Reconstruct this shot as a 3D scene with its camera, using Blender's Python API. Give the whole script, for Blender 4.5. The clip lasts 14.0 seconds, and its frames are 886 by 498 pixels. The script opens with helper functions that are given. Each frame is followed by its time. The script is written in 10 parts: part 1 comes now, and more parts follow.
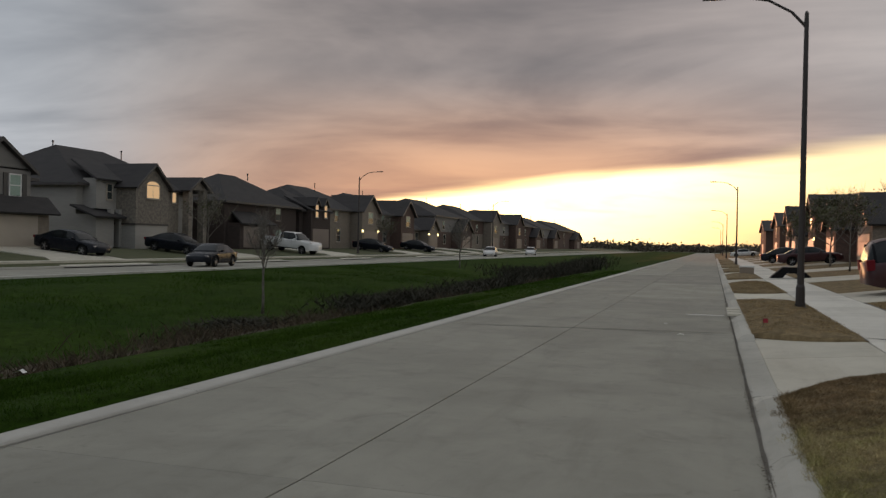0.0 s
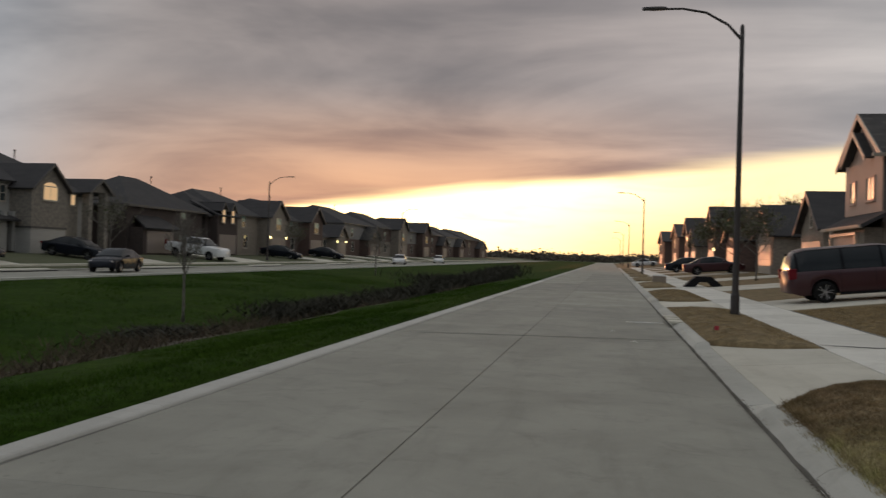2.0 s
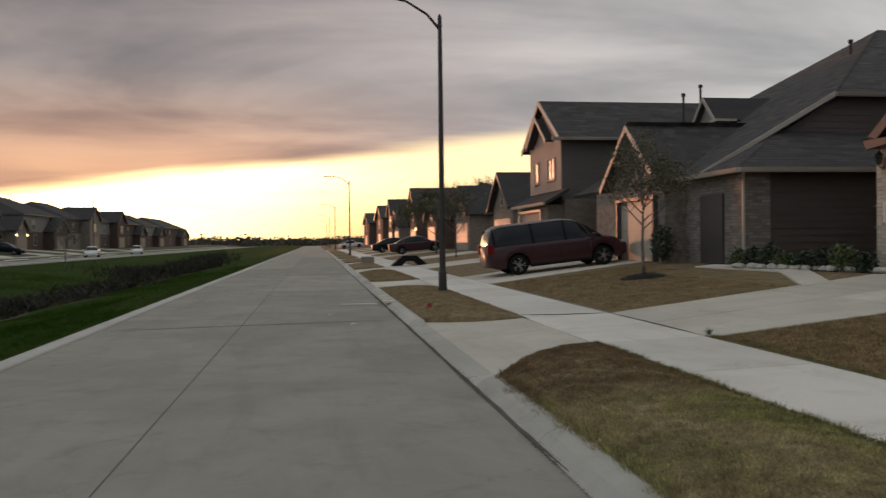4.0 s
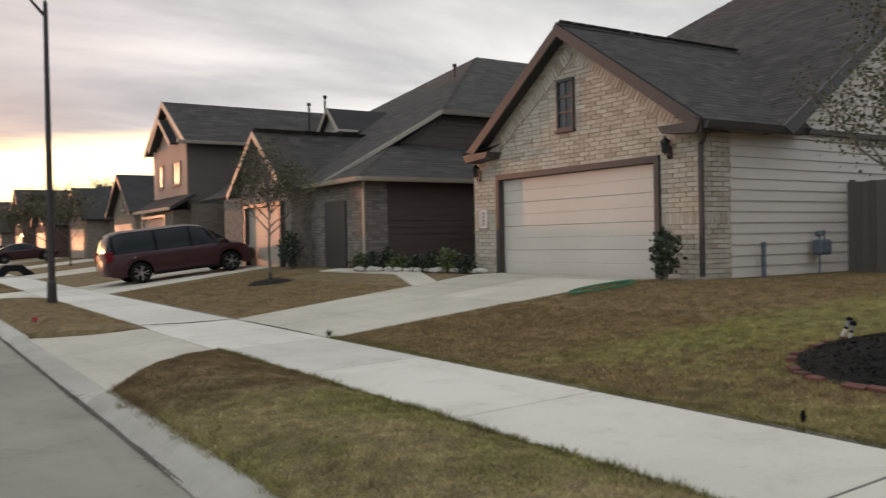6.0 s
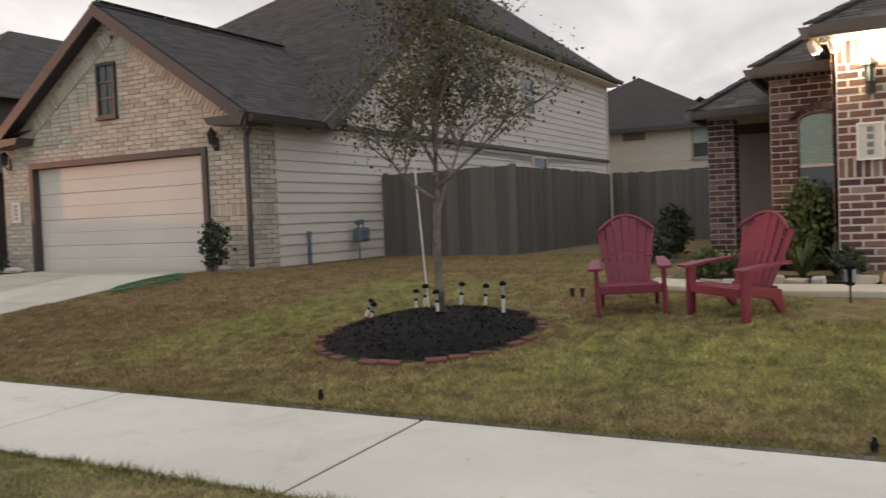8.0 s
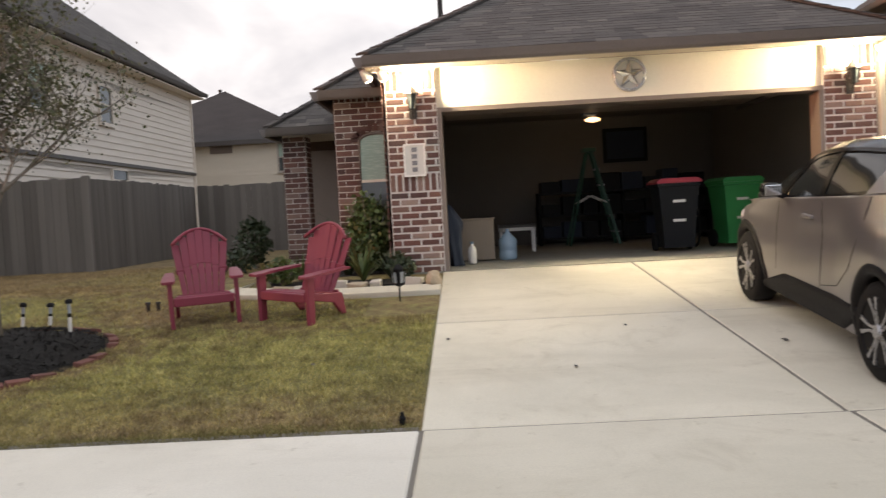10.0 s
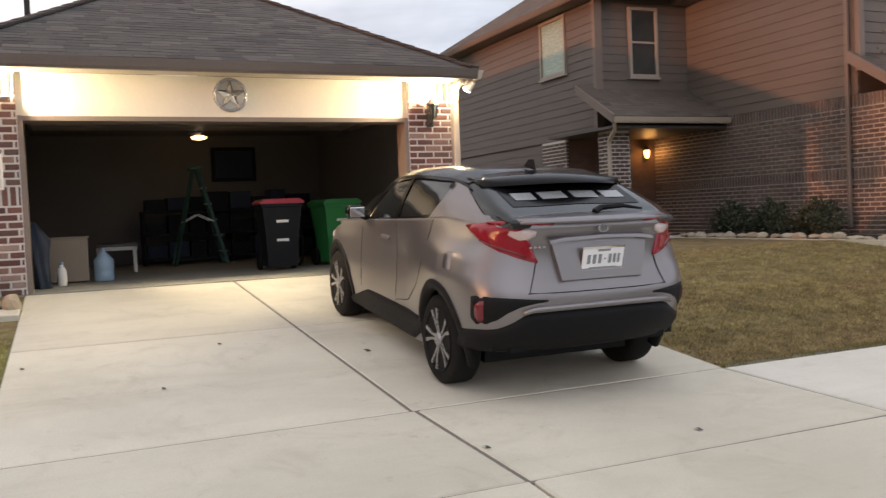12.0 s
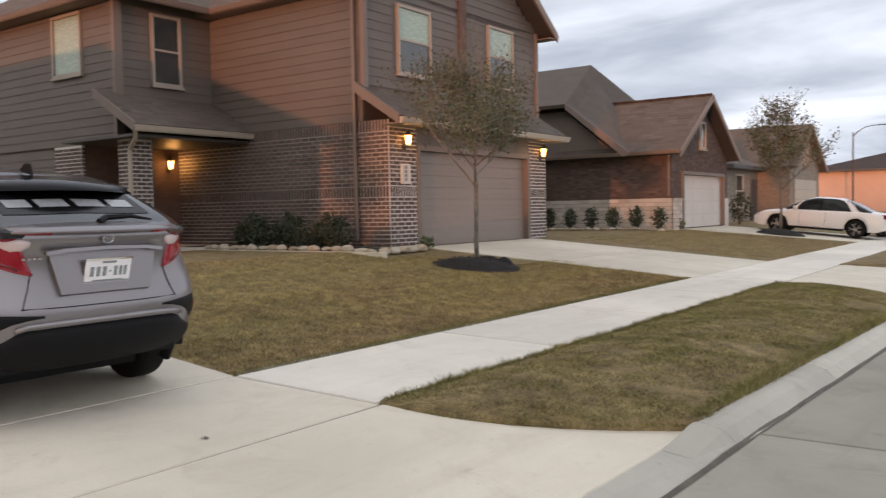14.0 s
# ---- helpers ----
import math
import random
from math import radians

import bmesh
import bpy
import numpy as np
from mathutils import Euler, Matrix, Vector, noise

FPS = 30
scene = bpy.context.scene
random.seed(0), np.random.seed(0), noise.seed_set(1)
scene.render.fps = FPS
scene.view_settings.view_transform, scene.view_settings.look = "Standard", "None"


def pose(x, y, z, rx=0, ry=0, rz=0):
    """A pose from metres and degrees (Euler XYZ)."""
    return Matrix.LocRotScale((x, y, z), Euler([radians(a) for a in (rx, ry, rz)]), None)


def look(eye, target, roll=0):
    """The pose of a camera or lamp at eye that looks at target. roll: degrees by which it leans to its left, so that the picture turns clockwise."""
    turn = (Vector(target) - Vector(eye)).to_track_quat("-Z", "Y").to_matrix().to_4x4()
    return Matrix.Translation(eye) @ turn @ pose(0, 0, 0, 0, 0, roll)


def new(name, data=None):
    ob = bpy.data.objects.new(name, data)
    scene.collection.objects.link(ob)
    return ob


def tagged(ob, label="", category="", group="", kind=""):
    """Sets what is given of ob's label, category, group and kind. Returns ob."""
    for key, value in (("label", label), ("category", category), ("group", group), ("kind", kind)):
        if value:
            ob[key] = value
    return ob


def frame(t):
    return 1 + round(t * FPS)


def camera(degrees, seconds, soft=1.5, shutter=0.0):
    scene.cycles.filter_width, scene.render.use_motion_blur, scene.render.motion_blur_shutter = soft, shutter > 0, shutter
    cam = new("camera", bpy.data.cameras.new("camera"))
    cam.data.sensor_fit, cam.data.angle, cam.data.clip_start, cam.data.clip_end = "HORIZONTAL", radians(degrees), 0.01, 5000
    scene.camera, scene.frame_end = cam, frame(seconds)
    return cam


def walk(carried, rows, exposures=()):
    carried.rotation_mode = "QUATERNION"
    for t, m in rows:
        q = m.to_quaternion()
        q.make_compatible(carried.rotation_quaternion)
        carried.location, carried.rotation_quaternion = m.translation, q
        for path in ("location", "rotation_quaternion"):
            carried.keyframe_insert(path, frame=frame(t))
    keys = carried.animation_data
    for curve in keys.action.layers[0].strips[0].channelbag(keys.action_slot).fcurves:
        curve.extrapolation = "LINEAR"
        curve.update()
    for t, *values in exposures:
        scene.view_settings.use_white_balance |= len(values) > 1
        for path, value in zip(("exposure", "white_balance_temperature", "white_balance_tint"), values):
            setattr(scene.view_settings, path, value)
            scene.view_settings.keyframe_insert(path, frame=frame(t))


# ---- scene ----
cam = camera(55.10, 14.0, soft=1.3, shutter=0.3)
PATH = [
    (0.0, pose(-0.340, 0.056, 1.669, 89.63, -1.18, 17.65)),
    (0.5, pose(-0.666, 0.122, 1.629, 89.05, -0.14, 18.65)),
    (1.0, pose(-0.943, 0.203, 1.604, 89.05, -0.75, 18.49)),
    (1.5, pose(-1.208, 0.304, 1.596, 89.80, -1.21, 17.08)),
    (2.0, pose(-1.406, 0.387, 1.582, 90.35, -1.67, 11.10)),
    (2.2, pose(-1.456, 0.407, 1.582, 90.07, -1.13, 8.56)),
    (4.3, pose(-1.599, 0.511, 1.615, 89.22, 0.44, -12.19)),
    (4.5, pose(-1.599, 0.491, 1.615, 89.19, 0.28, -14.90)),
    (5.0, pose(-1.587, 0.419, 1.607, 89.37, 0.51, -20.22)),
    (5.5, pose(-1.564, 0.396, 1.604, 89.41, 0.86, -26.20)),
    (6.0, pose(-1.513, 0.369, 1.616, 89.42, 1.10, -32.99)),
    (6.5, pose(-1.447, 0.306, 1.631, 89.52, 1.29, -40.66)),
    (7.0, pose(-1.350, 0.206, 1.643, 89.32, 1.80, -48.54)),
    (7.5, pose(-1.279, 0.133, 1.641, 88.61, 2.23, -55.03)),
    (8.0, pose(-1.296, 0.087, 1.630, 87.91, 2.27, -61.43)),
    (8.5, pose(-1.422, 0.050, 1.638, 87.68, 2.61, -69.32)),
    (8.7, pose(-1.442, 0.010, 1.638, 87.63, 2.70, -72.12)),
    (10.8, pose(-1.690, -0.436, 1.611, 87.27, 3.12, -98.43)),
    (11.0, pose(-1.710, -0.476, 1.611, 87.19, 3.07, -101.24)),
    (11.5, pose(-1.738, -0.470, 1.604, 87.23, 2.85, -108.53)),
    (12.0, pose(-1.742, -0.461, 1.609, 87.58, 2.38, -113.40)),
    (12.5, pose(-1.758, -0.487, 1.606, 88.20, 2.05, -118.81)),
    (13.0, pose(-1.799, -0.533, 1.607, 87.81, 1.71, -127.50)),
    (13.5, pose(-1.840, -0.567, 1.596, 87.24, 1.25, -137.24)),
    (14.0, pose(-1.879, -0.534, 1.600, 87.47, 1.08, -144.30)),
]
EXPOSURES = [(0.0, -0.67, 6640, 10.0), (1.0, -0.62, 6640, 10.0), (2.0, -0.61, 6640, 10.0), (4.5, -0.57, 6670, 10.3),
             (5.0, -0.54, 6670, 10.3), (5.5, -0.16, 6670, 10.3), (6.0, 0.12, 6670, 10.3), (6.5, 0.28, 6670, 10.3),
             (7.0, 0.33, 6800, 10.5), (7.5, 0.28, 6800, 12.0), (8.0, 0.27, 6880, 13.5), (8.5, 0.55, 6880, 15.0),
             (11.0, 0.56, 6820, 15.9), (12.0, 0.56, 6820, 16.3), (12.5, 0.70, 6800, 16.3), (13.5, 0.66, 6820, 16.3),
             (14.0, 0.62, 6820, 16.3)]
walk(cam, PATH, EXPOSURES)

SUN_AZ = radians(13.0)      # left of the road's direction
SUN_EL = radians(1.7)


# ---- node helpers ----
class Graph:
    def __init__(self, tree):
        self.t = tree
        tree.nodes.clear()

    def n(self, kind, **values):
        node = self.t.nodes.new(kind)
        for k, v in values.items():
            setattr(node, k, v)
        return node

    def put(self, socket, v):
        if isinstance(v, bpy.types.NodeSocket):
            self.t.links.new(v, socket)
        elif v is not None:
            if socket.type == "RGBA" and len(v) == 3:
                v = (*v, 1)
            socket.default_value = v

    def m(self, op, a, b=0.0, c=0.0, clamp=False):
        node = self.n("ShaderNodeMath", operation=op, use_clamp=clamp)
        for s, v in zip(node.inputs, (a, b, c)):
            self.put(s, v)
        return node.outputs[0]

    def mix(self, f, a, b, blend="MIX"):
        node = self.n("ShaderNodeMix", data_type="RGBA", blend_type=blend)
        self.put(node.inputs[0], f), self.put(node.inputs[6], a), self.put(node.inputs[7], b)
        return node.outputs[2]

    def step(self, v, lo, hi, a=0.0, b=1.0):
        node = self.n("ShaderNodeMapRange", interpolation_type="SMOOTHSTEP")
        for s, x in zip(node.inputs, (v, lo, hi, a, b)):
            self.put(s, x)
        return node.outputs[0]

    def noise(self, vec, scale, detail=4.0, rough=0.55, distort=0.0):
        node = self.n("ShaderNodeTexNoise")
        self.put(node.inputs["Vector"], vec)
        self.put(node.inputs["Scale"], scale), self.put(node.inputs["Detail"], detail)
        self.put(node.inputs["Roughness"], rough), self.put(node.inputs["Distortion"], distort)
        return node.outputs[0]

    def scaled(self, vec, s):
        node = self.n("ShaderNodeVectorMath", operation="MULTIPLY")
        self.put(node.inputs[0], vec)
        node.inputs[1].default_value = s
        return node.outputs[0]

    def ramp(self, f, stops):
        node = self.n("ShaderNodeValToRGB")
        el = node.color_ramp.elements
        while len(el) < len(stops):
            el.new(0.5)
        for e, (p, c) in zip(el, stops):
            e.position, e.color = p, (*c, 1)
        self.put(node.inputs[0], f)
        return node.outputs[0]


# ---- sky: a cloud deck with a clear gap low in the west, over a hazy sunset sky ----
world = bpy.data.worlds.new("sky")
scene.world = world
world.use_nodes = True
g = Graph(world.node_tree)
way = g.n("ShaderNodeTexCoord").outputs["Generated"]
sep = g.n("ShaderNodeSeparateXYZ")
g.put(sep.inputs[0], way)
sx, sy, sz = sep.outputs
el = g.m("ARCSINE", g.m("MAXIMUM", g.m("MINIMUM", sz, 1.0), -1.0))
az = g.m("ARCTAN2", g.m("MULTIPLY", sx, -1.0), sy)
up = g.m("MAXIMUM", g.m("ADD", sz, 0.17), 0.03)
comb = g.n("ShaderNodeCombineXYZ")
g.put(comb.inputs[0], g.m("DIVIDE", sx, up)), g.put(comb.inputs[1], g.m("DIVIDE", sy, up))
deck = comb.outputs[0]
puffs = g.noise(g.scaled(deck, (0.62, 0.9, 1.0)), 1.25, 5, 0.52, 0.6)
bands = g.noise(g.scaled(deck, (0.32, 0.8, 1.0)), 1.4, 4, 0.5, 0.5)
wisps = g.noise(g.scaled(deck, (0.5, 0.6, 1.0)), 3.6, 5, 0.6, 0.8)
tone = g.m("ADD", g.m("MULTIPLY", puffs, 0.62), g.m("ADD", g.m("MULTIPLY", bands, 0.28), g.m("MULTIPLY", wisps, 0.10)))
tone = g.step(tone, 0.36, 0.64)
# angle from the sun
dot = g.n("ShaderNodeVectorMath", operation="DOT_PRODUCT")
g.put(dot.inputs[0], way)
dot.inputs[1].default_value = (-math.sin(SUN_AZ) * math.cos(SUN_EL), math.cos(SUN_AZ) * math.cos(SUN_EL), math.sin(SUN_EL))
sunward = g.m("ARCCOSINE", g.m("MINIMUM", dot.outputs["Value"], 1.0))
low = g.step(el, 0.02, 0.42, 1.0, 0.0)
# cloud colours
grey = g.mix(tone, (0.44, 0.45, 0.47), (0.82, 0.82, 0.81))
east = g.mix(tone, (0.25, 0.30, 0.365), (0.55, 0.615, 0.69))
back = g.step(sy, 0.25, -0.5)
cloud = g.mix(back, grey, east)
dusk = g.mix(tone, (0.285, 0.268, 0.28), (0.60, 0.53, 0.515))
cloud = g.mix(g.step(sunward, 0.20, 0.95, 1.0, 0.0), cloud, dusk)
drift = g.m("MULTIPLY", g.step(az, -0.40, 0.42, 1.2, 0.84), g.step(az, -0.52, -0.22, 0.84, 1.0))      # the deck thins out to the right of the street
shade = g.n("ShaderNodeVectorMath", operation="SCALE")
g.put(shade.inputs[0], cloud), g.put(shade.inputs["Scale"], g.mix(back, drift, (1.0, 1.0, 1.0)))
cloud = shade.outputs[0]
rose = g.mix(tone, (0.80, 0.42, 0.28), (1.45, 0.78, 0.42))
near_edge = g.m("MULTIPLY", g.step(el, 0.04, 0.21, 1.0, 0.0), g.step(sunward, 0.08, 0.55, 1.0, 0.0))
cloud = g.mix(g.m("MULTIPLY", near_edge, 0.9), cloud, rose)
cool = g.mix(tone, (0.42, 0.46, 0.52), (0.74, 0.79, 0.86))
cloud = g.mix(g.m("MULTIPLY", g.step(az, 0.38, 0.80), g.step(sunward, 0.32, 0.62)), cloud, cool)
# the clear gap
nish = g.n("ShaderNodeTexSky", sky_type="NISHITA", sun_disc=False, sun_elevation=SUN_EL, sun_rotation=-SUN_AZ, dust_density=3.0)
gap_col = g.mix(g.step(sunward, 0.0, 0.42), (4.6, 3.6, 1.85), (1.60, 1.30, 0.78))
gap_col = g.mix(g.m("MULTIPLY", g.step(el, 0.0, 0.085, 1.0, 0.0), g.step(sunward, 0.04, 0.45, 0.35, 0.9)), gap_col, (1.35, 0.78, 0.27))
gap_col = g.mix(g.step(wisps, 0.45, 0.75, 0.0, 0.35), gap_col, (1.25, 0.95, 0.60))
gap_col = g.mix(0.06, gap_col, nish.outputs[0], "ADD")
ragged = g.m("MULTIPLY", g.m("SUBTRACT", bands, 0.5), 0.045)
edge = g.m("ADD", g.m("MINIMUM", g.m("ADD", g.m("MULTIPLY", az, -0.115), 0.096), 0.128), ragged)
gap = g.step(g.m("SUBTRACT", el, edge), -0.012, 0.012, 1.0, 0.0)
gap = g.m("MULTIPLY", gap, g.m("MULTIPLY", g.step(az, 0.35, 0.44, 1.0, 0.0), g.step(az, -0.75, -0.25)))
sky = g.mix(gap, cloud, gap_col)
sky = g.mix(g.step(el, -0.06, 0.0, 1.0, 0.0), sky, (0.10, 0.10, 0.09))
bg = g.n("ShaderNodeBackground")
g.put(bg.inputs[0], sky)
bg.inputs[1].default_value = 1.15
g.put(g.n("ShaderNodeOutputWorld").inputs[0], bg.outputs[0])

sun = new("sun", bpy.data.lights.new("sun", "SUN"))
sun.data.energy, sun.data.angle, sun.data.color = 1.35, radians(1.0), (1.0, 0.40, 0.20)
sun.matrix_world = look((-40, 160, 9), (-40 + math.sin(SUN_AZ), 160 - math.cos(SUN_AZ), 9 - math.tan(SUN_EL)))


# ---- materials ----
def mat(name, c1, c2=None, rough=0.8, metal=0.0, big=0.7, fine=60.0, mix=0.5, bump=0.25, dist=0.004, rand=None,
        stretch=(1, 1, 1), coat=0.0, spec=0.5, spread=0.0, world_space=False):
    """c1 to c2 by noise at two scales; rand: 'object' or 'island' with a ramp of colours in c1."""
    m = bpy.data.materials.new(name)
    m.use_nodes = True
    q = Graph(m.node_tree)
    vec = q.n("ShaderNodeNewGeometry").outputs["Position"] if world_space else q.n("ShaderNodeTexCoord").outputs["Object"]
    vec = q.scaled(vec, stretch)
    a, b = q.noise(vec, big, 5, 0.6), q.noise(vec, fine, 3, 0.6)
    if rand:
        r = (q.n("ShaderNodeObjectInfo").outputs["Random"] if rand == "object"
             else q.n("ShaderNodeNewGeometry").outputs["Random Per Island"])
        base = q.ramp(r, [(i / max(1, len(c1) - 1), c) for i, c in enumerate(c1)])
        dark = q.mix(1.0, base, (0.72, 0.72, 0.72), "MULTIPLY")
        base = q.mix(q.step(a, 0.35, 0.7, 0.0, mix), base, dark)
        base = q.mix(q.step(b, 0.4, 0.75, 0.0, mix * 0.6), base, q.mix(0.35, base, c2 or (0.5, 0.48, 0.45)))
    else:
        c2 = c2 or tuple(x * 0.8 for x in c1)
        f = q.m("ADD", q.m("MULTIPLY", a, 0.6), q.m("MULTIPLY", b, 0.4))
        base = q.mix(q.step(f, 0.5 - mix * 0.4, 0.5 + mix * 0.4), c1, c2)
    p = q.n("ShaderNodeBsdfPrincipled")
    q.put(p.inputs["Base Color"], base)
    q.put(p.inputs["Roughness"], q.step(b, 0.2, 0.8, max(0.02, rough - 0.08), min(1.0, rough + 0.08)))
    p.inputs["Metallic"].default_value = metal
    p.inputs["Coat Weight"].default_value = coat
    p.inputs["Coat Roughness"].default_value = 0.06
    p.inputs["Specular IOR Level"].default_value = spec
    if bump:
        bn = q.n("ShaderNodeBump")
        bn.inputs["Strength"].default_value, bn.inputs["Distance"].default_value = bump, dist
        q.put(bn.inputs["Height"], q.m("ADD", b, q.m("MULTIPLY", a, 0.5)))
        q.put(p.inputs["Normal"], bn.outputs[0])
    q.put(q.n("ShaderNodeOutputMaterial").inputs[0], p.outputs[0])
    return m


def glow(name, colour, strength):
    m = bpy.data.materials.new(name)
    m.use_nodes = True
    q = Graph(m.node_tree)
    e = q.n("ShaderNodeEmission")
    q.put(e.inputs[0], colour)
    e.inputs[1].default_value = strength
    q.put(q.n("ShaderNodeOutputMaterial").inputs[0], e.outputs[0])
    return m


def concrete(name, c1, c2, stain):
    """Broomed concrete: patches, dark stains, fine grain, tint from slab to slab."""
    m = bpy.data.materials.new(name)
    m.use_nodes = True
    q = Graph(m.node_tree)
    pos = q.n("ShaderNodeNewGeometry").outputs["Position"]
    a, b = q.noise(pos, 0.45, 6, 0.62, 0.4), q.noise(pos, 90, 3, 0.6)
    streak = q.noise(q.scaled(pos, (1.6, 0.22, 1)), 1.1, 5, 0.65, 0.5)
    base = q.mix(q.step(a, 0.3, 0.7), c1, c2)
    base = q.mix(q.m("MULTIPLY", q.step(streak, 0.46, 0.80), 0.30), base, stain)
    blot = q.noise(pos, 1.7, 5, 0.7, 0.8)
    base = q.mix(q.m("MULTIPLY", q.step(blot, 0.48, 0.82), 0.45), base, stain)
    spots = q.noise(pos, 5.0, 4, 0.7)
    base = q.mix(q.m("MULTIPLY", q.step(spots, 0.62, 0.76), 0.45), base, stain)
    base = q.mix(q.m("MULTIPLY", q.step(b, 0.35, 0.7), 0.22), base, tuple(x * 0.6 for x in c2))
    tint = q.step(q.n("ShaderNodeObjectInfo").outputs["Random"], 0.0, 1.0, 0.88, 1.06)
    hsv = q.n("ShaderNodeHueSaturation")
    q.put(hsv.inputs["Value"], tint), q.put(hsv.inputs["Color"], base)
    p = q.n("ShaderNodeBsdfPrincipled")
    q.put(p.inputs["Base Color"], hsv.outputs[0])
    q.put(p.inputs["Roughness"], q.step(a, 0.2, 0.8, 0.72, 0.9))
    bn = q.n("ShaderNodeBump")
    bn.inputs["Strength"].default_value, bn.inputs["Distance"].default_value = 0.3, 0.003
    q.put(bn.inputs["Height"], q.m("ADD", b, q.m("MULTIPLY", spots, 0.6)))
    q.put(p.inputs["Normal"], bn.outputs[0])
    q.put(q.n("ShaderNodeOutputMaterial").inputs[0], p.outputs[0])
    return m


M = {}
M["road"] = concrete("road concrete", (0.262, 0.252, 0.206), (0.368, 0.352, 0.292), (0.12, 0.114, 0.092))
M["walk"] = concrete("pale concrete", (0.54, 0.505, 0.41), (0.685, 0.64, 0.53), (0.36, 0.31, 0.23))
M["kerb"] = concrete("kerb concrete", (0.40, 0.385, 0.33), (0.53, 0.51, 0.445), (0.20, 0.185, 0.15))
M["footpath"] = concrete("footpath concrete", (0.64, 0.61, 0.53), (0.76, 0.725, 0.64), (0.40, 0.36, 0.29))


def grass(name, dry, green, lo=0.44, hi=0.58, big=0.30, parched=False, sheen=0.2, seasoned=False):
    """Grass that turns from straw to green in drifts, blade by blade."""
    m = bpy.data.materials.new(name)
    m.use_nodes = True
    q = Graph(m.node_tree)
    pos = q.n("ShaderNodeNewGeometry").outputs["Position"]
    r = q.n("ShaderNodeNewGeometry").outputs["Random Per Island"]
    drift = q.noise(q.scaled(pos, (1.0, 0.7, 0.0)), big, 4, 0.6, 0.6)
    tuft = q.noise(q.scaled(pos, (1.0, 1.0, 0.0)), 5.5, 4, 0.7)
    fine = q.noise(pos, 45, 2, 0.6)
    a = q.ramp(r, [(i / (len(dry) - 1), c) for i, c in enumerate(dry)])
    b = q.ramp(r, [(i / (len(green) - 1), c) for i, c in enumerate(green)])
    f = q.step(q.m("ADD", drift, q.m("MULTIPLY", q.m("SUBTRACT", tuft, 0.5), 0.45)), lo, hi)
    along = q.n("ShaderNodeSeparateXYZ")
    q.put(along.inputs[0], pos)
    if parched:                 # drier on the plots beyond the two driveways
        wander = q.m("MULTIPLY", q.m("SUBTRACT", q.noise(q.scaled(pos, (1.0, 1.0, 0.0)), 1.3, 4, 0.65), 0.5), 1.3)
        bound = q.m("ADD", q.m("ADD", along.outputs[1], q.m("MULTIPLY", along.outputs[0], 0.24)), wander)
        f = q.m("MULTIPLY", f, q.m("MULTIPLY", q.step(along.outputs[1], -6.0, -1.0, 0.35, 1.0), q.step(bound, 8.45, 9.15, 1.0, 0.0)))
        f = q.m("MULTIPLY", f, q.m("MULTIPLY", q.step(along.outputs[0], 8.2, 10.0, 1.0, 0.35), q.step(along.outputs[0], 3.7, 5.4, 0.45, 1.0)))
    c = q.mix(f, a, b)
    if seasoned:                # one end of each verge died back to brown
        wander = q.m("MULTIPLY", q.m("SUBTRACT", q.noise(q.scaled(pos, (1.0, 1.0, 0.0)), 1.5, 4, 0.65), 0.5), 1.6)
        dead = q.step(q.m("ADD", along.outputs[1], wander), 7.3, 8.3, 0.0, 0.85)
        c = q.mix(dead, c, q.ramp(r, [(0.0, (0.13, 0.082, 0.045)), (0.5, (0.20, 0.13, 0.07)), (1.0, (0.29, 0.20, 0.115))]))
    if seasoned:                # and the one past the near driveway stayed olive
        olive = q.step(q.m("ADD", along.outputs[1], wander), -4.0, -5.0, 0.0, 0.75)
        c = q.mix(olive, c, q.ramp(r, [(0.0, (0.10, 0.105, 0.036)), (0.5, (0.19, 0.18, 0.07)), (1.0, (0.29, 0.25, 0.11))]))
    v = q.n("ShaderNodeHueSaturation")
    clumps = q.noise(q.scaled(pos, (1.3, 0.8, 0.0)), 1.6, 4, 0.65, 0.4)
    shade_ = q.m("MULTIPLY", q.step(tuft, 0.30, 0.70, 0.68, 1.30), q.step(clumps, 0.32, 0.68, 0.84, 1.18))
    q.put(v.inputs["Value"], q.m("MULTIPLY", shade_, q.step(fine, 0.3, 0.7, 0.72, 1.2)))
    q.put(v.inputs["Color"], c)
    p = q.n("ShaderNodeBsdfPrincipled")
    q.put(p.inputs["Base Color"], v.outputs[0])
    p.inputs["Roughness"].default_value = 0.85
    p.inputs["Specular IOR Level"].default_value = sheen
    bn = q.n("ShaderNodeBump")
    bn.inputs["Strength"].default_value, bn.inputs["Distance"].default_value = 0.5, 0.02
    q.put(bn.inputs["Height"], fine)
    q.put(p.inputs["Normal"], bn.outputs[0])
    q.put(q.n("ShaderNodeOutputMaterial").inputs[0], p.outputs[0])
    return m


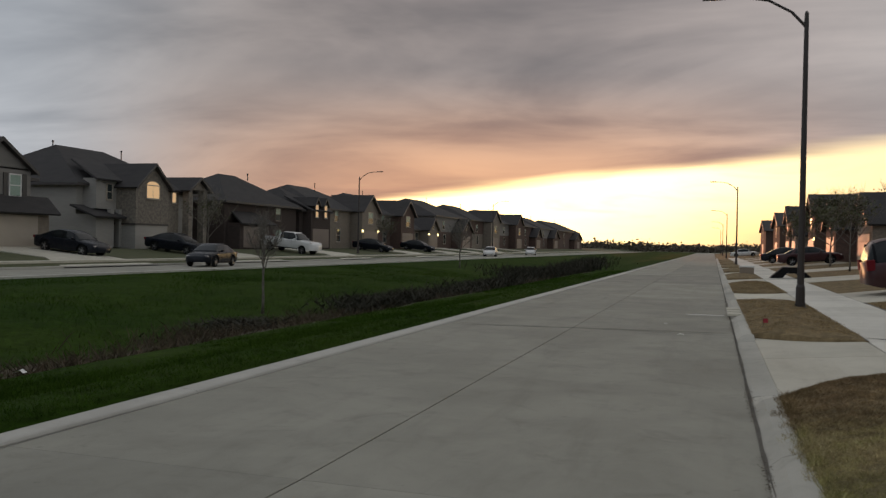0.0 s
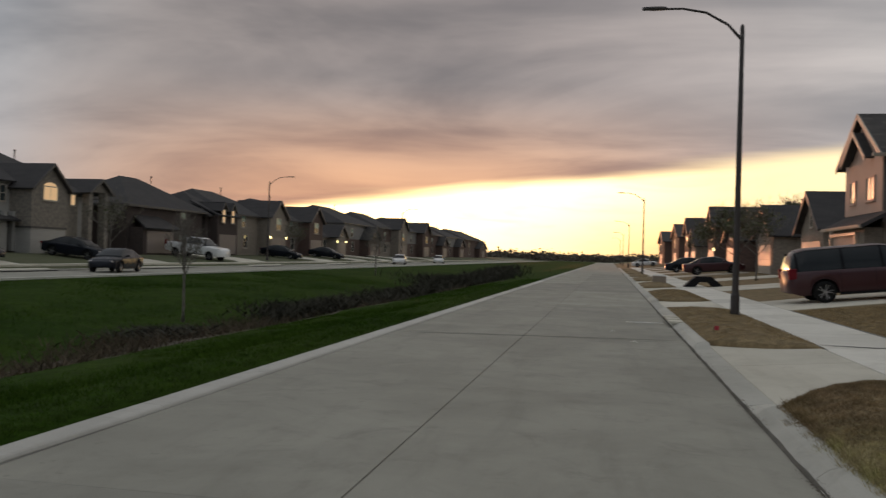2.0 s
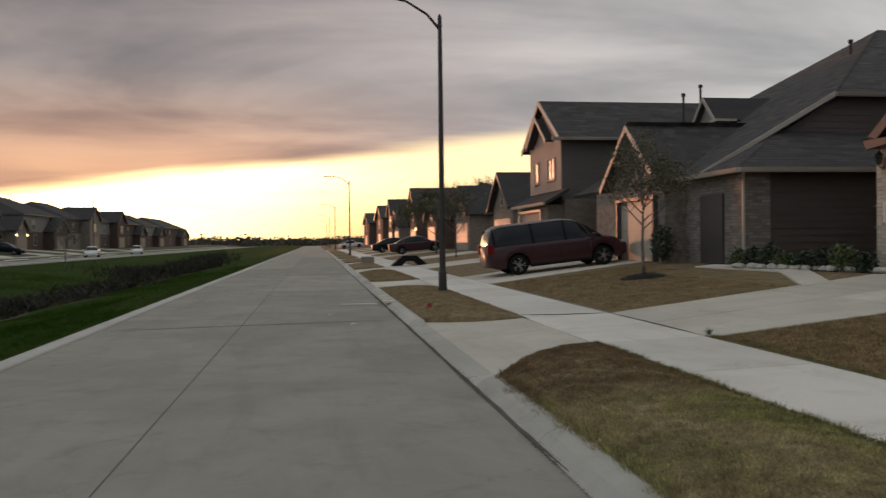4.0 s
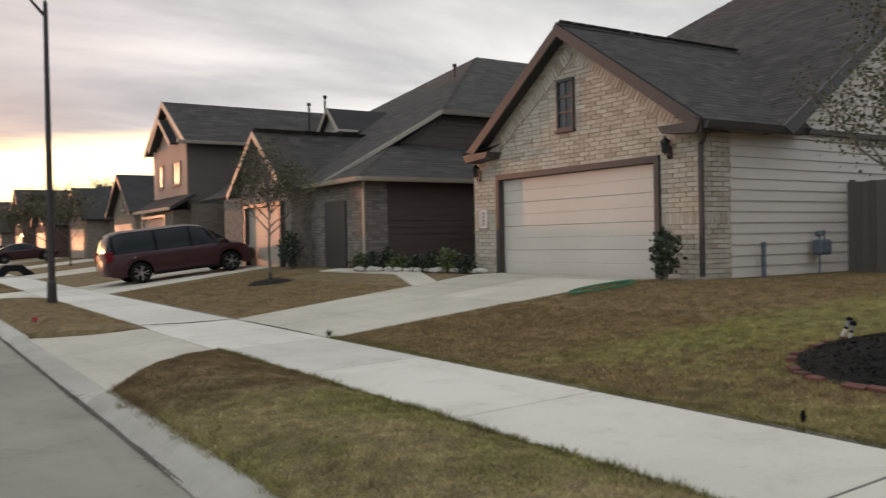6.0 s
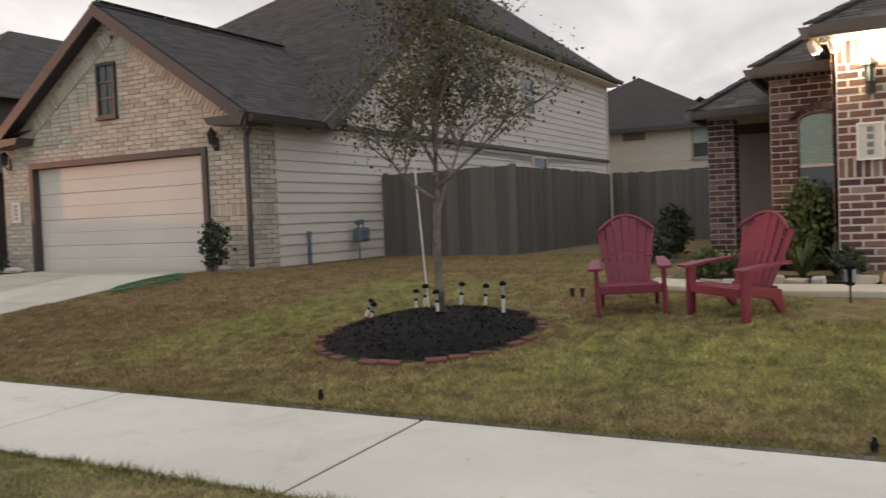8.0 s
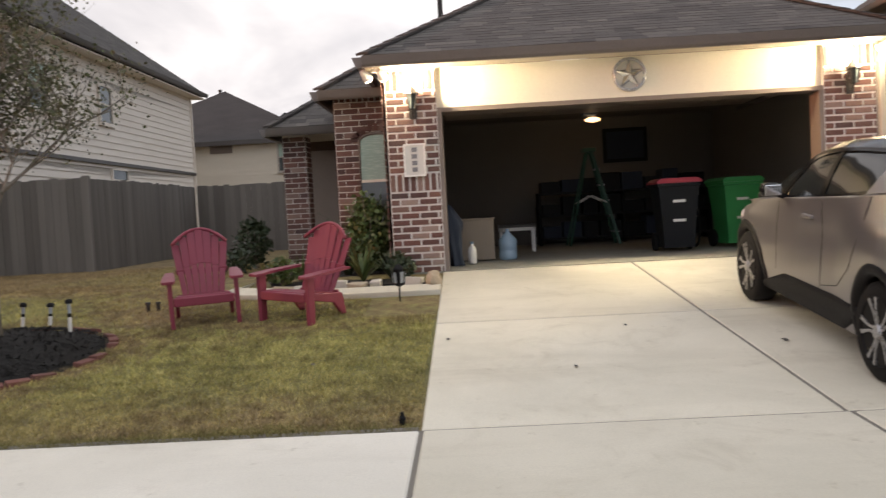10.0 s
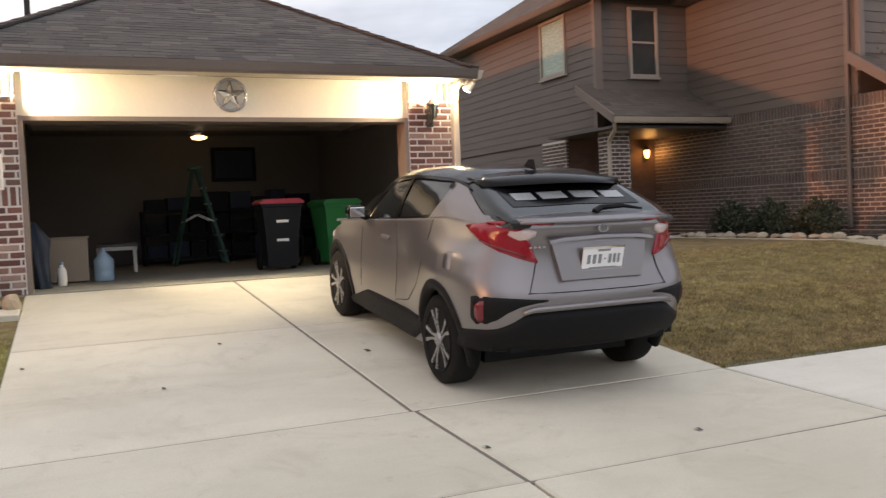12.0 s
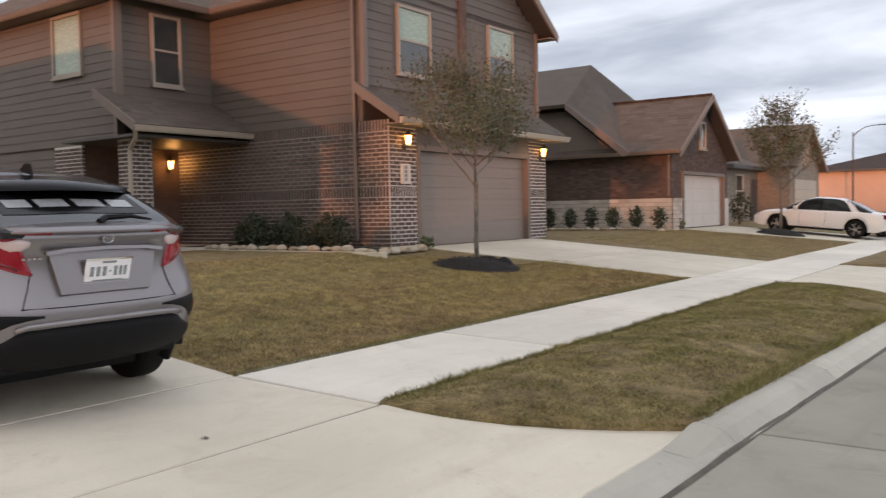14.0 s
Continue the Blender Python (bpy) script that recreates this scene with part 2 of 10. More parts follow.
M["kerb_pale"] = concrete("pale kerb concrete", (0.50, 0.48, 0.43), (0.60, 0.58, 0.52), (0.30, 0.285, 0.25))
M["tarstain"] = mat("faint dark road stain", (0.15, 0.143, 0.118), (0.20, 0.19, 0.157), rough=0.9, big=2.5, fine=40, mix=0.5, bump=0.2)
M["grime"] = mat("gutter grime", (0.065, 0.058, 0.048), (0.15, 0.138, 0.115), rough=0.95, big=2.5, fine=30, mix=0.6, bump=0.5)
M["joint"] = mat("joint dirt", (0.14, 0.127, 0.108), (0.21, 0.19, 0.16), fine=30)
M["lawn"] = grass("dry lawn", [(0.18, 0.13, 0.065), (0.23, 0.17, 0.09)], [(0.145, 0.14, 0.052), (0.18, 0.17, 0.07)], 0.36, 0.54, parched=True)
M["meadow"] = grass("green grass", [(0.028, 0.054, 0.006), (0.037, 0.064, 0.009)], [(0.017, 0.041, 0.004), (0.025, 0.05, 0.006)], 0.35, 0.65, 0.25, sheen=0.03)
M["meadowblade"] = grass("green ditch grass blades", [(0.040, 0.080, 0.008), (0.06, 0.10, 0.016), (0.032, 0.064, 0.007)], [(0.025, 0.06, 0.005), (0.043, 0.084, 0.009), (0.018, 0.042, 0.004)], 0.35, 0.65, 0.25, sheen=0.03)
M["field"] = mat("far field", (0.09, 0.085, 0.04), (0.05, 0.07, 0.02), rough=0.95, big=0.05, fine=2, mix=0.7)
M["mud"] = mat("ditch soil", (0.055, 0.04, 0.025), (0.09, 0.07, 0.04), rough=0.9, fine=15, bump=0.8, dist=0.04)
M["mulch"] = mat("black mulch", (0.007, 0.0065, 0.006), (0.018, 0.015, 0.012), rough=0.9, fine=50, bump=1.0, dist=0.03)
RED = [(0.07, 0.03, 0.025), (0.12, 0.047, 0.036), (0.155, 0.064, 0.047), (0.05, 0.026, 0.024), (0.18, 0.082, 0.06), (0.10, 0.044, 0.035), (0.22, 0.13, 0.10)]
BLOND = [(0.46, 0.385, 0.29), (0.58, 0.515, 0.415), (0.53, 0.46, 0.36), (0.62, 0.57, 0.475), (0.42, 0.34, 0.255), (0.56, 0.49, 0.39), (0.60, 0.545, 0.45)]
BROWN = [(0.078, 0.052, 0.043), (0.112, 0.073, 0.06), (0.06, 0.043, 0.037), (0.145, 0.098, 0.08), (0.092, 0.062, 0.051)]
GREY = [(0.20, 0.165, 0.135), (0.27, 0.235, 0.20), (0.16, 0.13, 0.11), (0.31, 0.28, 0.245), (0.23, 0.195, 0.165)]
RED += [(0.30, 0.215, 0.18), (0.13, 0.05, 0.038), (0.085, 0.036, 0.03)]
for key, cols in (("red", RED), ("blond", BLOND), ("brown", BROWN), ("grey", GREY)):
    M[key + "_one"] = mat(key + " brick piece", cols, (0.5, 0.46, 0.42), rand="object", rough=0.88, big=3, fine=70, mix=0.6, bump=0.5)
    M[key + "_many"] = mat(key + " brick", cols, (0.5, 0.46, 0.42), rand="island", rough=0.88, big=3, fine=70, mix=0.6, bump=0.5)
M["ledge_many"] = mat("pale ledge stone", [(0.50, 0.46, 0.39), (0.60, 0.56, 0.49), (0.43, 0.38, 0.31), (0.66, 0.62, 0.55)], (0.5, 0.46, 0.42), rand="island", rough=0.9, big=3, fine=50, mix=0.5, bump=0.6)
M["mortar"] = mat("pale mortar", (0.60, 0.565, 0.525), (0.70, 0.665, 0.62), rough=0.95, fine=80)
M["mortar_blond"] = mat("buff mortar", (0.34, 0.295, 0.235), (0.42, 0.37, 0.30), rough=0.95, fine=80)
M["mortar_white"] = mat("white mortar", (0.58, 0.55, 0.51), (0.67, 0.64, 0.60), rough=0.95, fine=80)
M["mortar_dark"] = mat("dark mortar", (0.15, 0.125, 0.105), (0.21, 0.18, 0.155), rough=0.95, fine=80)
M["mortar_grey"] = mat("grey mortar", (0.26, 0.23, 0.20), (0.36, 0.32, 0.28), rough=0.95, fine=80)
M["cream"] = mat("cream siding", (0.63, 0.565, 0.485), (0.70, 0.635, 0.55), rough=0.6, big=0.5, fine=30, stretch=(1, 1, 6), bump=0.15)
M["brownside"] = mat("brown siding", (0.112, 0.092, 0.078), (0.14, 0.117, 0.10), rough=0.6, big=0.6, fine=25, stretch=(1, 1, 6), bump=0.15)
M["darkside"] = mat("dark brown siding", (0.075, 0.055, 0.046), (0.10, 0.075, 0.062), rough=0.6, big=0.6, fine=25, stretch=(1, 1, 6), bump=0.15)
M["taupe"] = mat("taupe trim paint", (0.165, 0.128, 0.106), (0.20, 0.158, 0.132), rough=0.55, fine=40)
M["greige"] = mat("greige trim paint", (0.31, 0.27, 0.225), (0.36, 0.315, 0.265), rough=0.55, fine=40)
M["tan"] = mat("tan trim paint", (0.42, 0.36, 0.29), (0.48, 0.42, 0.34), rough=0.55, fine=40)
M["slatetrim"] = mat("grey brown trim paint", (0.125, 0.112, 0.103), (0.155, 0.14, 0.13), rough=0.55, fine=40)
M["umber"] = mat("umber trim paint", (0.056, 0.049, 0.045), (0.075, 0.066, 0.061), rough=0.5, fine=40)
M["creamtrim"] = mat("cream paint", (0.66, 0.60, 0.50), (0.72, 0.66, 0.56), rough=0.55, fine=40)
M["white"] = mat("white paint", (0.76, 0.74, 0.70), (0.82, 0.80, 0.76), rough=0.5, fine=40, bump=0.1)
M["blushdoor"] = mat("almond door paint", (0.63, 0.575, 0.50), (0.69, 0.635, 0.56), rough=0.5, big=0.6, fine=30, bump=0.1)
M["taupedoor"] = mat("taupe door paint", (0.22, 0.175, 0.15), (0.26, 0.21, 0.18), rough=0.5, big=0.6, fine=30, bump=0.1)
M["wood"] = mat("weathered fence wood", [(0.125, 0.112, 0.098), (0.155, 0.139, 0.122), (0.135, 0.121, 0.106), (0.108, 0.096, 0.083), (0.175, 0.157, 0.138), (0.142, 0.127, 0.111)], (0.22, 0.19, 0.16), rand="object", rough=0.9, big=1.2, fine=30, stretch=(3, 3, 0.35), bump=0.5)
SH = [(0.046, 0.040, 0.037), (0.070, 0.062, 0.056), (0.056, 0.050, 0.046), (0.092, 0.081, 0.072), (0.036, 0.032, 0.031)]
M["shingle"] = mat("asphalt shingle", SH, (0.12, 0.11, 0.10), rand="island", rough=0.95, big=2, fine=120, mix=0.6, bump=0.6)
# Lighter copy of the shingles; part of the lift paints haze over one roof.
M["shingle_near"] = mat("pale asphalt shingle with haze", [(0.062, 0.055, 0.051), (0.10, 0.09, 0.082), (0.078, 0.07, 0.064), (0.135, 0.12, 0.108), (0.05, 0.045, 0.043)], (0.16, 0.15, 0.14), rand="island", rough=0.95, big=2, fine=120, mix=0.6, bump=0.6)
SHB = [(0.085, 0.068, 0.055), (0.115, 0.092, 0.074), (0.10, 0.08, 0.066), (0.13, 0.107, 0.088), (0.075, 0.06, 0.05)]
M["shingle_brown"] = mat("brown asphalt shingle", SHB, (0.16, 0.14, 0.12), rand="island", rough=0.95, big=2, fine=120, mix=0.6, bump=0.6)
M["roofing"] = mat("far roofing", (0.035, 0.032, 0.032), (0.055, 0.05, 0.048), rough=0.95, big=0.8, fine=14, stretch=(1, 1, 4), bump=0.5, dist=0.02)
M["glass"] = mat("window glass", (0.030, 0.04, 0.042), (0.05, 0.06, 0.06), rough=0.1, big=0.4, fine=3, bump=0.02, spec=0.7)
M["blind"] = mat("closed blind behind glass", (0.27, 0.37, 0.30), (0.34, 0.44, 0.36), rough=0.25, big=0.5, fine=8, stretch=(1, 1, 8), spec=0.6)
M["dark"] = mat("black plastic", (0.006, 0.006, 0.007), (0.010, 0.010, 0.011), spec=0.15, rough=0.55, fine=90, bump=0.15)
M["iron"] = mat("dark bronze metal", (0.03, 0.026, 0.024), (0.045, 0.04, 0.036), rough=0.45, metal=0.5, fine=40)
M["pole"] = mat("dark lamp post paint", (0.028, 0.022, 0.02), (0.045, 0.035, 0.03), rough=0.5, fine=30)
M["bark"] = mat("mottled bark", (0.25, 0.225, 0.19), (0.085, 0.072, 0.058), rough=0.9, big=8, fine=60, mix=0.5, bump=0.7, dist=0.01)
LEAF = [(0.07, 0.082, 0.032), (0.10, 0.108, 0.042), (0.047, 0.057, 0.024), (0.125, 0.115, 0.046), (0.072, 0.062, 0.032)]
M["leaf"] = mat("small leaves", LEAF, (0.12, 0.1, 0.05), rand="island", rough=0.6, fine=30, bump=0)
M["leaf_green"] = mat("small green leaves", [(0.06, 0.083, 0.034), (0.09, 0.112, 0.045), (0.044, 0.062, 0.028), (0.078, 0.08, 0.04)], (0.12, 0.12, 0.06), rand="island", rough=0.6, fine=30, bump=0)
SHRUB = [(0.018, 0.032, 0.014), (0.028, 0.046, 0.018), (0.035, 0.052, 0.022), (0.022, 0.036, 0.018)]
M["shrub"] = mat("dark shrub leaves", SHRUB, (0.08, 0.1, 0.05), rand="island", rough=0.55, fine=30, bump=0)
BRIGHT = [(0.06, 0.10, 0.025), (0.10, 0.14, 0.035), (0.045, 0.075, 0.02), (0.13, 0.12, 0.04)]
M["lush"] = mat("bright leaves", BRIGHT, (0.12, 0.15, 0.05), rand="island", rough=0.55, fine=30, bump=0)
BLADE = [(0.30, 0.205, 0.10), (0.40, 0.285, 0.145), (0.20, 0.145, 0.066), (0.48, 0.36, 0.20), (0.17, 0.125, 0.052), (0.275, 0.19, 0.09)]

GREENBLADE = [(0.34, 0.315, 0.10), (0.46, 0.405, 0.15), (0.24, 0.24, 0.07), (0.58, 0.49, 0.21), (0.27, 0.27, 0.085), (0.50, 0.415, 0.17)]
M["blade"] = grass("lawn grass blades", BLADE, GREENBLADE, 0.36, 0.54, parched=True)
M["vergeblade"] = grass("verge grass blades", [(0.42, 0.335, 0.17), (0.56, 0.455, 0.25), (0.26, 0.205, 0.10), (0.66, 0.55, 0.32)], [(0.26, 0.25, 0.09), (0.37, 0.34, 0.13), (0.17, 0.175, 0.06), (0.50, 0.44, 0.20)], 0.40, 0.60, 0.7, seasoned=True)
M["greenblade"] = grass("edge grass blades", [tuple(x * 0.6 for x in c) for c in GREENBLADE], [tuple(x * 0.35 for x in c) for c in GREENBLADE], 0.3, 0.7)
M["redplastic"] = mat("faded red plastic", (0.19, 0.022, 0.045), (0.23, 0.032, 0.056), rough=0.5, big=2, fine=50, bump=0.1)
M["stone"] = mat("pale limestone", [(0.42, 0.36, 0.27), (0.36, 0.28, 0.19), (0.48, 0.43, 0.34), (0.30, 0.24, 0.17)], (0.5, 0.45, 0.38), rand="object", rough=0.9, big=4, fine=40, bump=0.7, dist=0.01)
M["stonewall"] = mat("stone veneer", (0.30, 0.26, 0.21), (0.15, 0.13, 0.11), rough=0.9, big=4.5, fine=25, mix=0.35, bump=0.8, dist=0.02)
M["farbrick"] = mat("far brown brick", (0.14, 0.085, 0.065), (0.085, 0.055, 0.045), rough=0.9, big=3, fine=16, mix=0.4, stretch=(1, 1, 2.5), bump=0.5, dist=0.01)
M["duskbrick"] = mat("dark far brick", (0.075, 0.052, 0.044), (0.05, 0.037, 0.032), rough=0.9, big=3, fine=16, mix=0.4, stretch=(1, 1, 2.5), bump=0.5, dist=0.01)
M["fartan"] = mat("far tan brick", (0.30, 0.25, 0.20), (0.20, 0.165, 0.13), rough=0.9, big=3, fine=14, mix=0.4, stretch=(1, 1, 2.5), bump=0.5, dist=0.01)
M["farcream"] = mat("far cream siding", (0.55, 0.495, 0.40), (0.61, 0.55, 0.45), rough=0.6, big=0.5, fine=20, stretch=(1, 1, 6), bump=0.15)
# Treeline brown is lightened to carry the haze in front of it.
M["palewood"] = mat("hazed winter woods", (0.085, 0.07, 0.05), (0.12, 0.10, 0.07), rough=0.9, big=0.1, fine=2, bump=0)
M["deadweed"] = mat("dead brown weeds", [(0.075, 0.052, 0.03), (0.11, 0.08, 0.048), (0.05, 0.036, 0.022), (0.085, 0.07, 0.035)], (0.1, 0.08, 0.05), rand="island", rough=0.9, fine=20, bump=0)
M["darkbrush"] = mat("dark brushwood", [(0.026, 0.024, 0.014), (0.04, 0.035, 0.02), (0.02, 0.022, 0.012)], (0.05, 0.045, 0.03), rand="island", rough=0.9, fine=20, bump=0)
M["farside"] = mat("far grey siding", (0.20, 0.185, 0.17), (0.26, 0.24, 0.22), rough=0.7, big=1, fine=9, stretch=(0.2, 0.2, 1), bump=0.3)
M["palesiding"] = mat("pale far siding", (0.33, 0.31, 0.28), (0.40, 0.375, 0.335), rough=0.7, big=1, fine=9, stretch=(0.2, 0.2, 1), bump=0.3)
# True stucco on the far house; paints sunset light on the tall gabled front.
M["salmon"] = mat("salmon stucco and sunset tint", (0.50, 0.33, 0.25), (0.56, 0.38, 0.29), rough=0.8, big=0.5, fine=20)
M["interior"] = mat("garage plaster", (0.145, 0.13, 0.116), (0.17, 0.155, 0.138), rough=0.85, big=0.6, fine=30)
M["rubber"] = mat("tyre rubber", (0.007, 0.007, 0.007), (0.012, 0.012, 0.012), spec=0.2, rough=0.8, fine=80)
M["alloy"] = mat("machined alloy", (0.30, 0.30, 0.31), (0.38, 0.38, 0.39), rough=0.3, metal=0.8, fine=60, bump=0.05)
M["carsilver"] = mat("warm silver car paint", (0.245, 0.233, 0.239), (0.26, 0.247, 0.253), rough=0.36, metal=0.8, fine=400, coat=0.22, bump=0.0)
M["carblack"] = mat("gloss black car paint", (0.005, 0.005, 0.006), (0.008, 0.008, 0.009), rough=0.16, spec=0.14, bump=0.0)
M["carmaroon"] = mat("maroon car paint", (0.032, 0.004, 0.007), (0.042, 0.006, 0.009), rough=0.4, metal=0.1, coat=0.2, bump=0.0)
M["carwhite"] = mat("white car paint", (0.70, 0.69, 0.67), (0.75, 0.74, 0.72), rough=0.3, coat=0.8, bump=0.0)
M["cardark"] = mat("dark blue car paint", (0.006, 0.008, 0.012), (0.009, 0.011, 0.016), rough=0.25, spec=0.22, bump=0.0)
M["carglass"] = mat("tinted car glass", (0.010, 0.012, 0.013), (0.016, 0.019, 0.02), rough=0.06, bump=0.0, spec=0.3)
M["carglass_near"] = mat("clean tinted car glass", (0.014, 0.018, 0.019), (0.022, 0.028, 0.03), rough=0.03, bump=0.0, spec=0.6)
M["lampred"] = mat("red lens", (0.22, 0.004, 0.012), (0.30, 0.006, 0.018), rough=0.12, coat=0.25, bump=0.0)
M["lampdeep"] = mat("deep red lens", (0.13, 0.006, 0.012), (0.17, 0.008, 0.014), rough=0.2, coat=0.3, bump=0.0)
M["lampdull"] = mat("dusty red lens", (0.12, 0.005, 0.010), (0.16, 0.007, 0.013), rough=0.6, spec=0.2, bump=0.0)
# Lenses and panes; on the car's rear window its paleness stands for bright sky.
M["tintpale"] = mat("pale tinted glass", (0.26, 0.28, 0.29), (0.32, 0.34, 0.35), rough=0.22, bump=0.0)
M["lensclear"] = mat("smoky clear lens", (0.50, 0.42, 0.41), (0.58, 0.50, 0.48), rough=0.2, coat=0.3, bump=0.0)
M["stonewhite"] = mat("white limestone", [(0.58, 0.55, 0.49), (0.50, 0.46, 0.40), (0.64, 0.61, 0.56)], (0.5, 0.45, 0.38), rand="object", rough=0.9, big=4, fine=40, bump=0.7, dist=0.01)
M["lampclear"] = mat("clear lens", (0.50, 0.44, 0.43), (0.58, 0.52, 0.50), rough=0.2, coat=0.3, bump=0.0)
M["chrome"] = mat("chrome", (0.7, 0.7, 0.7), (0.75, 0.75, 0.75), rough=0.12, metal=1.0, bump=0.0)
M["binblack"] = mat("black bin plastic", (0.006, 0.007, 0.009), (0.010, 0.011, 0.013), rough=0.6, spec=0.25)
M["bingreen"] = mat("green bin plastic", (0.02, 0.22, 0.06), (0.03, 0.26, 0.075), rough=0.5)
M["binred"] = mat("red lid plastic", (0.35, 0.02, 0.04), (0.4, 0.03, 0.05), rough=0.5)
M["ladder"] = mat("green fibreglass", (0.018, 0.075, 0.05), (0.026, 0.095, 0.062), rough=0.5)
M["hose"] = mat("green hose", (0.018, 0.15, 0.075), (0.025, 0.18, 0.09), rough=0.45)
M["cardboard"] = mat("cardboard", (0.27, 0.22, 0.17), (0.32, 0.26, 0.2), rough=0.9)
M["water"] = mat("blue water bottle plastic", (0.25, 0.36, 0.46), (0.32, 0.43, 0.52), rough=0.15)
M["cloth"] = mat("dark blue cloth", (0.02, 0.03, 0.05), (0.035, 0.045, 0.07), rough=0.95)
M["meter"] = mat("grey blue meter", (0.10, 0.13, 0.16), (0.14, 0.17, 0.2), rough=0.5)
M["rust"] = mat("edging brick", [(0.13, 0.048, 0.038), (0.17, 0.065, 0.05), (0.10, 0.042, 0.035)], (0.3, 0.2, 0.15), rand="object", rough=0.9, bump=0.5)
M["plate"] = mat("white plate", (0.80, 0.81, 0.83), (0.85, 0.86, 0.88), rough=0.4, bump=0.0)
M["platebar"] = mat("faded plate print", (0.20, 0.23, 0.24), (0.26, 0.29, 0.30), rough=0.5, bump=0.0)
M["boardface"] = mat("weathered pale board", (0.56, 0.54, 0.50), (0.62, 0.60, 0.56), rough=0.7, fine=40)
M["dashes"] = mat("dark print", (0.15, 0.15, 0.16), (0.20, 0.20, 0.21), rough=0.5, bump=0.0)
M["flood_glow"] = glow("flood lamp glow", (1.0, 0.86, 0.60), 40.0)
M["porch_glow"] = glow("porch lamp glow", (1.0, 0.47, 0.10), 9.0)
M["bulb_glow"] = glow("garage bulb glow", (1.0, 0.60, 0.26), 2.6)
M["room_glow"] = glow("lit room behind a window", (1.0, 0.66, 0.36), 0.9)
M["far_glow"] = glow("far porch lamp glow", (1.0, 0.80, 0.35), 6.0)


# ---- mesh helpers ----
def B():
    return bmesh.new()


def box(bm, x0, x1, y0, y1, z0, z1, m=None):
    vs = [bm.verts.new((x, y, z)) for z in (z0, z1) for y in (y0, y1) for x in (x0, x1)]
    if m is not None:
        for v in vs:
            v.co = m @ v.co
    for f in ((0, 2, 3, 1), (4, 5, 7, 6), (0, 1, 5, 4), (2, 6, 7, 3), (0, 4, 6, 2), (1, 3, 7, 5)):
        bm.faces.new([vs[i] for i in f])
    return vs


def beam(bm, a, b, w, h=None):
    """A square bar from a to b."""
    a, b = Vector(a), Vector(b)
    h = h or w
    d = b - a
    m = Matrix.Translation(a) @ d.to_track_quat("X", "Z").to_matrix().to_4x4()
    return box(bm, 0, d.length, -w / 2, w / 2, -h / 2, h / 2, m)


def tube(bm, pts, radii, sides=8, cap=True):
    """A round tapered tube through pts."""
    pts = [Vector(p) for p in pts]
    rings = []
    for i, p in enumerate(pts):
        d = (pts[min(i + 1, len(pts) - 1)] - pts[max(i - 1, 0)]).normalized()
        q = d.to_track_quat("Z", "Y")
        r = radii[i] if isinstance(radii, (list, tuple)) else radii
        rings.append([bm.verts.new(p + q @ Vector((r * math.cos(k * math.tau / sides), r * math.sin(k * math.tau / sides), 0))) for k in range(sides)])
    for r0, r1 in zip(rings, rings[1:]):
        for k in range(sides):
            bm.faces.new((r0[k], r0[(k + 1) % sides], r1[(k + 1) % sides], r1[k]))
    if cap:
        bm.faces.new(rings[0][::-1]), bm.faces.new(rings[-1])


def lathe(bm, profile, centre=(0, 0, 0), sides=16, m=None):
    """Turns (radius, height) rows about the z axis."""
    c = Vector(centre)
    rings = []
    for r, z in profile:
        ring = []
        for k in range(sides):
            v = Vector((r * math.cos(k * math.tau / sides), r * math.sin(k * math.tau / sides), z))
            ring.append(bm.verts.new((m @ v if m is not None else v) + c))
        rings.append(ring)
    for r0, r1 in zip(rings, rings[1:]):
        for k in range(sides):
            bm.faces.new((r0[k], r0[(k + 1) % sides], r1[(k + 1) % sides], r1[k]))
    bm.faces.new(rings[0][::-1]), bm.faces.new(rings[-1])


def prism(bm, pts, shift):
    """A flat polygon of 3D points, thickened by the vector shift."""
    s = Vector(shift)
    a = [bm.verts.new(p) for p in pts]
    b = [bm.verts.new(Vector(p) + s) for p in pts]
    bm.faces.new(a), bm.faces.new(b[::-1])
    for i in range(len(a)):
        j = (i + 1) % len(a)
        bm.faces.new((a[j], a[i], b[i], b[j]))


def finish(name, bm, material, smooth=False, bevel=0.0):
    bmesh.ops.recalc_face_normals(bm, faces=bm.faces[:])
    me = bpy.data.meshes.new(name)
    bm.to_mesh(me)
    bm.free()
    me.materials.append(material)
    if smooth:
        me.shade_smooth()
    ob = new(name, me)
    if bevel:
        mod = ob.modifiers.new("bevel", "BEVEL")
        mod.width, mod.segments, mod.limit_method = bevel, 2, "ANGLE"
    return ob


def thing(name, x, y, z, label, category, group="", kind="", turn=0):
    e = new(name)
    e.matrix_basis = pose(x, y, z, 0, 0, turn)
    e.empty_display_size = 0.2
    return tagged(e, label, category, group, kind)


def hang(ob, parent):
    ob.parent = parent
    if parent.parent is None:
        ob.matrix_parent_inverse = parent.matrix_basis.inverted()
    return ob


def part(name, bm, material, parent, label="", smooth=False, bevel=0.0, kind=""):
    """A mesh in world coordinates, as a part of parent."""
    ob = hang(finish(name, bm, material, smooth, bevel), parent)
    return tagged(ob, label, kind=kind)


def quick(name, verts, faces, material, parent=None, kind="", label="", category=""):
    me = bpy.data.meshes.new(name)
    me.from_pydata(verts, [], faces)
    me.materials.append(material)
    ob = new(name, me)
    if parent is not None:
        hang(ob, parent)
    return tagged(ob, label, category, kind=kind)


# ---- ground ----
def lot(x):
    """Height of the near verge, pavement and front gardens."""
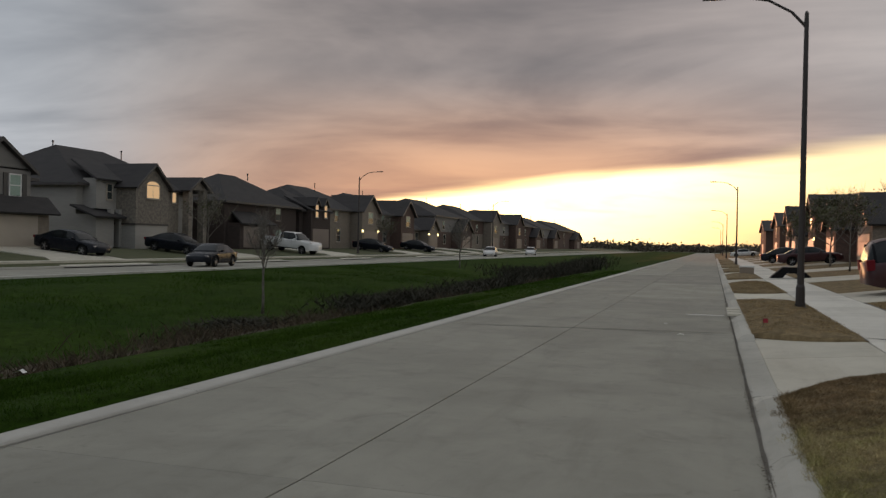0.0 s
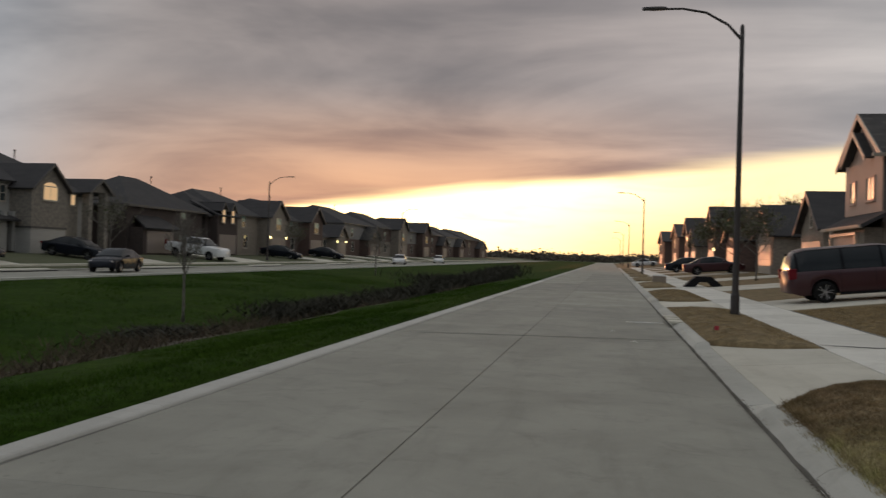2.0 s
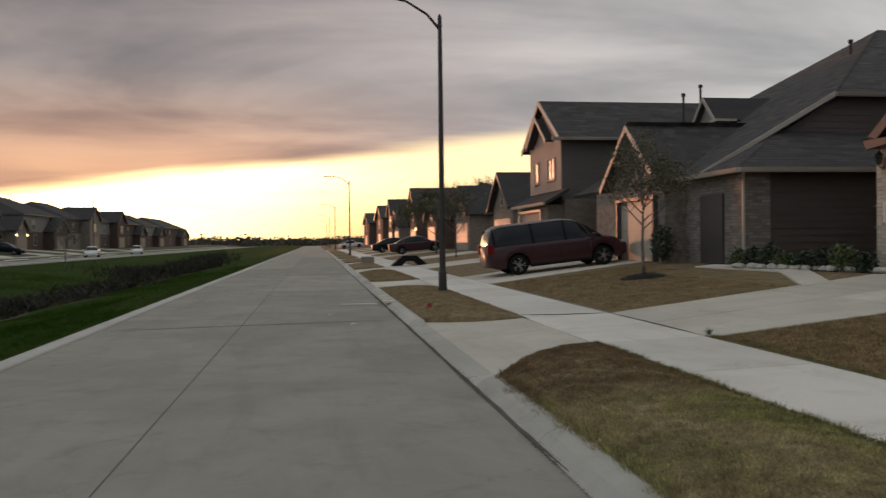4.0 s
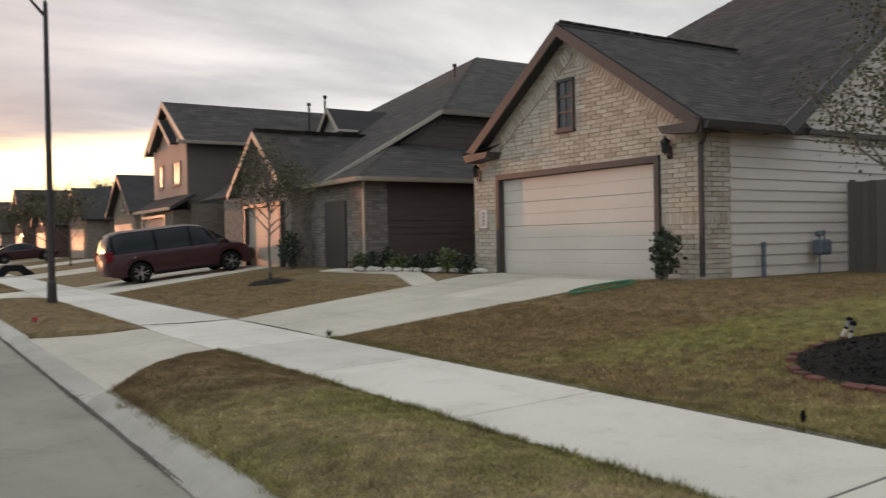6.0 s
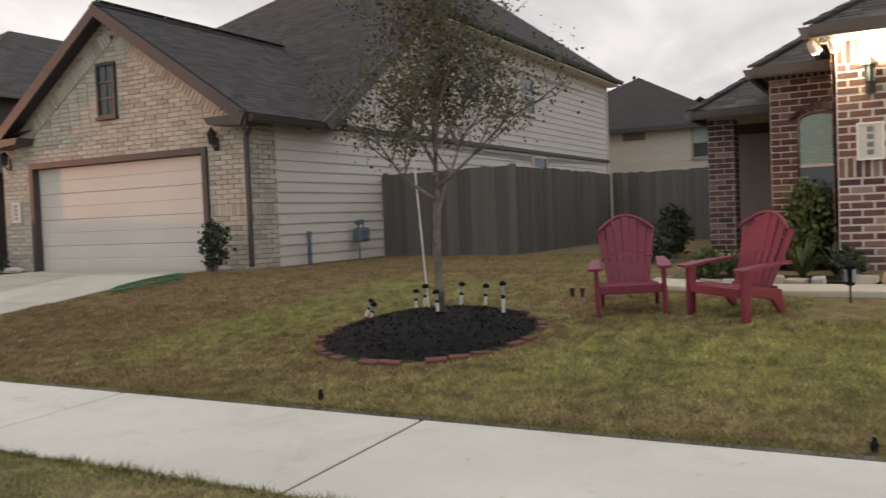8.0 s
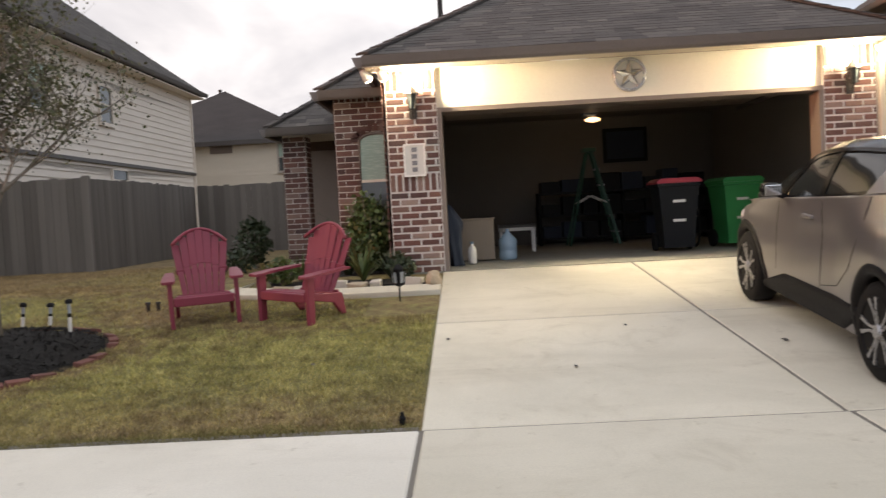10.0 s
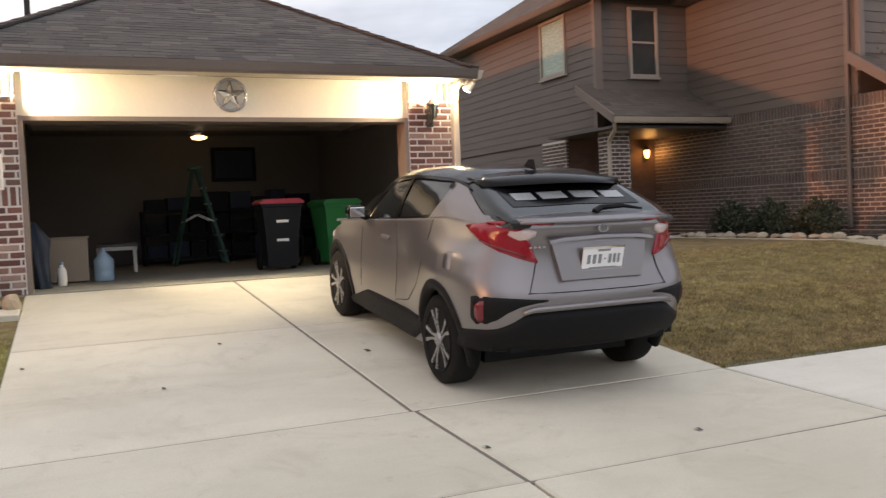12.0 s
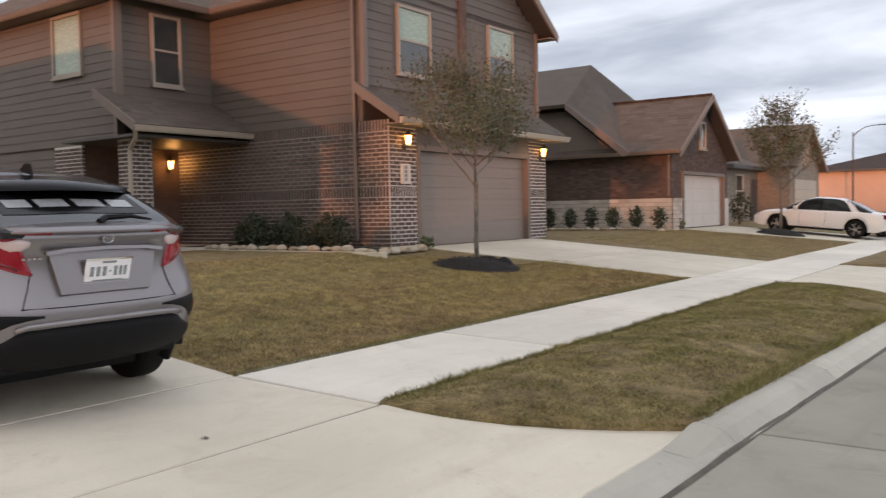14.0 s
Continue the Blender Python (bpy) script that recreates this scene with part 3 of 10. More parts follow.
    return float(np.interp(x, [-0.6, 0.0, 0.4, 2.1, 3.7, 9.4, 60], [0, 0, 0.13, 0.20, 0.25, 0.84, 0.84]))


def land(x, y):
    if x > -3:
        return lot(x) - 0.015 if x > 2.15 else (-0.12 if x < 0.35 else -0.02)
    far = max(0.0, min(1.0, (y - 190) / 60))
    d = float(np.interp(x, [-42, -36, -34.2, -33.5, -26.5, -26.0, -24, -19, -16.2, -14.8, -12.6, -11.2, -9, -7, -5.87, -5.86],
                        [0.9, 0.42, 0.16, -0.10, -0.14, -0.04, 0.0, -0.35, -0.75, -0.95, -0.95, -0.72, -0.25, 0.0, 0.045, -0.12]))
    if -24 < x < -7:
        d += 0.10 * noise.noise((x * 0.35, y * 0.22, 0)) + 0.05 * noise.noise((x * 1.2, y * 0.9, 3))
        d = d * (1 - far) + 0.1 * far
    return d


xs = sorted(set([-4000, -1500, -500, -200, -120, -80, -60, -48, -40, -36, -34.2, -33.5, -26.5, -26.0, -5.87, -5.86, -0.5, 0.3, 0.4, 2.14, 2.2, 3.7, 5, 6.5, 8, 9.4, 14, 25, 40, 80, 200, 500, 1500, 4000]
                + [round(-25 + 0.5 * i, 2) for i in range(38)]))
ys = [-4000, -1500, -500, -200, -120, -60, -20] + list(range(-10, 110, 1)) + [115, 120, 130, 150, 170, 190, 220, 260, 350, 500, 900, 1800, 4000]
verts = [(x, y, land(x, y)) for y in ys for x in xs]
nx = len(xs)
faces = [(j * nx + i, j * nx + i + 1, (j + 1) * nx + i + 1, (j + 1) * nx + i) for j in range(len(ys) - 1) for i in range(nx - 1)]
ground = quick("ground", verts, faces, M["lawn"], kind="structure", label="dry winter lawns and a green grassy ditch", category="ground")
for m_ in ("meadow", "mud", "field"):
    ground.data.materials.append(M[m_])
for f_ in ground.data.polygons:
    cx, cy = f_.center.x, f_.center.y
    if cy > 330 or cx < -60 or cx > 70:
        f_.material_index = 3
    elif cx < -3 and cx > -26.3:
        wob = 1.2 * noise.noise((cx * 0.5, cy * 0.3, 7)) - 0.02 * cy
        f_.material_index = 2 if -13.2 < cx + wob < -10.6 and cy < 70 else 1
    elif cx < -26:
        f_.material_index = 3
ground.data.shade_smooth()


# ---- road, kerbs, pavement ----
def slab_piece(name, parent, pts, top, material, thick=0.10, chamfer=0.012):
    """One flat-sided concrete slab: a plan outline with its top at the height top(x, y), arrises eased."""
    bm = B()
    c = Vector((sum(p[0] for p in pts) / len(pts), sum(p[1] for p in pts) / len(pts)))
    inner = []
    for p in pts:
        d = (c - Vector(p)).normalized() * chamfer * 1.4
        inner.append((p[0] + d.x, p[1] + d.y))
    a = [bm.verts.new((x, y, top(x, y))) for x, y in inner]
    b = [bm.verts.new((x, y, top(x, y) - chamfer)) for x, y in pts]
    e = [bm.verts.new((x, y, top(x, y) - thick)) for x, y in pts]
    bm.faces.new(a)
    n = len(pts)
    for i in range(n):
        j = (i + 1) % n
        bm.faces.new((a[i], a[j], b[j], b[i])), bm.faces.new((b[i], b[j], e[j], e[i]))
    return part(name, bm, material, parent)


def rect(x0, x1, y0, y1, gap=0.011):
    return [(x0 + gap, y0 + gap), (x1 - gap, y0 + gap), (x1 - gap, y1 - gap), (x0 + gap, y1 - gap)]


road = thing("road", -2.9, 10, 0, "grey concrete carriageway with sealed joints", "road", kind="structure")
flat = lambda x, y: 0.0
joints = [-400, -150, -60, -30.6, -18.6, -6.6, 5.4, 17.4, 29.4, 41.4, 53.4, 65.4, 90, 120, 170, 240, 330]
for y0, y1 in zip(joints, joints[1:]):
    bm = B()
    box(bm, -5.62, 0.10, y0, y1, -0.30, -0.008)
    part("road_bed", bm, M["joint"], road)
    for x0, x1 in ((-5.6, -3.05), (-3.05, 0.085)):
        slab_piece("slab", road, [(x0 + 0.008, y0 + (0.016 if y0 != 5.4 else 0.002)), (x1 - 0.008, y0 + (0.016 if y0 != 5.4 else 0.002)), (x1 - 0.008, y1 - (0.016 if y1 != 5.4 else 0.002)), (x0 + 0.008, y1 - (0.016 if y1 != 5.4 else 0.002))], flat, M["road"], 0.14, 0.005)

DRIVES = []   # (y at the walk, low and high; y at the kerb, low and high)
DRIVES += [(-5.25, 0.13, -6.2, 1.0), (11.5, 15.4, 9.6, 16.5), (26.4, 31.4, 27.6, 33.0), (-21.7, -16.4, -22.6, -14.8)]
far_y = [44, 58, 73, 88, 103, 118, 133]
DRIVES += [(y - 2.5, y + 2.5, y - 3.2, y + 3.2) for y in far_y]
DRIVES += [(-38.5, -33.5, -39.3, -32.8), (-54, -49, -55, -48)]


def kerb_run(name, xs_, zs_, y0, y1, parent, step=3.0):
    """A kerb swept along y, cast in lengths."""
    y = y0
    while y < y1 - 0.01:
        e = min(y + step, y1)
        bm = B()
        prism(bm, [(x, y + 0.004, z) for x, z in zip(xs_, zs_)], (0, e - y - 0.008, 0))
        part("kerb_stone", bm, M["kerb_pale"] if xs_[0] < -1 else M["kerb"], parent)
        y = e


kerb = thing("kerb", 0.2, 10, 0, "pale concrete roll kerb beside the road", "kerb", kind="structure")
spans, y = [], -70.0
cuts = sorted((d[2], d[3]) for d in DRIVES)
for a, b in cuts:
    if a > y:
        spans.append((y, a))
    y = max(y, b)
spans.append((y, 150.0))
for a, b in spans:
    kerb_run("kerb", (0.085, 0.12, 0.20, 0.29, 0.40, 0.40, 0.085), (0.012, 0.03, 0.095, 0.125, 0.135, -0.15, -0.15), a, b, kerb, 3.0 if -30 < a < 40 else 20)
FULL = list(zip((0.085, 0.12, 0.20, 0.29, 0.40, 0.40, 0.085), (0.012, 0.03, 0.095, 0.125, 0.135, -0.15, -0.15)))
LOW = list(zip((0.085, 0.12, 0.20, 0.29, 0.40, 0.40, 0.085), (0.012, 0.018, 0.035, 0.048, 0.06, -0.15, -0.15)))
for a, b in cuts:
    for y0, y1, s0, s1 in ((a, a + 0.55, FULL, LOW), (b - 0.55, b, LOW, FULL)):
        bm = B()
        va, vb = [bm.verts.new((x, y0, z)) for x, z in s0], [bm.verts.new((x, y1, z)) for x, z in s1]
        bm.faces.new(va), bm.faces.new(vb[::-1])
        for i in range(7):
            bm.faces.new((va[i], va[(i + 1) % 7], vb[(i + 1) % 7], vb[i]))
        part("kerb_stone", bm, M["kerb"], kerb)
    a, b = a + 0.555, b - 0.555
    kerb_run("kerb", (0.085, 0.16, 0.40, 0.40, 0.085), (0.012, 0.032, 0.06, -0.15, -0.15), a, b, kerb, 20)
kerb_left = thing("kerb", -5.85, 10, 0, "pale concrete kerb along the grassy ditch", "kerb", kind="structure")
kerb_run("kerb", (-5.61, -5.625, -5.65, -5.86, -5.86, -5.61), (0.002, 0.022, 0.032, 0.040, -0.15, -0.15), -40, 61, kerb_left, 6.0)
kerb_run("kerb", (-5.61, -5.63, -5.67, -5.86, -5.86, -5.61), (0.004, 0.035, 0.05, 0.055, -0.15, -0.15), 61, 330, kerb_left, 60.0)

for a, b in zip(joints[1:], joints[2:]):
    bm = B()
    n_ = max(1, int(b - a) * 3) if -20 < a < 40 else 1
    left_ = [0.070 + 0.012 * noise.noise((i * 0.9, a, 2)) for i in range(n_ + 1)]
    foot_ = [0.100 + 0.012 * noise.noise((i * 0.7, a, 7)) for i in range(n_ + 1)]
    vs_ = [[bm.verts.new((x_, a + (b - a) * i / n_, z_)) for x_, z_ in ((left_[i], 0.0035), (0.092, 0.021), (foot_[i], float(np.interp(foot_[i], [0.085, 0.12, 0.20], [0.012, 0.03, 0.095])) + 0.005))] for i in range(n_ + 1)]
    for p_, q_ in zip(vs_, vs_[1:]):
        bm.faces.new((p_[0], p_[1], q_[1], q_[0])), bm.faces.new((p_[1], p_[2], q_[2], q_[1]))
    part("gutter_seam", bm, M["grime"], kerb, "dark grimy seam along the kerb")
top_lot = lambda x, y: lot(x) + 0.004
pavement = thing("pavement", 2.9, 10, 0.2, "pale concrete footpath of cast slabs", "footpath", kind="structure")
bm = B()
for a, b in ((-70, 150),):
    prism(bm, [(2.085, a, 0.194), (3.715, a, 0.246), (3.715, a, 0.05), (2.085, a, 0.05)], (0, b - a, 0))
part("pavement_bed", bm, M["joint"], pavement)
cuts_y = [-5.25 - 2.94 * i for i in range(12, 0, -1)] + [-5.25, -2.55, 0.13, 3.03, 5.97, 8.9, 11.5, 13.45, 15.4] + [15.4 + 2.94 * i for i in range(1, 20)]
for a, b in zip(cuts_y, cuts_y[1:]):
    slab_piece("slab", pavement, rect(2.1, 3.7, a, b, 0.011), top_lot, M["walk" if -5.3 < a < 0.1 else "footpath"], 0.09)
y = cuts_y[-1]
# Dark strips paint in the lawn's shadow line along with its soil edge.
for i, (a, b) in enumerate(((0.15, 11.45), (-16.3, -5.3), (15.45, 26.3))):
    bm = B()
    prism(bm, [(3.70, a, 0.25), (3.745, a, 0.262), (3.745, a, 0.20), (3.70, a, 0.20)], (0, b - a, 0))
    part("soil_edge", bm, M["joint"], pavement)
while y < 150:
    slab_piece("slab", pavement, rect(2.1, 3.7, y, y + 8, 0.007), top_lot, M["footpath"], 0.09)
    y += 8


def apron(parent, w0, w1, k0, k1):
    """The flared slab between kerb and footpath, gently ramped."""
    ramp = lambda x, y: float(np.interp(x, [0.4, 2.1], [0.065, 0.206]))
    low, high = [(2.1, w0)], [(2.1, w1)]
    for i in range(1, 7):
        s = i / 6
        bow = s ** 2.2
        low.append((2.1 - 1.7 * s, w0 + (k0 - w0) * bow))
        high.append((2.1 - 1.7 * s, w1 + (k1 - w1) * bow))
    mid = 0.5 * (w0 + w1)
    g_ = 0.011
    slab_piece("slab", parent, [(x - (g_ if i == 0 else 0), y) for i, (x, y) in enumerate(low)] + [(0.4, mid - g_), (2.1 - g_, mid - g_)], ramp, M["walk"], 0.16)
    slab_piece("slab", parent, [(x - (g_ if i == 0 else 0), y) for i, (x, y) in enumerate(high)] + [(0.4, mid + g_), (2.1 - g_, mid + g_)], ramp, M["walk"], 0.16)


def driveway(w0, w1, k0, k1, x_end, cuts_x, label, halves=True, g0=None, g1=None, skew=0.0):
    d = thing("driveway", 6, (w0 + w1) / 2, lot(6), label, "driveway", kind="structure")
    g0, g1 = (w0 if g0 is None else g0), (w1 if g1 is None else g1)
    bm = B()
    prism(bm, [(3.7, w0 + .02, 0.246), (x_end, g0 + .02, lot(x_end) - 0.004 if x_end < 9.4 else 0.835), (x_end, g1 - .02, lot(x_end) - 0.004 if x_end < 9.4 else 0.835), (3.7, w1 - .02, 0.246)], (0, 0, -0.15))
    part("driveway_bed", bm, M["joint"], d)
    edges = [3.7] + cuts_x + [x_end]
    for a, b in zip(edges, edges[1:]):
        at = lambda lo, hi, x: lo + (hi - lo) * (x - 3.7) / (x_end - 3.7)
        l0, l1, h0, h1 = at(w0, g0, a), at(w0, g0, b), at(w1, g1, a), at(w1, g1, b)
        m0, m1 = (l0 + h0) / 2 + skew * (a - 3.7) / (x_end - 3.7) + 0.04, (l1 + h1) / 2 + skew * (b - 3.7) / (x_end - 3.7) + 0.04
        g_ = 0.011
        if halves:
            slab_piece("slab", d, [(a + g_, l0), (b - g_, l1), (b - g_, m1 - g_), (a + g_, m0 - g_)], top_lot, M["walk"])
            slab_piece("slab", d, [(a + g_, m0 + g_), (b - g_, m1 + g_), (b - g_, h1), (a + g_, h0)], top_lot, M["walk"])
        else:
            slab_piece("slab", d, [(a + g_, l0), (b - g_, l1), (b - g_, h1), (a + g_, h0)], top_lot, M["walk"])
    apron(d, w0, w1, k0, k1)
    return d


driveway(-5.25, 0.13, -6.2, 1.0, 9.39, [6.55], "pale concrete driveway sloping up to an open garage", skew=0.22)
driveway(11.5, 15.4, 9.6, 16.5, 10.29, [7.0, 9.38], "pale concrete driveway before a closed garage", True, 11.3, 16.1)
driveway(26.4, 31.4, 27.6, 33.0, 10.0, [7.0, 9.38], "pale concrete driveway under a maroon minivan", True, 28.0, 33.4)
driveway(-21.7, -16.4, -22.6, -14.8, 9.39, [6.5], "pale concrete driveway before a taupe garage", True, -20.3, -15.3)
driveway(-38.5, -33.5, -39.3, -32.8, 9.1, [], "pale concrete driveway with parked white cars", False, -35.4, -30.6)
driveway(-54, -49, -55, -48, 9.1, [], "pale concrete driveway farther along", False)
for y in far_y:
    driveway(y - 2.5, y + 2.5, y - 3.2, y + 3.2, 9.4, [], "pale concrete driveway far along the street", False)


# grassy verges between the driveways
def flare(w, k, x):
    return w + (k - w) * ((2.1 - x) / 1.7) ** 2.2


order = sorted(DRIVES)
VERGES = []
for lo, hi in zip(order, order[1:]):
    VERGES.append((lo[1], lo[3], hi[0], hi[2]))
for w0, k0, w1, k1 in VERGES:
    vs, fs = [], []
    n_, m_ = 12, max(8, min(60, int((w1 - w0) * 4)))
    for i in range(n_ + 1):
        x = 0.37 + (2.12 - 0.37) * i / n_
        xx = min(2.1, max(0.4, x))
        a, b = flare(w0, k0, xx), flare(w1, k1, xx)
        for j in range(m_ + 1):
            y = a + 0.004 + (b - a - 0.008) * (j - 1) / (m_ - 2)
            y = a if j == 0 else b if j == m_ else y
            e = min(1.0, 3 * min(i, n_ - i) / n_, 1.5 * min(y - a, b - y) + 0.0)
            z = lot(xx) + 0.012 + 0.095 * e + 0.012 * noise.noise((x * 2, y * 2, 1))
            vs.append((x, y, z if 0 < j < m_ else z - 0.16))
    for i in range(n_):
        for j in range(m_):
            q_ = i * (m_ + 1) + j
            fs.append((q_, q_ + m_ + 1, q_ + m_ + 2, q_ + 1))
    v_ = quick("verge", vs, fs, M["lawn"], kind="structure", label="dry grass verge between kerb and footpath", category="verge")
    v_.data.shade_smooth()

def curved(ob):
    """The street bears gently to the west south of the near driveway."""
    for v in ob.data.vertices:
        if v.co.y < 5.4:
            sway = float(np.interp(v.co.y, [-400, -60, -30.6, -18.6, -6.6, 5.4], [-8.0, -3.0, -1.4, -0.85, -0.30, 0.0]))
            v.co.x += sway * float(np.interp(v.co.x, [0.40, 2.1], [1.0, 0.0]))


for ob_ in [o for p_ in (road, kerb, kerb_left) for o in p_.children] + [o for o in scene.objects if o.type == "MESH" and (o.name.startswith("verge") or (o.parent and o.parent.name.startswith("driveway") and o.name.startswith("slab")))]:
    curved(ob_)

# the far carriageway beyond the ditch
far_road = thing("road", -30, 40, 0.1, "grey concrete carriageway beyond the ditch", "road", kind="structure")
bm = B()
box(bm, -33.4, -26.6, -40, 330, -0.25, -0.08)
part("road_slab", bm, M["road"], far_road)
for x0, x1 in ((-26.6, -26.3), (-33.7, -33.4)):
    bm = B()
    box(bm, x0, x1, -40, 330, -0.25, 0.04)
    part("kerb_stone", bm, M["kerb_pale"], far_road)
bm = B()
box(bm, -35.4, -34.3, -40, 330, -0.1, 0.30)
part("footpath", bm, M["walk"], far_road)
cross = thing("road", 0, 345, 0, "pale road crossing far off", "road", kind="structure")
bm = B()
box(bm, -300, 60, 330.5, 341, -0.2, 0.02)
part("road_slab", bm, M["walk"], cross)


# ---- building helpers ----
def spans_at(poly, holes, v):
    """Where the line at height v runs inside poly and outside the rectangles holes."""
    xs_ = []
    n = len(poly)
    for i in range(n):
        (a, b), (c, d) = poly[i], poly[(i + 1) % n]
        if (b > v) != (d > v):
            xs_.append((c - a) * (v - b) / (d - b) + a)
    xs_.sort()
    out = list(zip(xs_[::2], xs_[1::2]))
    for u0, u1, v0, v1 in holes:
        if v0 < v < v1:
            nxt = []
            for a, b in out:
                if u1 <= a or u0 >= b:
                    nxt.append((a, b))
                else:
                    if u0 > a:
                        nxt.append((a, u0))
                    if u1 < b:
                        nxt.append((u1, b))
            out = nxt
    return out


BRICK_ME = {}


def bricks(parent, origin, eu, en, poly, holes, key, pieces=0, length=0.245, course=0.088, joint=0.016, proud=0.012, soldier=()):
    """Brickwork on the plane through origin, along eu and up, facing en. The first `pieces` bricks are objects of their own."""
    o, eu, en, ez = Vector(origin), Vector(eu), Vector(en), Vector((0, 0, 1))
    rng = random.Random(len(poly) * 7 + int(abs(o.x * 31 + o.y * 17)))
    vs, fs, made = [], [], 0
    vmin, vmax = min(p[1] for p in poly), max(p[1] for p in poly)
    v, row = vmin, 0
    rot = Matrix((eu, en, ez)).transposed().to_4x4()
    while v + course * 0.5 < vmax:
        tall, wide = course, length
        for s0, s1 in soldier:
            if s0 <= v + 0.001 < s1:
                tall, wide = s1 - s0, course
        for a, b in spans_at(poly, holes, v + tall / 2):
            u = a - (wide / 2 if row % 2 and wide > 0.1 else 0)
            while u < b - 0.02:
                u0, u1 = max(a, u), min(b, u + wide)
                if u1 - u0 > 0.03:
                    h = proud + rng.uniform(-0.003, 0.003)
                    l, t = u1 - u0 - joint, tall - joint
                    if made < pieces:
                        k = (key, round(l, 2), round(t, 3))
                        if k not in BRICK_ME:
                            bm = B()
                            c = 0.004
                            lo = [bm.verts.new(p) for p in ((0, -0.02, 0), (k[1], -0.02, 0), (k[1], -0.02, t), (0, -0.02, t))]
                            mi = [bm.verts.new(p) for p in ((0, proud - c, 0), (k[1], proud - c, 0), (k[1], proud - c, t), (0, proud - c, t))]
                            hi = [bm.verts.new(p) for p in ((c, proud, c), (k[1] - c, proud, c), (k[1] - c, proud, t - c), (c, proud, t - c))]
                            bm.faces.new(hi)
                            for q_, r_ in ((lo, mi), (mi, hi)):
                                for i in range(4):
                                    bm.faces.new((q_[i], q_[(i + 1) % 4], r_[(i + 1) % 4], r_[i]))
                            bmesh.ops.recalc_face_normals(bm, faces=bm.faces[:])
                            me = bpy.data.meshes.new("brick")
                            bm.to_mesh(me)
                            bm.free()
                            me.materials.append(M[key + "_one"])
                            BRICK_ME[k] = me
                        ob = new("brick", BRICK_ME[k])
                        ob.matrix_basis = Matrix.Translation(o + eu * (u0 + joint / 2) + ez * (v + joint / 2) + en * (h - proud)) @ rot
                        hang(ob, parent)
                        made += 1
                    else:
                        i = len(vs)
                        p0 = o + eu * (u0 + joint / 2) + ez * (v + joint / 2)
                        for q_ in (0.0, h):
                            for du, dz in ((0, 0), (l, 0), (l, t), (0, t)):
                                vs.append(p0 + eu * du + ez * dz + en * q_)
                        fs += [(i + 4, i + 5, i + 6, i + 7), (i, i + 1, i + 5, i + 4), (i + 1, i + 2, i + 6, i + 5), (i + 2, i + 3, i + 7, i + 6), (i + 3, i, i + 4, i + 7)]
                u += wide
        v += tall
        row += 1
    if fs:
        quick("brickwork", vs, fs, M[key + "_many"], parent, kind="stuff")


def boards(parent, origin, eu, en, poly, holes, material, face=0.2, lip=0.024):
    """Lapped weatherboards, each a wedge of its own."""
    o, eu, en, ez = Vector(origin), Vector(eu), Vector(en), Vector((0, 0, 1))
    v, vmax = min(p[1] for p in poly), max(p[1] for p in poly)
    while v < vmax - 0.04:
        t = min(face, vmax - v)
        for a, b in spans_at(poly, holes, v + min(t, face) / 2):
            top = spans_at(poly, holes, v + t - 0.005)
            ta, tb = a, b
            for c, d in top:
                if c < b and d > a:
                    ta, tb = max(a, c) if c > a else c, min(b, d) if d < b else d
                    break
            bm = B()
            q_ = lambda u, z, n: o + eu * u + ez * z + en * n
            pts = [q_(a, v, 0), q_(b, v, 0), q_(tb, v + t + 0.02, 0), q_(ta, v + t + 0.02, 0),
                   q_(a, v, lip), q_(b, v, lip), q_(tb, v + t + 0.012, 0.008), q_(ta, v + t + 0.012, 0.008)]
            w = [bm.verts.new(p) for p in pts]
            for f in ((0, 1, 2, 3), (4, 5, 6, 7), (0, 1, 5, 4), (1, 2, 6, 5), (2, 3, 7, 6), (3, 0, 4, 7)):
                bm.faces.new([w[i] for i in f])
            part("board", bm, material, parent)
        v += face


def slope(parent, pts, material=None, tabs=True, thick=0.14, expo=0.145, key="shingle", tab=0.32):
    """A roof slope: a solid deck with shingles laid in courses on it. pts run round the outline, seen from above."""
    P = [Vector(p) for p in pts]
    n = (P[1] - P[0]).cross(P[2] - P[1]).normalized()
    if n.z < 0:
        n = -n
    bm = B()
    prism(bm, P, n * -thick)
    deck_ = part("roof_slope", bm, material or M["roofing"], parent)
    if not tabs:
        return deck_
    e = Vector((0, 0, 1)).cross(n).normalized()
    u = n.cross(e).normalized()
    if u.z < 0:
        u, e = -u, -e
    o = P[0]
    flat2 = [((p - o).dot(e), (p - o).dot(u)) for p in P]
    vs, fs = [], []
    v0, v1 = min(q[1] for q in flat2), max(q[1] for q in flat2)
    rng = random.Random(int(abs(o.x * 13 + o.y * 29)) + 5)
    v = v0 - 0.02
    while v < v1 - 0.02:
        for a, b in spans_at(flat2, [], min(max(v + expo * 0.4, v0 + 0.003), v1 - 0.003)):
            s = a - rng.uniform(0, tab)
            while s < b:
                w = tab * rng.uniform(0.7, 1.25)
                s0, s1 = max(s, a), min(s + w, b)
                if s1 - s0 > 0.02:
                    i = len(vs)
                    drop = rng.uniform(0, 0.02)
                    lift = rng.uniform(0.005, 0.010)
                    for ss, vv, hh in ((s0, v + drop, lift), (s1 - 0.006, v + drop, lift), (s1 - 0.006, v + expo + 0.02, 0.004), (s0, v + expo + 0.02, 0.004), (s0, v + drop, 0.0), (s1 - 0.006, v + drop, 0.0)):
                        vs.append(o + e * ss + u * vv + n * hh)
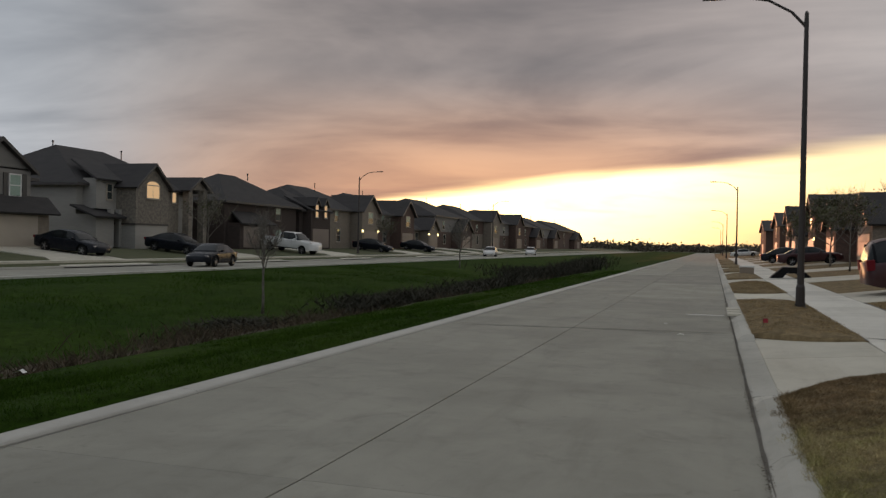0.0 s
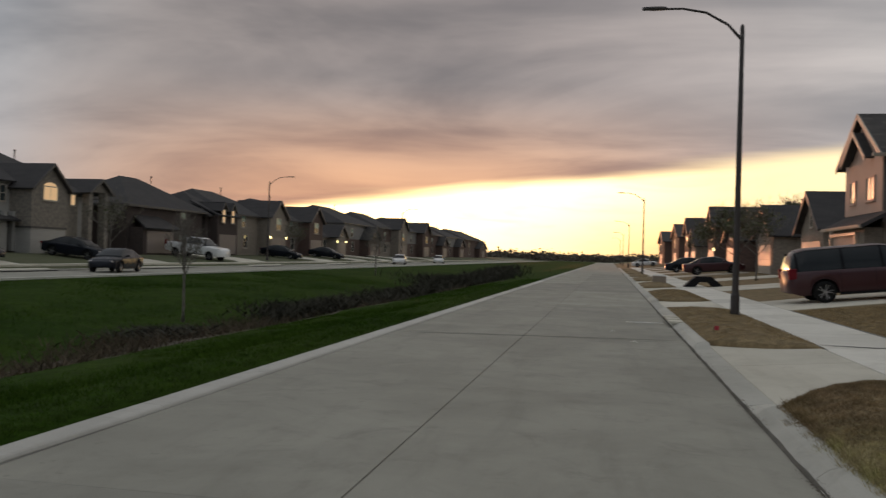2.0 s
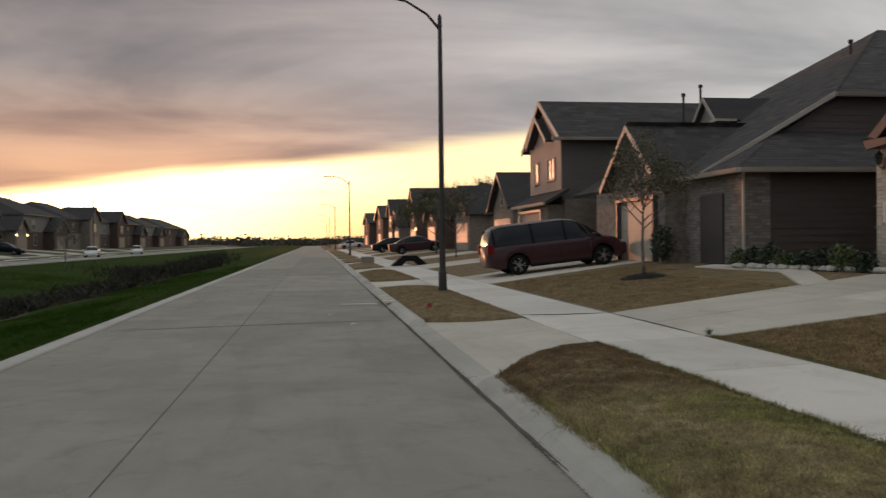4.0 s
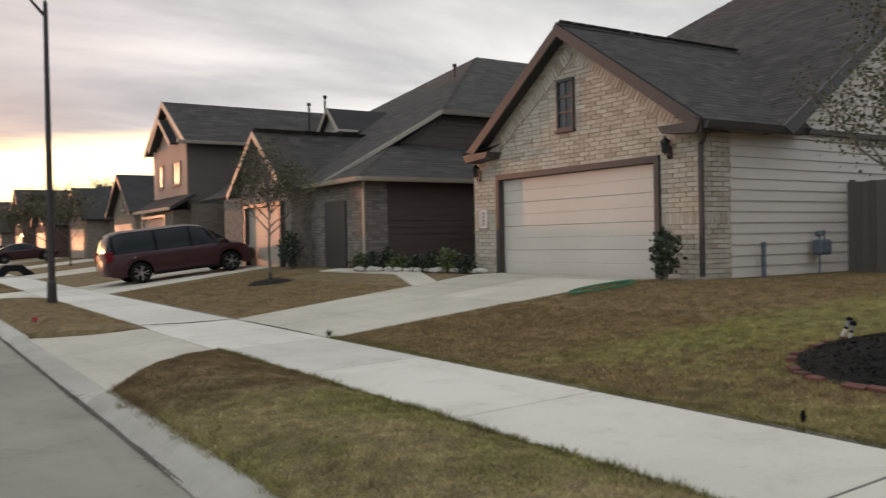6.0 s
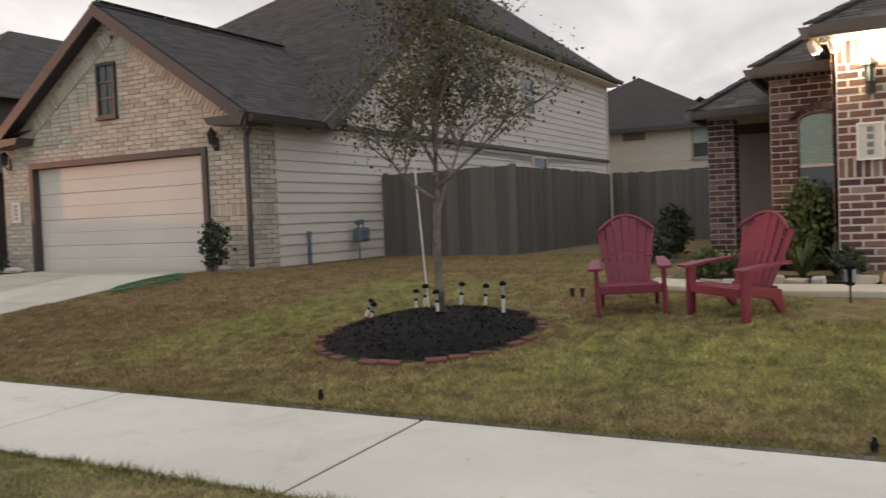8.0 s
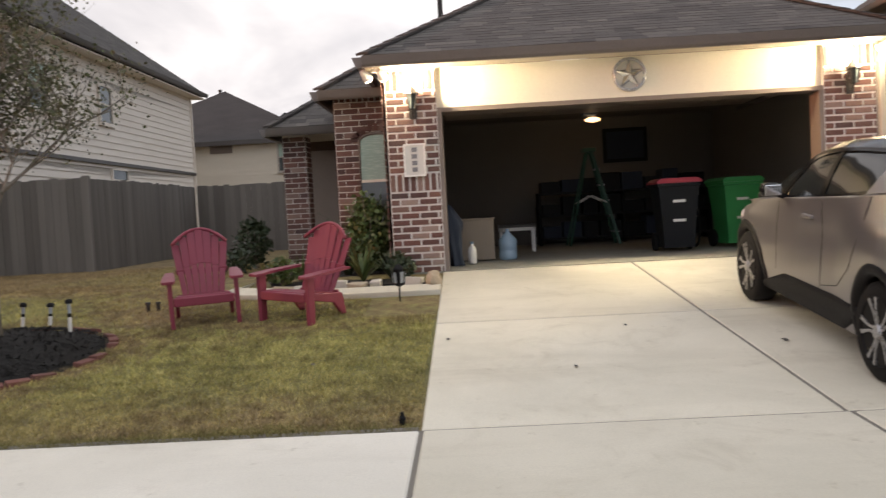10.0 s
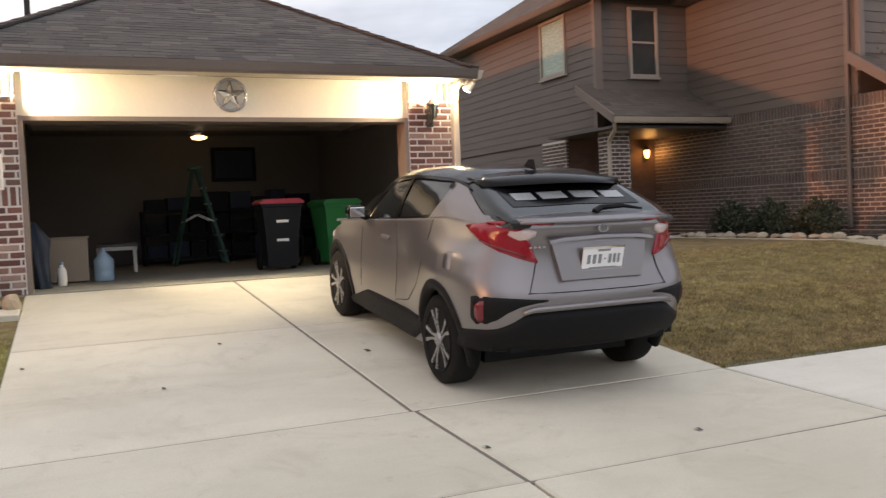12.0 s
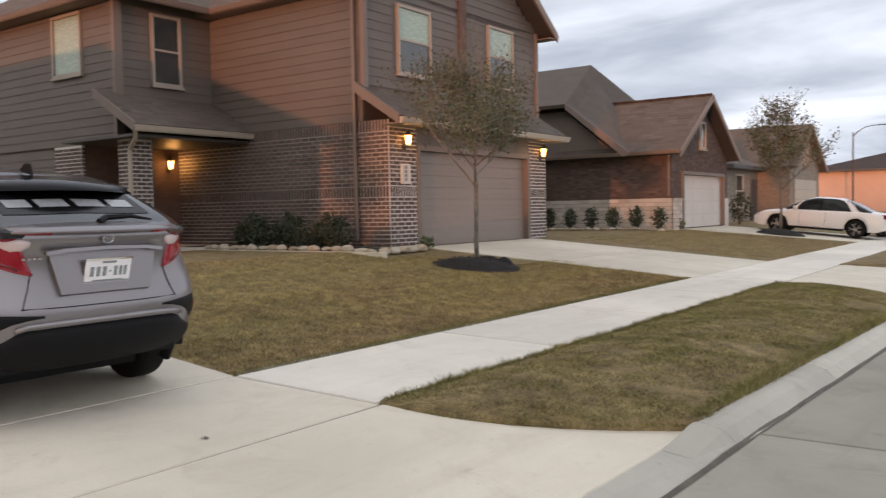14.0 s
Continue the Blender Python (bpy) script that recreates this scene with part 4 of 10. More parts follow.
                    fs += [(i, i + 1, i + 2, i + 3), (i + 4, i + 5, i + 1, i)]
                s += w
        v += expo
    quick("shingles", vs, fs, M[key], parent, kind="stuff")
    return deck_


def wall(parent, x0, x1, y0, y1, z0, z1, material, name="wall"):
    bm = B()
    box(bm, x0, x1, y0, y1, z0, z1)
    return part(name, bm, material, parent)


def window(parent, centre, w, h, eu, en, frame_mat, arched=False, blind=0.0, muntins=(0, 1), lit=False, fw=0.07):
    """A window set proud of a wall: frame of four bars, glazing bars, panes, sill. blind: the share of the height that a blind covers."""
    c, eu, en, ez = Vector(centre), Vector(eu), Vector(en), Vector((0, 0, 1))
    m = Matrix((eu, en, ez)).transposed().to_4x4()
    m.translation = c
    bm = B()
    box(bm, -w / 2, w / 2, -0.06, 0.0, -h / 2, h / 2, m)
    win = part("window", bm, M["dark"], parent)
    bm = B()
    for x0, x1, z0, z1 in ((-w / 2 - fw, -w / 2, -h / 2 - fw, h / 2 + fw), (w / 2, w / 2 + fw, -h / 2 - fw, h / 2 + fw), (-w / 2, w / 2, h / 2, h / 2 + fw), (-w / 2, w / 2, -h / 2 - fw, -h / 2)):
        box(bm, x0, x1, -0.04, 0.055, z0, z1, m)
    for i in range(muntins[0]):
        x = -w / 2 + w * (i + 1) / (muntins[0] + 1)
        box(bm, x - 0.012, x + 0.012, 0.0, 0.03, -h / 2, h / 2, m)
    for i in range(muntins[1]):
        z = -h / 2 + h * (i + 1) / (muntins[1] + 1)
        box(bm, -w / 2, w / 2, 0.0, 0.035, z - 0.025, z + 0.025, m)
    part("frame", bm, frame_mat, win)
    bm = B()
    box(bm, -w / 2 - fw - 0.03, w / 2 + fw + 0.03, -0.02, 0.085, -h / 2 - fw - 0.05, -h / 2 - fw, m)
    part("sill", bm, frame_mat, win)
    rows = muntins[1] + 1
    for i in range(rows):
        z0, z1 = -h / 2 + h * i / rows + 0.003, -h / 2 + h * (i + 1) / rows - 0.003
        bm = B()
        box(bm, -w / 2 + 0.002, w / 2 - 0.002, 0.004, 0.012, z0, z1, m)
        covered = blind > 0 and z0 >= h / 2 - blind * h - 0.01
        part("pane", bm, M["room_glow"] if lit else (M["blind"] if covered else M["glass"]), win)
    return win


def garage_door(parent, x, y0, y1, z0, z1, material, panels=4, cols=4, frame_mat=None):
    """A sectional door: one mesh a section, pressed panels on it, set back in its frame."""
    d = None
    hgt = (z1 - z0) / panels
    for i in range(panels):
        bm = B()
        a, b = z0 + i * hgt + 0.002, z0 + (i + 1) * hgt - 0.003
        box(bm, x, x + 0.05, y0, y1, a, b)
        wid = (y1 - y0) / cols
        for k in range(cols):
            p, q_ = y0 + k * wid + 0.10, y0 + (k + 1) * wid - 0.10
            for (pp, qq, aa, bb, dx) in ((p, q_, a + 0.09, b - 0.09, 0.004), (p + 0.05, q_ - 0.05, a + 0.13, b - 0.13, 0.008)):
                if bb > aa:
                    box(bm, x - dx, x, pp, qq, aa, bb)
        o = part("garage_door" if i == 0 else "door_section", bm, material, parent if i == 0 else d, bevel=0.006)
        d = d or o
    if frame_mat:
        bm = B()
        box(bm, x - 0.16, x + 0.06, y0 - 0.12, y0 - 0.003, z0, z1 + 0.12)
        box(bm, x - 0.16, x + 0.06, y1 + 0.003, y1 + 0.12, z0, z1 + 0.12)
        box(bm, x - 0.16, x + 0.06, y0 - 0.003, y1 + 0.003, z1 + 0.003, z1 + 0.12)
        part("door_frame", bm, frame_mat, parent)
    return d


def ribbed_door(parent, x, y0, y1, z0, z1, material, frame_mat, sections=4, ribs=2):
    """A plain sectional door: flat sections, each with shallow level ribs, set back in its frame."""
    d, hgt = None, (z1 - z0) / sections
    for i in range(sections):
        bm = B()
        a = z0 + i * hgt + 0.003
        for k in range(ribs):
            b0, b1 = a + k * (hgt - 0.006) / ribs, a + (k + 1) * (hgt - 0.006) / ribs
            prism(bm, [(x + 0.05, y0, b0), (x + 0.008, y0, b0), (x, y0, b0 + 0.012), (x, y0, b1 - 0.016), (x + 0.010, y0, b1), (x + 0.05, y0, b1)], (0, y1 - y0, 0))
        o = part("garage_door" if i == 0 else "door_section", bm, material, parent if i == 0 else d)
        d = d or o
    bm = B()
    box(bm, x - 0.16, x + 0.06, y0 - 0.12, y0 - 0.003, z0, z1 + 0.12)
    box(bm, x - 0.16, x + 0.06, y1 + 0.003, y1 + 0.12, z0, z1 + 0.12)
    box(bm, x - 0.16, x + 0.06, y0 - 0.003, y1 + 0.003, z1 + 0.003, z1 + 0.12)
    part("door_frame", bm, frame_mat, parent)
    return d


def sconce(x, y, z, label, lit=None, facing=(-1, 0, 0)):
    """A wall lantern on a bracket: back plate, arm, cage of four bars, glass, cap."""
    t = thing("wall_lantern", x, y, z, label, "wall lamp", group="wall lanterns")
    n = Vector(facing)
    rot = n.to_track_quat("X", "Z").to_matrix().to_4x4()
    m = Matrix.Translation((x, y, z)) @ rot
    bm = B()
    box(bm, 0, 0.02, -0.05, 0.05, -0.12, 0.12, m)
    part("back_plate", bm, M["iron"], t, bevel=0.004)
    bm = B()
    tube(bm, [m @ Vector(p) for p in ((0.0, 0, -0.06), (0.07, 0, -0.09), (0.12, 0, -0.02), (0.12, 0, 0.0))], 0.012, 6)
    part("arm", bm, M["iron"], t)
    bm = B()
    lathe(bm, [(0.02, -0.02), (0.05, 0.0), (0.075, 0.18), (0.06, 0.185)], sides=6, m=m @ Matrix.Translation((0.12, 0, 0)))
    part("glass", bm, lit or M["glass"], t)
    bm = B()
    for k in range(4):
        a = k * math.pi / 2 + 0.78
        beam(bm, m @ Vector((0.12 + 0.055 * math.cos(a), 0.055 * math.sin(a), 0.0)), m @ Vector((0.12 + 0.08 * math.cos(a), 0.08 * math.sin(a), 0.18)), 0.012)
    part("cage", bm, M["iron"], t)
    bm = B()
    lathe(bm, [(0.10, 0.18), (0.09, 0.20), (0.03, 0.26), (0.012, 0.30)], sides=8, m=m @ Matrix.Translation((0.12, 0, 0)))
    part("cap", bm, M["iron"], t)
    return t


def gutter(parent, a, b, out, material, drop=0.13, depth=0.12):
    """An eaves gutter with a board behind it, from a to b, projecting along out."""
    a, b, o = Vector(a), Vector(b), Vector(out)
    bm = B()
    sec = [(0, 0), (depth, 0), (depth - 0.01, -0.03), (depth - 0.035, -drop * 0.75), (depth - 0.06, -drop), (0, -drop)]
    prism(bm, [a + o * p + Vector((0, 0, q_)) for p, q_ in sec], b - a)
    part("gutter", bm, material, parent)


def pipe_vent(parent, x, y, z, h=0.5):
    bm = B()
    lathe(bm, [(0.05, 0), (0.05, h - 0.12), (0.09, h - 0.12), (0.09, h), (0.02, h + 0.03)], (x, y, z), 10)
    part("roof_vent", bm, M["iron"], parent)


def downpipe(parent, pts, material):
    bm = B()
    for p, q_ in zip(pts, pts[1:]):
        beam(bm, p, q_, 0.085, 0.065)
    part("downpipe", bm, material, parent, bevel=0.01)


X = (1, 0, 0)
WEST, NORTH, SOUTH = (-1, 0, 0), (0, 1, 0), (0, -1, 0)

# ---- house with the open garage: red brick, hip roof ----
h0 = thing("house", 14, -1.5, 0.84, "red brick single-storey house with an open double garage", "house", kind="structure")
FL = 0.85
# garage shell
wall(h0, 9.42, 9.72, 0.10, 0.76, FL - 0.3, 3.48, M["mortar"], "garage_pier")
wall(h0, 9.42, 9.72, -5.46, -4.81, FL - 0.3, 3.48, M["mortar"], "garage_pier")
wall(h0, 9.44, 9.70, -4.81, 0.10, 2.96, 3.475, M["creamtrim"], "header")
bm = B()
box(bm, 9.40, 9.72, 0.045, 0.10, FL, 2.96), box(bm, 9.40, 9.72, -4.81, -4.755, FL, 2.96), box(bm, 9.40, 9.72, -4.755, 0.045, 2.90, 2.955)
part("door_frame", bm, M["taupe"], h0)
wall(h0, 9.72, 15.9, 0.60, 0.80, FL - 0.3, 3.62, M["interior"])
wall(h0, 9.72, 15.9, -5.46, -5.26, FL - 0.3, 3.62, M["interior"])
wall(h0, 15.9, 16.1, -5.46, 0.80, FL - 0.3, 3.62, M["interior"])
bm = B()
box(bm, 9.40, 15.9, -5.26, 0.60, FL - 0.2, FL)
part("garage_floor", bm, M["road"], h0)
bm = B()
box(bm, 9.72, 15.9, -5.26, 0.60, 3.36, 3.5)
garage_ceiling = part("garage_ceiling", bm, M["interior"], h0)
# raised sectional door under the ceiling, with its rails
bm = B()
for i in range(4):
    box(bm, 10.2 + i * 0.56, 10.2 + i * 0.56 + 0.54, -4.75, 0.05, 3.10, 3.15)
part("raised_door", bm, M["taupedoor"], h0)
for yy in (-4.79, 0.09):
    bm = B()
    beam(bm, (9.8, yy, 3.06), (12.8, yy, 3.06), 0.04, 0.06)
    part("door_rail", bm, M["chrome"], h0)
B0 = [(0, 0), (0.66, 0), (0.66, 2.71), (0, 2.71)]
SOLD = ((1.06, 1.30), (2.44, 2.71))
pierL = part("pier_facing", (lambda b: (box(b, 9.405, 9.42, 0.10, 0.76, FL - 0.15, 3.47), b)[1])(B()), M["mortar"], h0)
pierR = part("pier_facing", (lambda b: (box(b, 9.405, 9.42, -5.46, -4.81, FL - 0.15, 3.47), b)[1])(B()), M["mortar"], h0)
bricks(pierL, (9.405, 0.76, FL - 0.1), (0, -1, 0), WEST, B0, [], "red", 170, joint=0.024, soldier=SOLD)
bricks(pierR, (9.405, -4.81, FL - 0.1), (0, -1, 0), WEST, B0, [], "red", 120, joint=0.024, soldier=SOLD)
# side returns of the garage
bricks(h0, (9.42, 0.80, FL - 0.1), X, NORTH, [(0, 0), (1.6, 0), (1.6, 2.72), (0, 2.72)], [], "red")
wall(h0, 9.42, 16.0, -5.50, -5.46, FL - 0.3, 3.6, M["mortar_grey"])
bricks(h0, (9.42, -5.50, FL - 0.1), X, SOUTH, [(0, 0), (6.5, 0), (6.5, 2.72), (0, 2.72)], [], "red")
# window wall and porch beside the garage
wall(h0, 11.02, 16.0, 0.80, 1.68, FL - 0.3, 3.62, M["mortar"])
bricks(h0, (11.02, 1.68, FL - 0.1), (0, -1, 0), WEST, [(0, 0), (0.88, 0), (0.88, 2.74), (0, 2.74)], [(0.34, 0.88, 0.55, 1.98)], "red", 110, soldier=((2.50, 2.74),))
bricks(h0, (11.02, 1.68, FL - 0.1), X, NORTH, [(0, 0), (2.0, 0), (2.0, 2.74), (0, 2.74)], [], "red")
# arched sash window: pale blind above, dark glass below
WY, WR = 1.07, 0.245
arc = [(WY + WR * math.cos(math.pi * k / 12), 2.70 + 0.13 * math.sin(math.pi * k / 12)) for k in range(13)]
bm = B()
box(bm, 11.0, 11.03, WY - WR - 0.03, WY + WR + 0.03, 1.36, 2.72)
arch_window = part("window", bm, M["dark"], h0)
for name_, top_, low_, key_ in (("pane", None, 2.15, "blind"), ("pane", 2.11, 1.40, "glass")):
    bm = B()
    if top_ is None:
        prism(bm, [(10.985, WY + WR, low_), (10.985, WY - WR, low_)] + [(10.985, a, b) for a, b in arc[::-1]], (0.012, 0, 0))
    else:
        box(bm, 10.985, 10.997, WY - WR, WY + WR, low_, top_)
    part(name_, bm, M[key_], arch_window)
bm = B()
tube(bm, [(10.985, WY + WR + 0.015, 1.38)] + [(10.985, a + (0.015 if a > WY else -0.015), b) for a, b in arc] + [(10.985, WY - WR - 0.015, 1.38)], 0.022, 6)
part("frame", bm, M["taupe"], arch_window)
bm = B()
box(bm, 10.965, 10.99, WY - WR, WY + WR, 2.11, 2.15)
part("meeting_rail", bm, M["creamtrim"], arch_window)
bm = B()
box(bm, 10.94, 11.02, WY - WR - 0.06, WY + WR + 0.06, 1.31, 1.37)
part("sill", bm, M["tan"], arch_window)
bm = B()
for k in range(11):
    a = math.pi * (k + 0.5) / 11
    c = Vector((11.0, WY + 0.325 * math.cos(a), 2.72 + 0.205 * math.sin(a)))
    box(bm, -0.018, 0.02, -0.034, 0.034, -0.055, 0.055, Matrix.Translation(c) @ pose(0, 0, 0, -math.degrees(a) + 90, 0, 0))
part("arch", bm, M["red_many"], h0)
wall(h0, 13.0, 13.42, 2.50, 2.90, FL - 0.3, 3.1, M["mortar"], "porch_pier")
bricks(h0, (13.0, 2.90, FL - 0.1), (0, -1, 0), WEST, [(0, 0), (0.40, 0), (0.40, 2.3), (0, 2.3)], [], "red")
bricks(h0, (13.0, 2.90, FL - 0.1), X, NORTH, [(0, 0), (0.40, 0), (0.40, 2.3), (0, 2.3)], [], "red")
bricks(h0, (13.0, 2.50, FL - 0.1), X, SOUTH, [(0, 0), (0.40, 0), (0.40, 2.3), (0, 2.3)], [], "red")
wall(h0, 14.6, 24.0, 1.68, 2.95, FL - 0.3, 3.3, M["farbrick"])
wall(h0, 16.1, 24.0, -5.46, 1.68, FL - 0.3, 3.3, M["farbrick"])
bm = B()
box(bm, 14.52, 14.6, 1.85, 2.75, FL, FL + 2.05)
front_door = part("door", bm, M["taupedoor"], h0, "taupe front door in the porch", bevel=0.01)
wall(h0, 12.96, 14.6, 1.68, 2.95, 3.08, 3.14, M["tan"], "porch_soffit")
wall(h0, 12.96, 14.55, 1.70, 2.92, FL - 0.3, FL, M["walk"], "porch_step")
# eaves and roofs
EV = 3.60
RX, RYa, RYb, RZ = 13.6, -1.9, -3.0, 5.75
slope(h0, [(8.98, -5.68, EV), (8.98, 0.98, EV), (RX, RYa, RZ), (RX, RYb, RZ)], key="shingle_near")
slope(h0, [(8.98, 0.98, EV), (20, 0.98, EV), (20, RYa, RZ), (RX, RYa, RZ)], key="shingle_near")
slope(h0, [(20, -5.68, EV), (8.98, -5.68, EV), (RX, RYb, RZ), (20, RYb, RZ)], tabs=False)
slope(h0, [(20, 1.1, EV), (24.5, 1.1, EV), (20, RYb, RZ), (20, RYa, RZ)], tabs=False)
gutter(h0, (8.99, -5.68, EV - 0.02), (8.99, 0.98, EV - 0.02), WEST, M["slatetrim"])
gutter(h0, (8.98, 0.99, EV - 0.02), (11.0, 0.99, EV - 0.02), NORTH, M["slatetrim"])
gutter(h0, (20, -5.69, EV - 0.02), (8.98, -5.69, EV - 0.02), SOUTH, M["tan"])
bm = B()
box(bm, 8.99, 9.42, -5.68, 0.98, 3.475, 3.50)
part("soffit", bm, M["tan"], h0)
# lower hip over the window wall, and over the porch
slope(h0, [(10.68, 0.9, 3.46), (10.68, 1.84, 3.46), (12.0, 0.9, 4.2)], key="shingle_near")
slope(h0, [(10.68, 1.84, 3.46), (14.5, 1.84, 3.46), (14.5, 0.9, 4.2), (12.0, 0.9, 4.2)], key="shingle_near")
gutter(h0, (10.68, 0.85, 3.44), (10.68, 1.84, 3.44), WEST, M["slatetrim"])
gutter(h0, (10.68, 1.85, 3.44), (13.0, 1.85, 3.44), NORTH, M["slatetrim"])
slope(h0, [(12.65, 1.4, 3.18), (12.65, 3.08, 3.18), (15.0, 1.4, 4.5)], key="shingle_near")
slope(h0, [(12.65, 3.08, 3.18), (24, 3.08, 3.18), (24, 1.4, 4.5), (15.0, 1.4, 4.5)], key="shingle_near")
gutter(h0, (12.65, 1.7, 3.16), (12.65, 3.08, 3.16), WEST, M["slatetrim"])
gutter(h0, (12.65, 3.09, 3.16), (24, 3.09, 3.16), NORTH, M["slatetrim"])
for a, b in (((8.98, 0.98, EV), (RX, RYa, RZ)), ((8.98, -5.68, EV), (RX, RYb, RZ)), ((RX, RYa, RZ), (RX, RYb, RZ)), ((10.68, 1.84, 3.46), (12.0, 0.9, 4.2)), ((12.65, 3.08, 3.18), (15.0, 1.4, 4.5))):
    a, b = Vector(a), Vector(b)
    n_caps = max(2, int((b - a).length / 0.30))
    bm = B()
    for k in range(n_caps):
        lo_, hi_ = a.lerp(b, k / n_caps), a.lerp(b, (k + 1.15) / n_caps if k < n_caps - 1 else 1.0)
        beam(bm, lo_ + Vector((0, 0, 0.022)), hi_ + Vector((0, 0, 0.010)), 0.19, 0.03)
    part("hip_cap", bm, M["shingle"], h0, kind="stuff")
pipe_vent(h0, 14.6, 0.1, 5.0, 0.75)
downpipe(h0, [(9.36, -5.54, 3.4), (9.40, -5.54, 3.2), (9.40, -5.54, 2.1)], M["tan"])

# ---- blond brick house with the closed garage ----
h1 = thing("house", 20, 15, 0.84, "blond brick house with cream siding and a closed garage", "house", kind="structure")
Z1 = 0.76
AY, AZ = 13.64, 6.0
wall(h1, 10.32, 10.6, 10.35, 11.23, Z1, 3.75, M["mortar_blond"], "garage_pier")
wall(h1, 10.32, 10.6, 16.25, 17.15, Z1, 3.75, M["mortar_blond"], "garage_pier")
wall(h1, 10.32, 10.6, 11.23, 16.25, 3.01, 3.75, M["mortar_blond"], "header")
bm = B()
prism(bm, [(10.32, 10.35, 3.7), (10.32, 17.15, 3.7), (10.32, AY, 5.82)], (0.28, 0, 0))
part("gable", bm, M["mortar_blond"], h1)
bricks(h1, (10.32, 17.15, Z1), (0, -1, 0), WEST, [(0, 0), (6.8, 0), (6.8, 2.9), (3.51, 5.06), (0, 2.9)], [(0.9, 5.92, -1, 2.37), (3.08, 3.66, 3.05, 4.2)], "blond", 290, 0.30, 0.088, 0.012, 0.018, soldier=((1.02, 1.24),))
bricks(h1, (10.32, 10.35, Z1), X, SOUTH, [(0, 0), (0.82, 0), (0.82, 2.7), (0, 2.7)], [], "blond", 0, 0.30, 0.088, 0.012, 0.018, soldier=((1.02, 1.24),))
ribbed_door(h1, 10.42, 11.36, 16.12, 0.82, 2.98, M["blushdoor"], M["umber"])
window(h1, (10.31, 13.78, 4.39), 0.42, 0.95, (0, -1, 0), WEST, M["umber"], muntins=(1, 2), fw=0.05)
# side wall: low part, then two storeys
wall(h1, 10.60, 31.2, 10.38, 17.1, Z1, 3.55, M["mortar_blond"])
SIDE = [(0, 0), (20.1, 0), (20.1, 2.75), (0, 2.75)]
boards(h1, (11.14, 10.38, 0.84), X, SOUTH, SIDE, [(12.4, 13.6, 2.25, 2.58)], M["cream"], 0.2, 0.036)
bm = B()
prism(bm, [(12.7, 10.34, 3.60), (31.2, 10.34, 3.60), (31.2, 10.34, 6.40), (16.95, 10.34, 6.40)], (0, 8.0, 0))
part("upper_storey", bm, M["cream"], h1)
boards(h1, (12.4, 10.34, 3.62), X, SOUTH, [(0, 0), (18.8, 0), (18.8, 3.0), (4.2, 3.0)], [(10.35, 11.45, 1.05, 2.35), (6.3, 7.5, 1.0, 2.35)], M["cream"], 0.2, 0.036)
bm = B()
box(bm, 12.3, 31.25, 10.26, 10.34, 3.54, 3.64)
part("band_board", bm, M["umber"], h1)
wall(h1, 31.14, 31.24, 10.27, 10.36, 0.84, 6.6, M["cream"], "corner_board")
window(h1, (23.3, 10.31, 5.3), 0.8, 1.05, X, SOUTH, M["cream"])
window(h1, (19.3, 10.31, 5.3), 0.9, 1.1, X, SOUTH, M["cream"], blind=0.5)
window(h1, (24.1, 10.34, 3.26), 1.1, 0.28, X, SOUTH, M["cream"], muntins=(0, 0), fw=0.04)
# garage gable roof, ridge along x
for s, y_e in ((-1, 9.95), (1, 17.0)):
    z_e = AZ - abs(y_e - AY) * (0.655 if s < 0 else 0.70)
    pts = [(9.98, y_e, z_e), (9.98, AY, AZ), (15.6, AY, AZ), (13.0, y_e, z_e)]
    slope(h1, pts if s > 0 else pts[::-1])
    bm = B()
    prism(bm, [(9.94, y_e, z_e - 0.02), (9.94, AY, AZ - 0.02), (9.94, AY, AZ - 0.26), (9.94, y_e - s * 0.05, z_e - 0.24)], (0.045, 0, 0))
    part("rake_board", bm, M["umber"], h1)
    gutter(h1, (9.98, y_e, z_e - 0.03), (12.6, y_e, z_e - 0.03), (0, s, 0), M["umber"])
    # boxed eave return at the corner
    bm = B()
    yy = y_e - s * 0.02
    prism(bm, [(9.90, yy, z_e - 0.03), (9.90, yy - s * 0.95, z_e - 0.03), (9.90, yy - s * 0.85, z_e - 0.16), (9.90, yy - s * 0.10, z_e - 0.22)], (0.42, 0, 0))
    part("eave_return", bm, M["umber"], h1)
    bm = B()
    prism(bm, [(9.86, yy + s * 0.04, z_e - 0.02), (10.32, yy + s * 0.04, z_e - 0.02), (10.32, yy - s * 0.98, z_e + 0.16), (10.32, yy - s * 0.98, z_e - 0.02), (9.86, yy - s * 0.98, z_e - 0.02)][:3], (0, 0, 0.02))
    part("return_cap", bm, M["roofing"], h1)
bm = B()
prism(bm, [(9.96, AY - 0.13, AZ - 0.055), (9.96, AY, AZ + 0.03), (9.96, AY + 0.13, AZ - 0.06), (9.96, AY, AZ - 0.02)], (5.7, 0, 0))
part("ridge_cap", bm, M["shingle"], h1)
# main roof: front slope sweeping down to the garage eave, side eaves above
R1 = (22.26, 14.4, 10.4)
slope(h1, [(12.05, 9.85, 3.58), (16.75, 9.85, 6.72), R1, (16.75, 19.0, 6.72), (12.05, 19.0, 3.58)])
slope(h1, [(16.75, 9.85, 6.72), (31.7, 9.85, 6.72), (26.5, 14.4, 10.4), R1], tabs=True, expo=0.2, tab=0.5)
slope(h1, [(31.7, 19.0, 6.72), (16.75, 19.0, 6.72), R1, (26.5, 14.4, 10.4)], tabs=False)
slope(h1, [(31.7, 9.85, 6.72), (31.7, 19.0, 6.72), (26.5, 14.4, 10.4)], tabs=False)
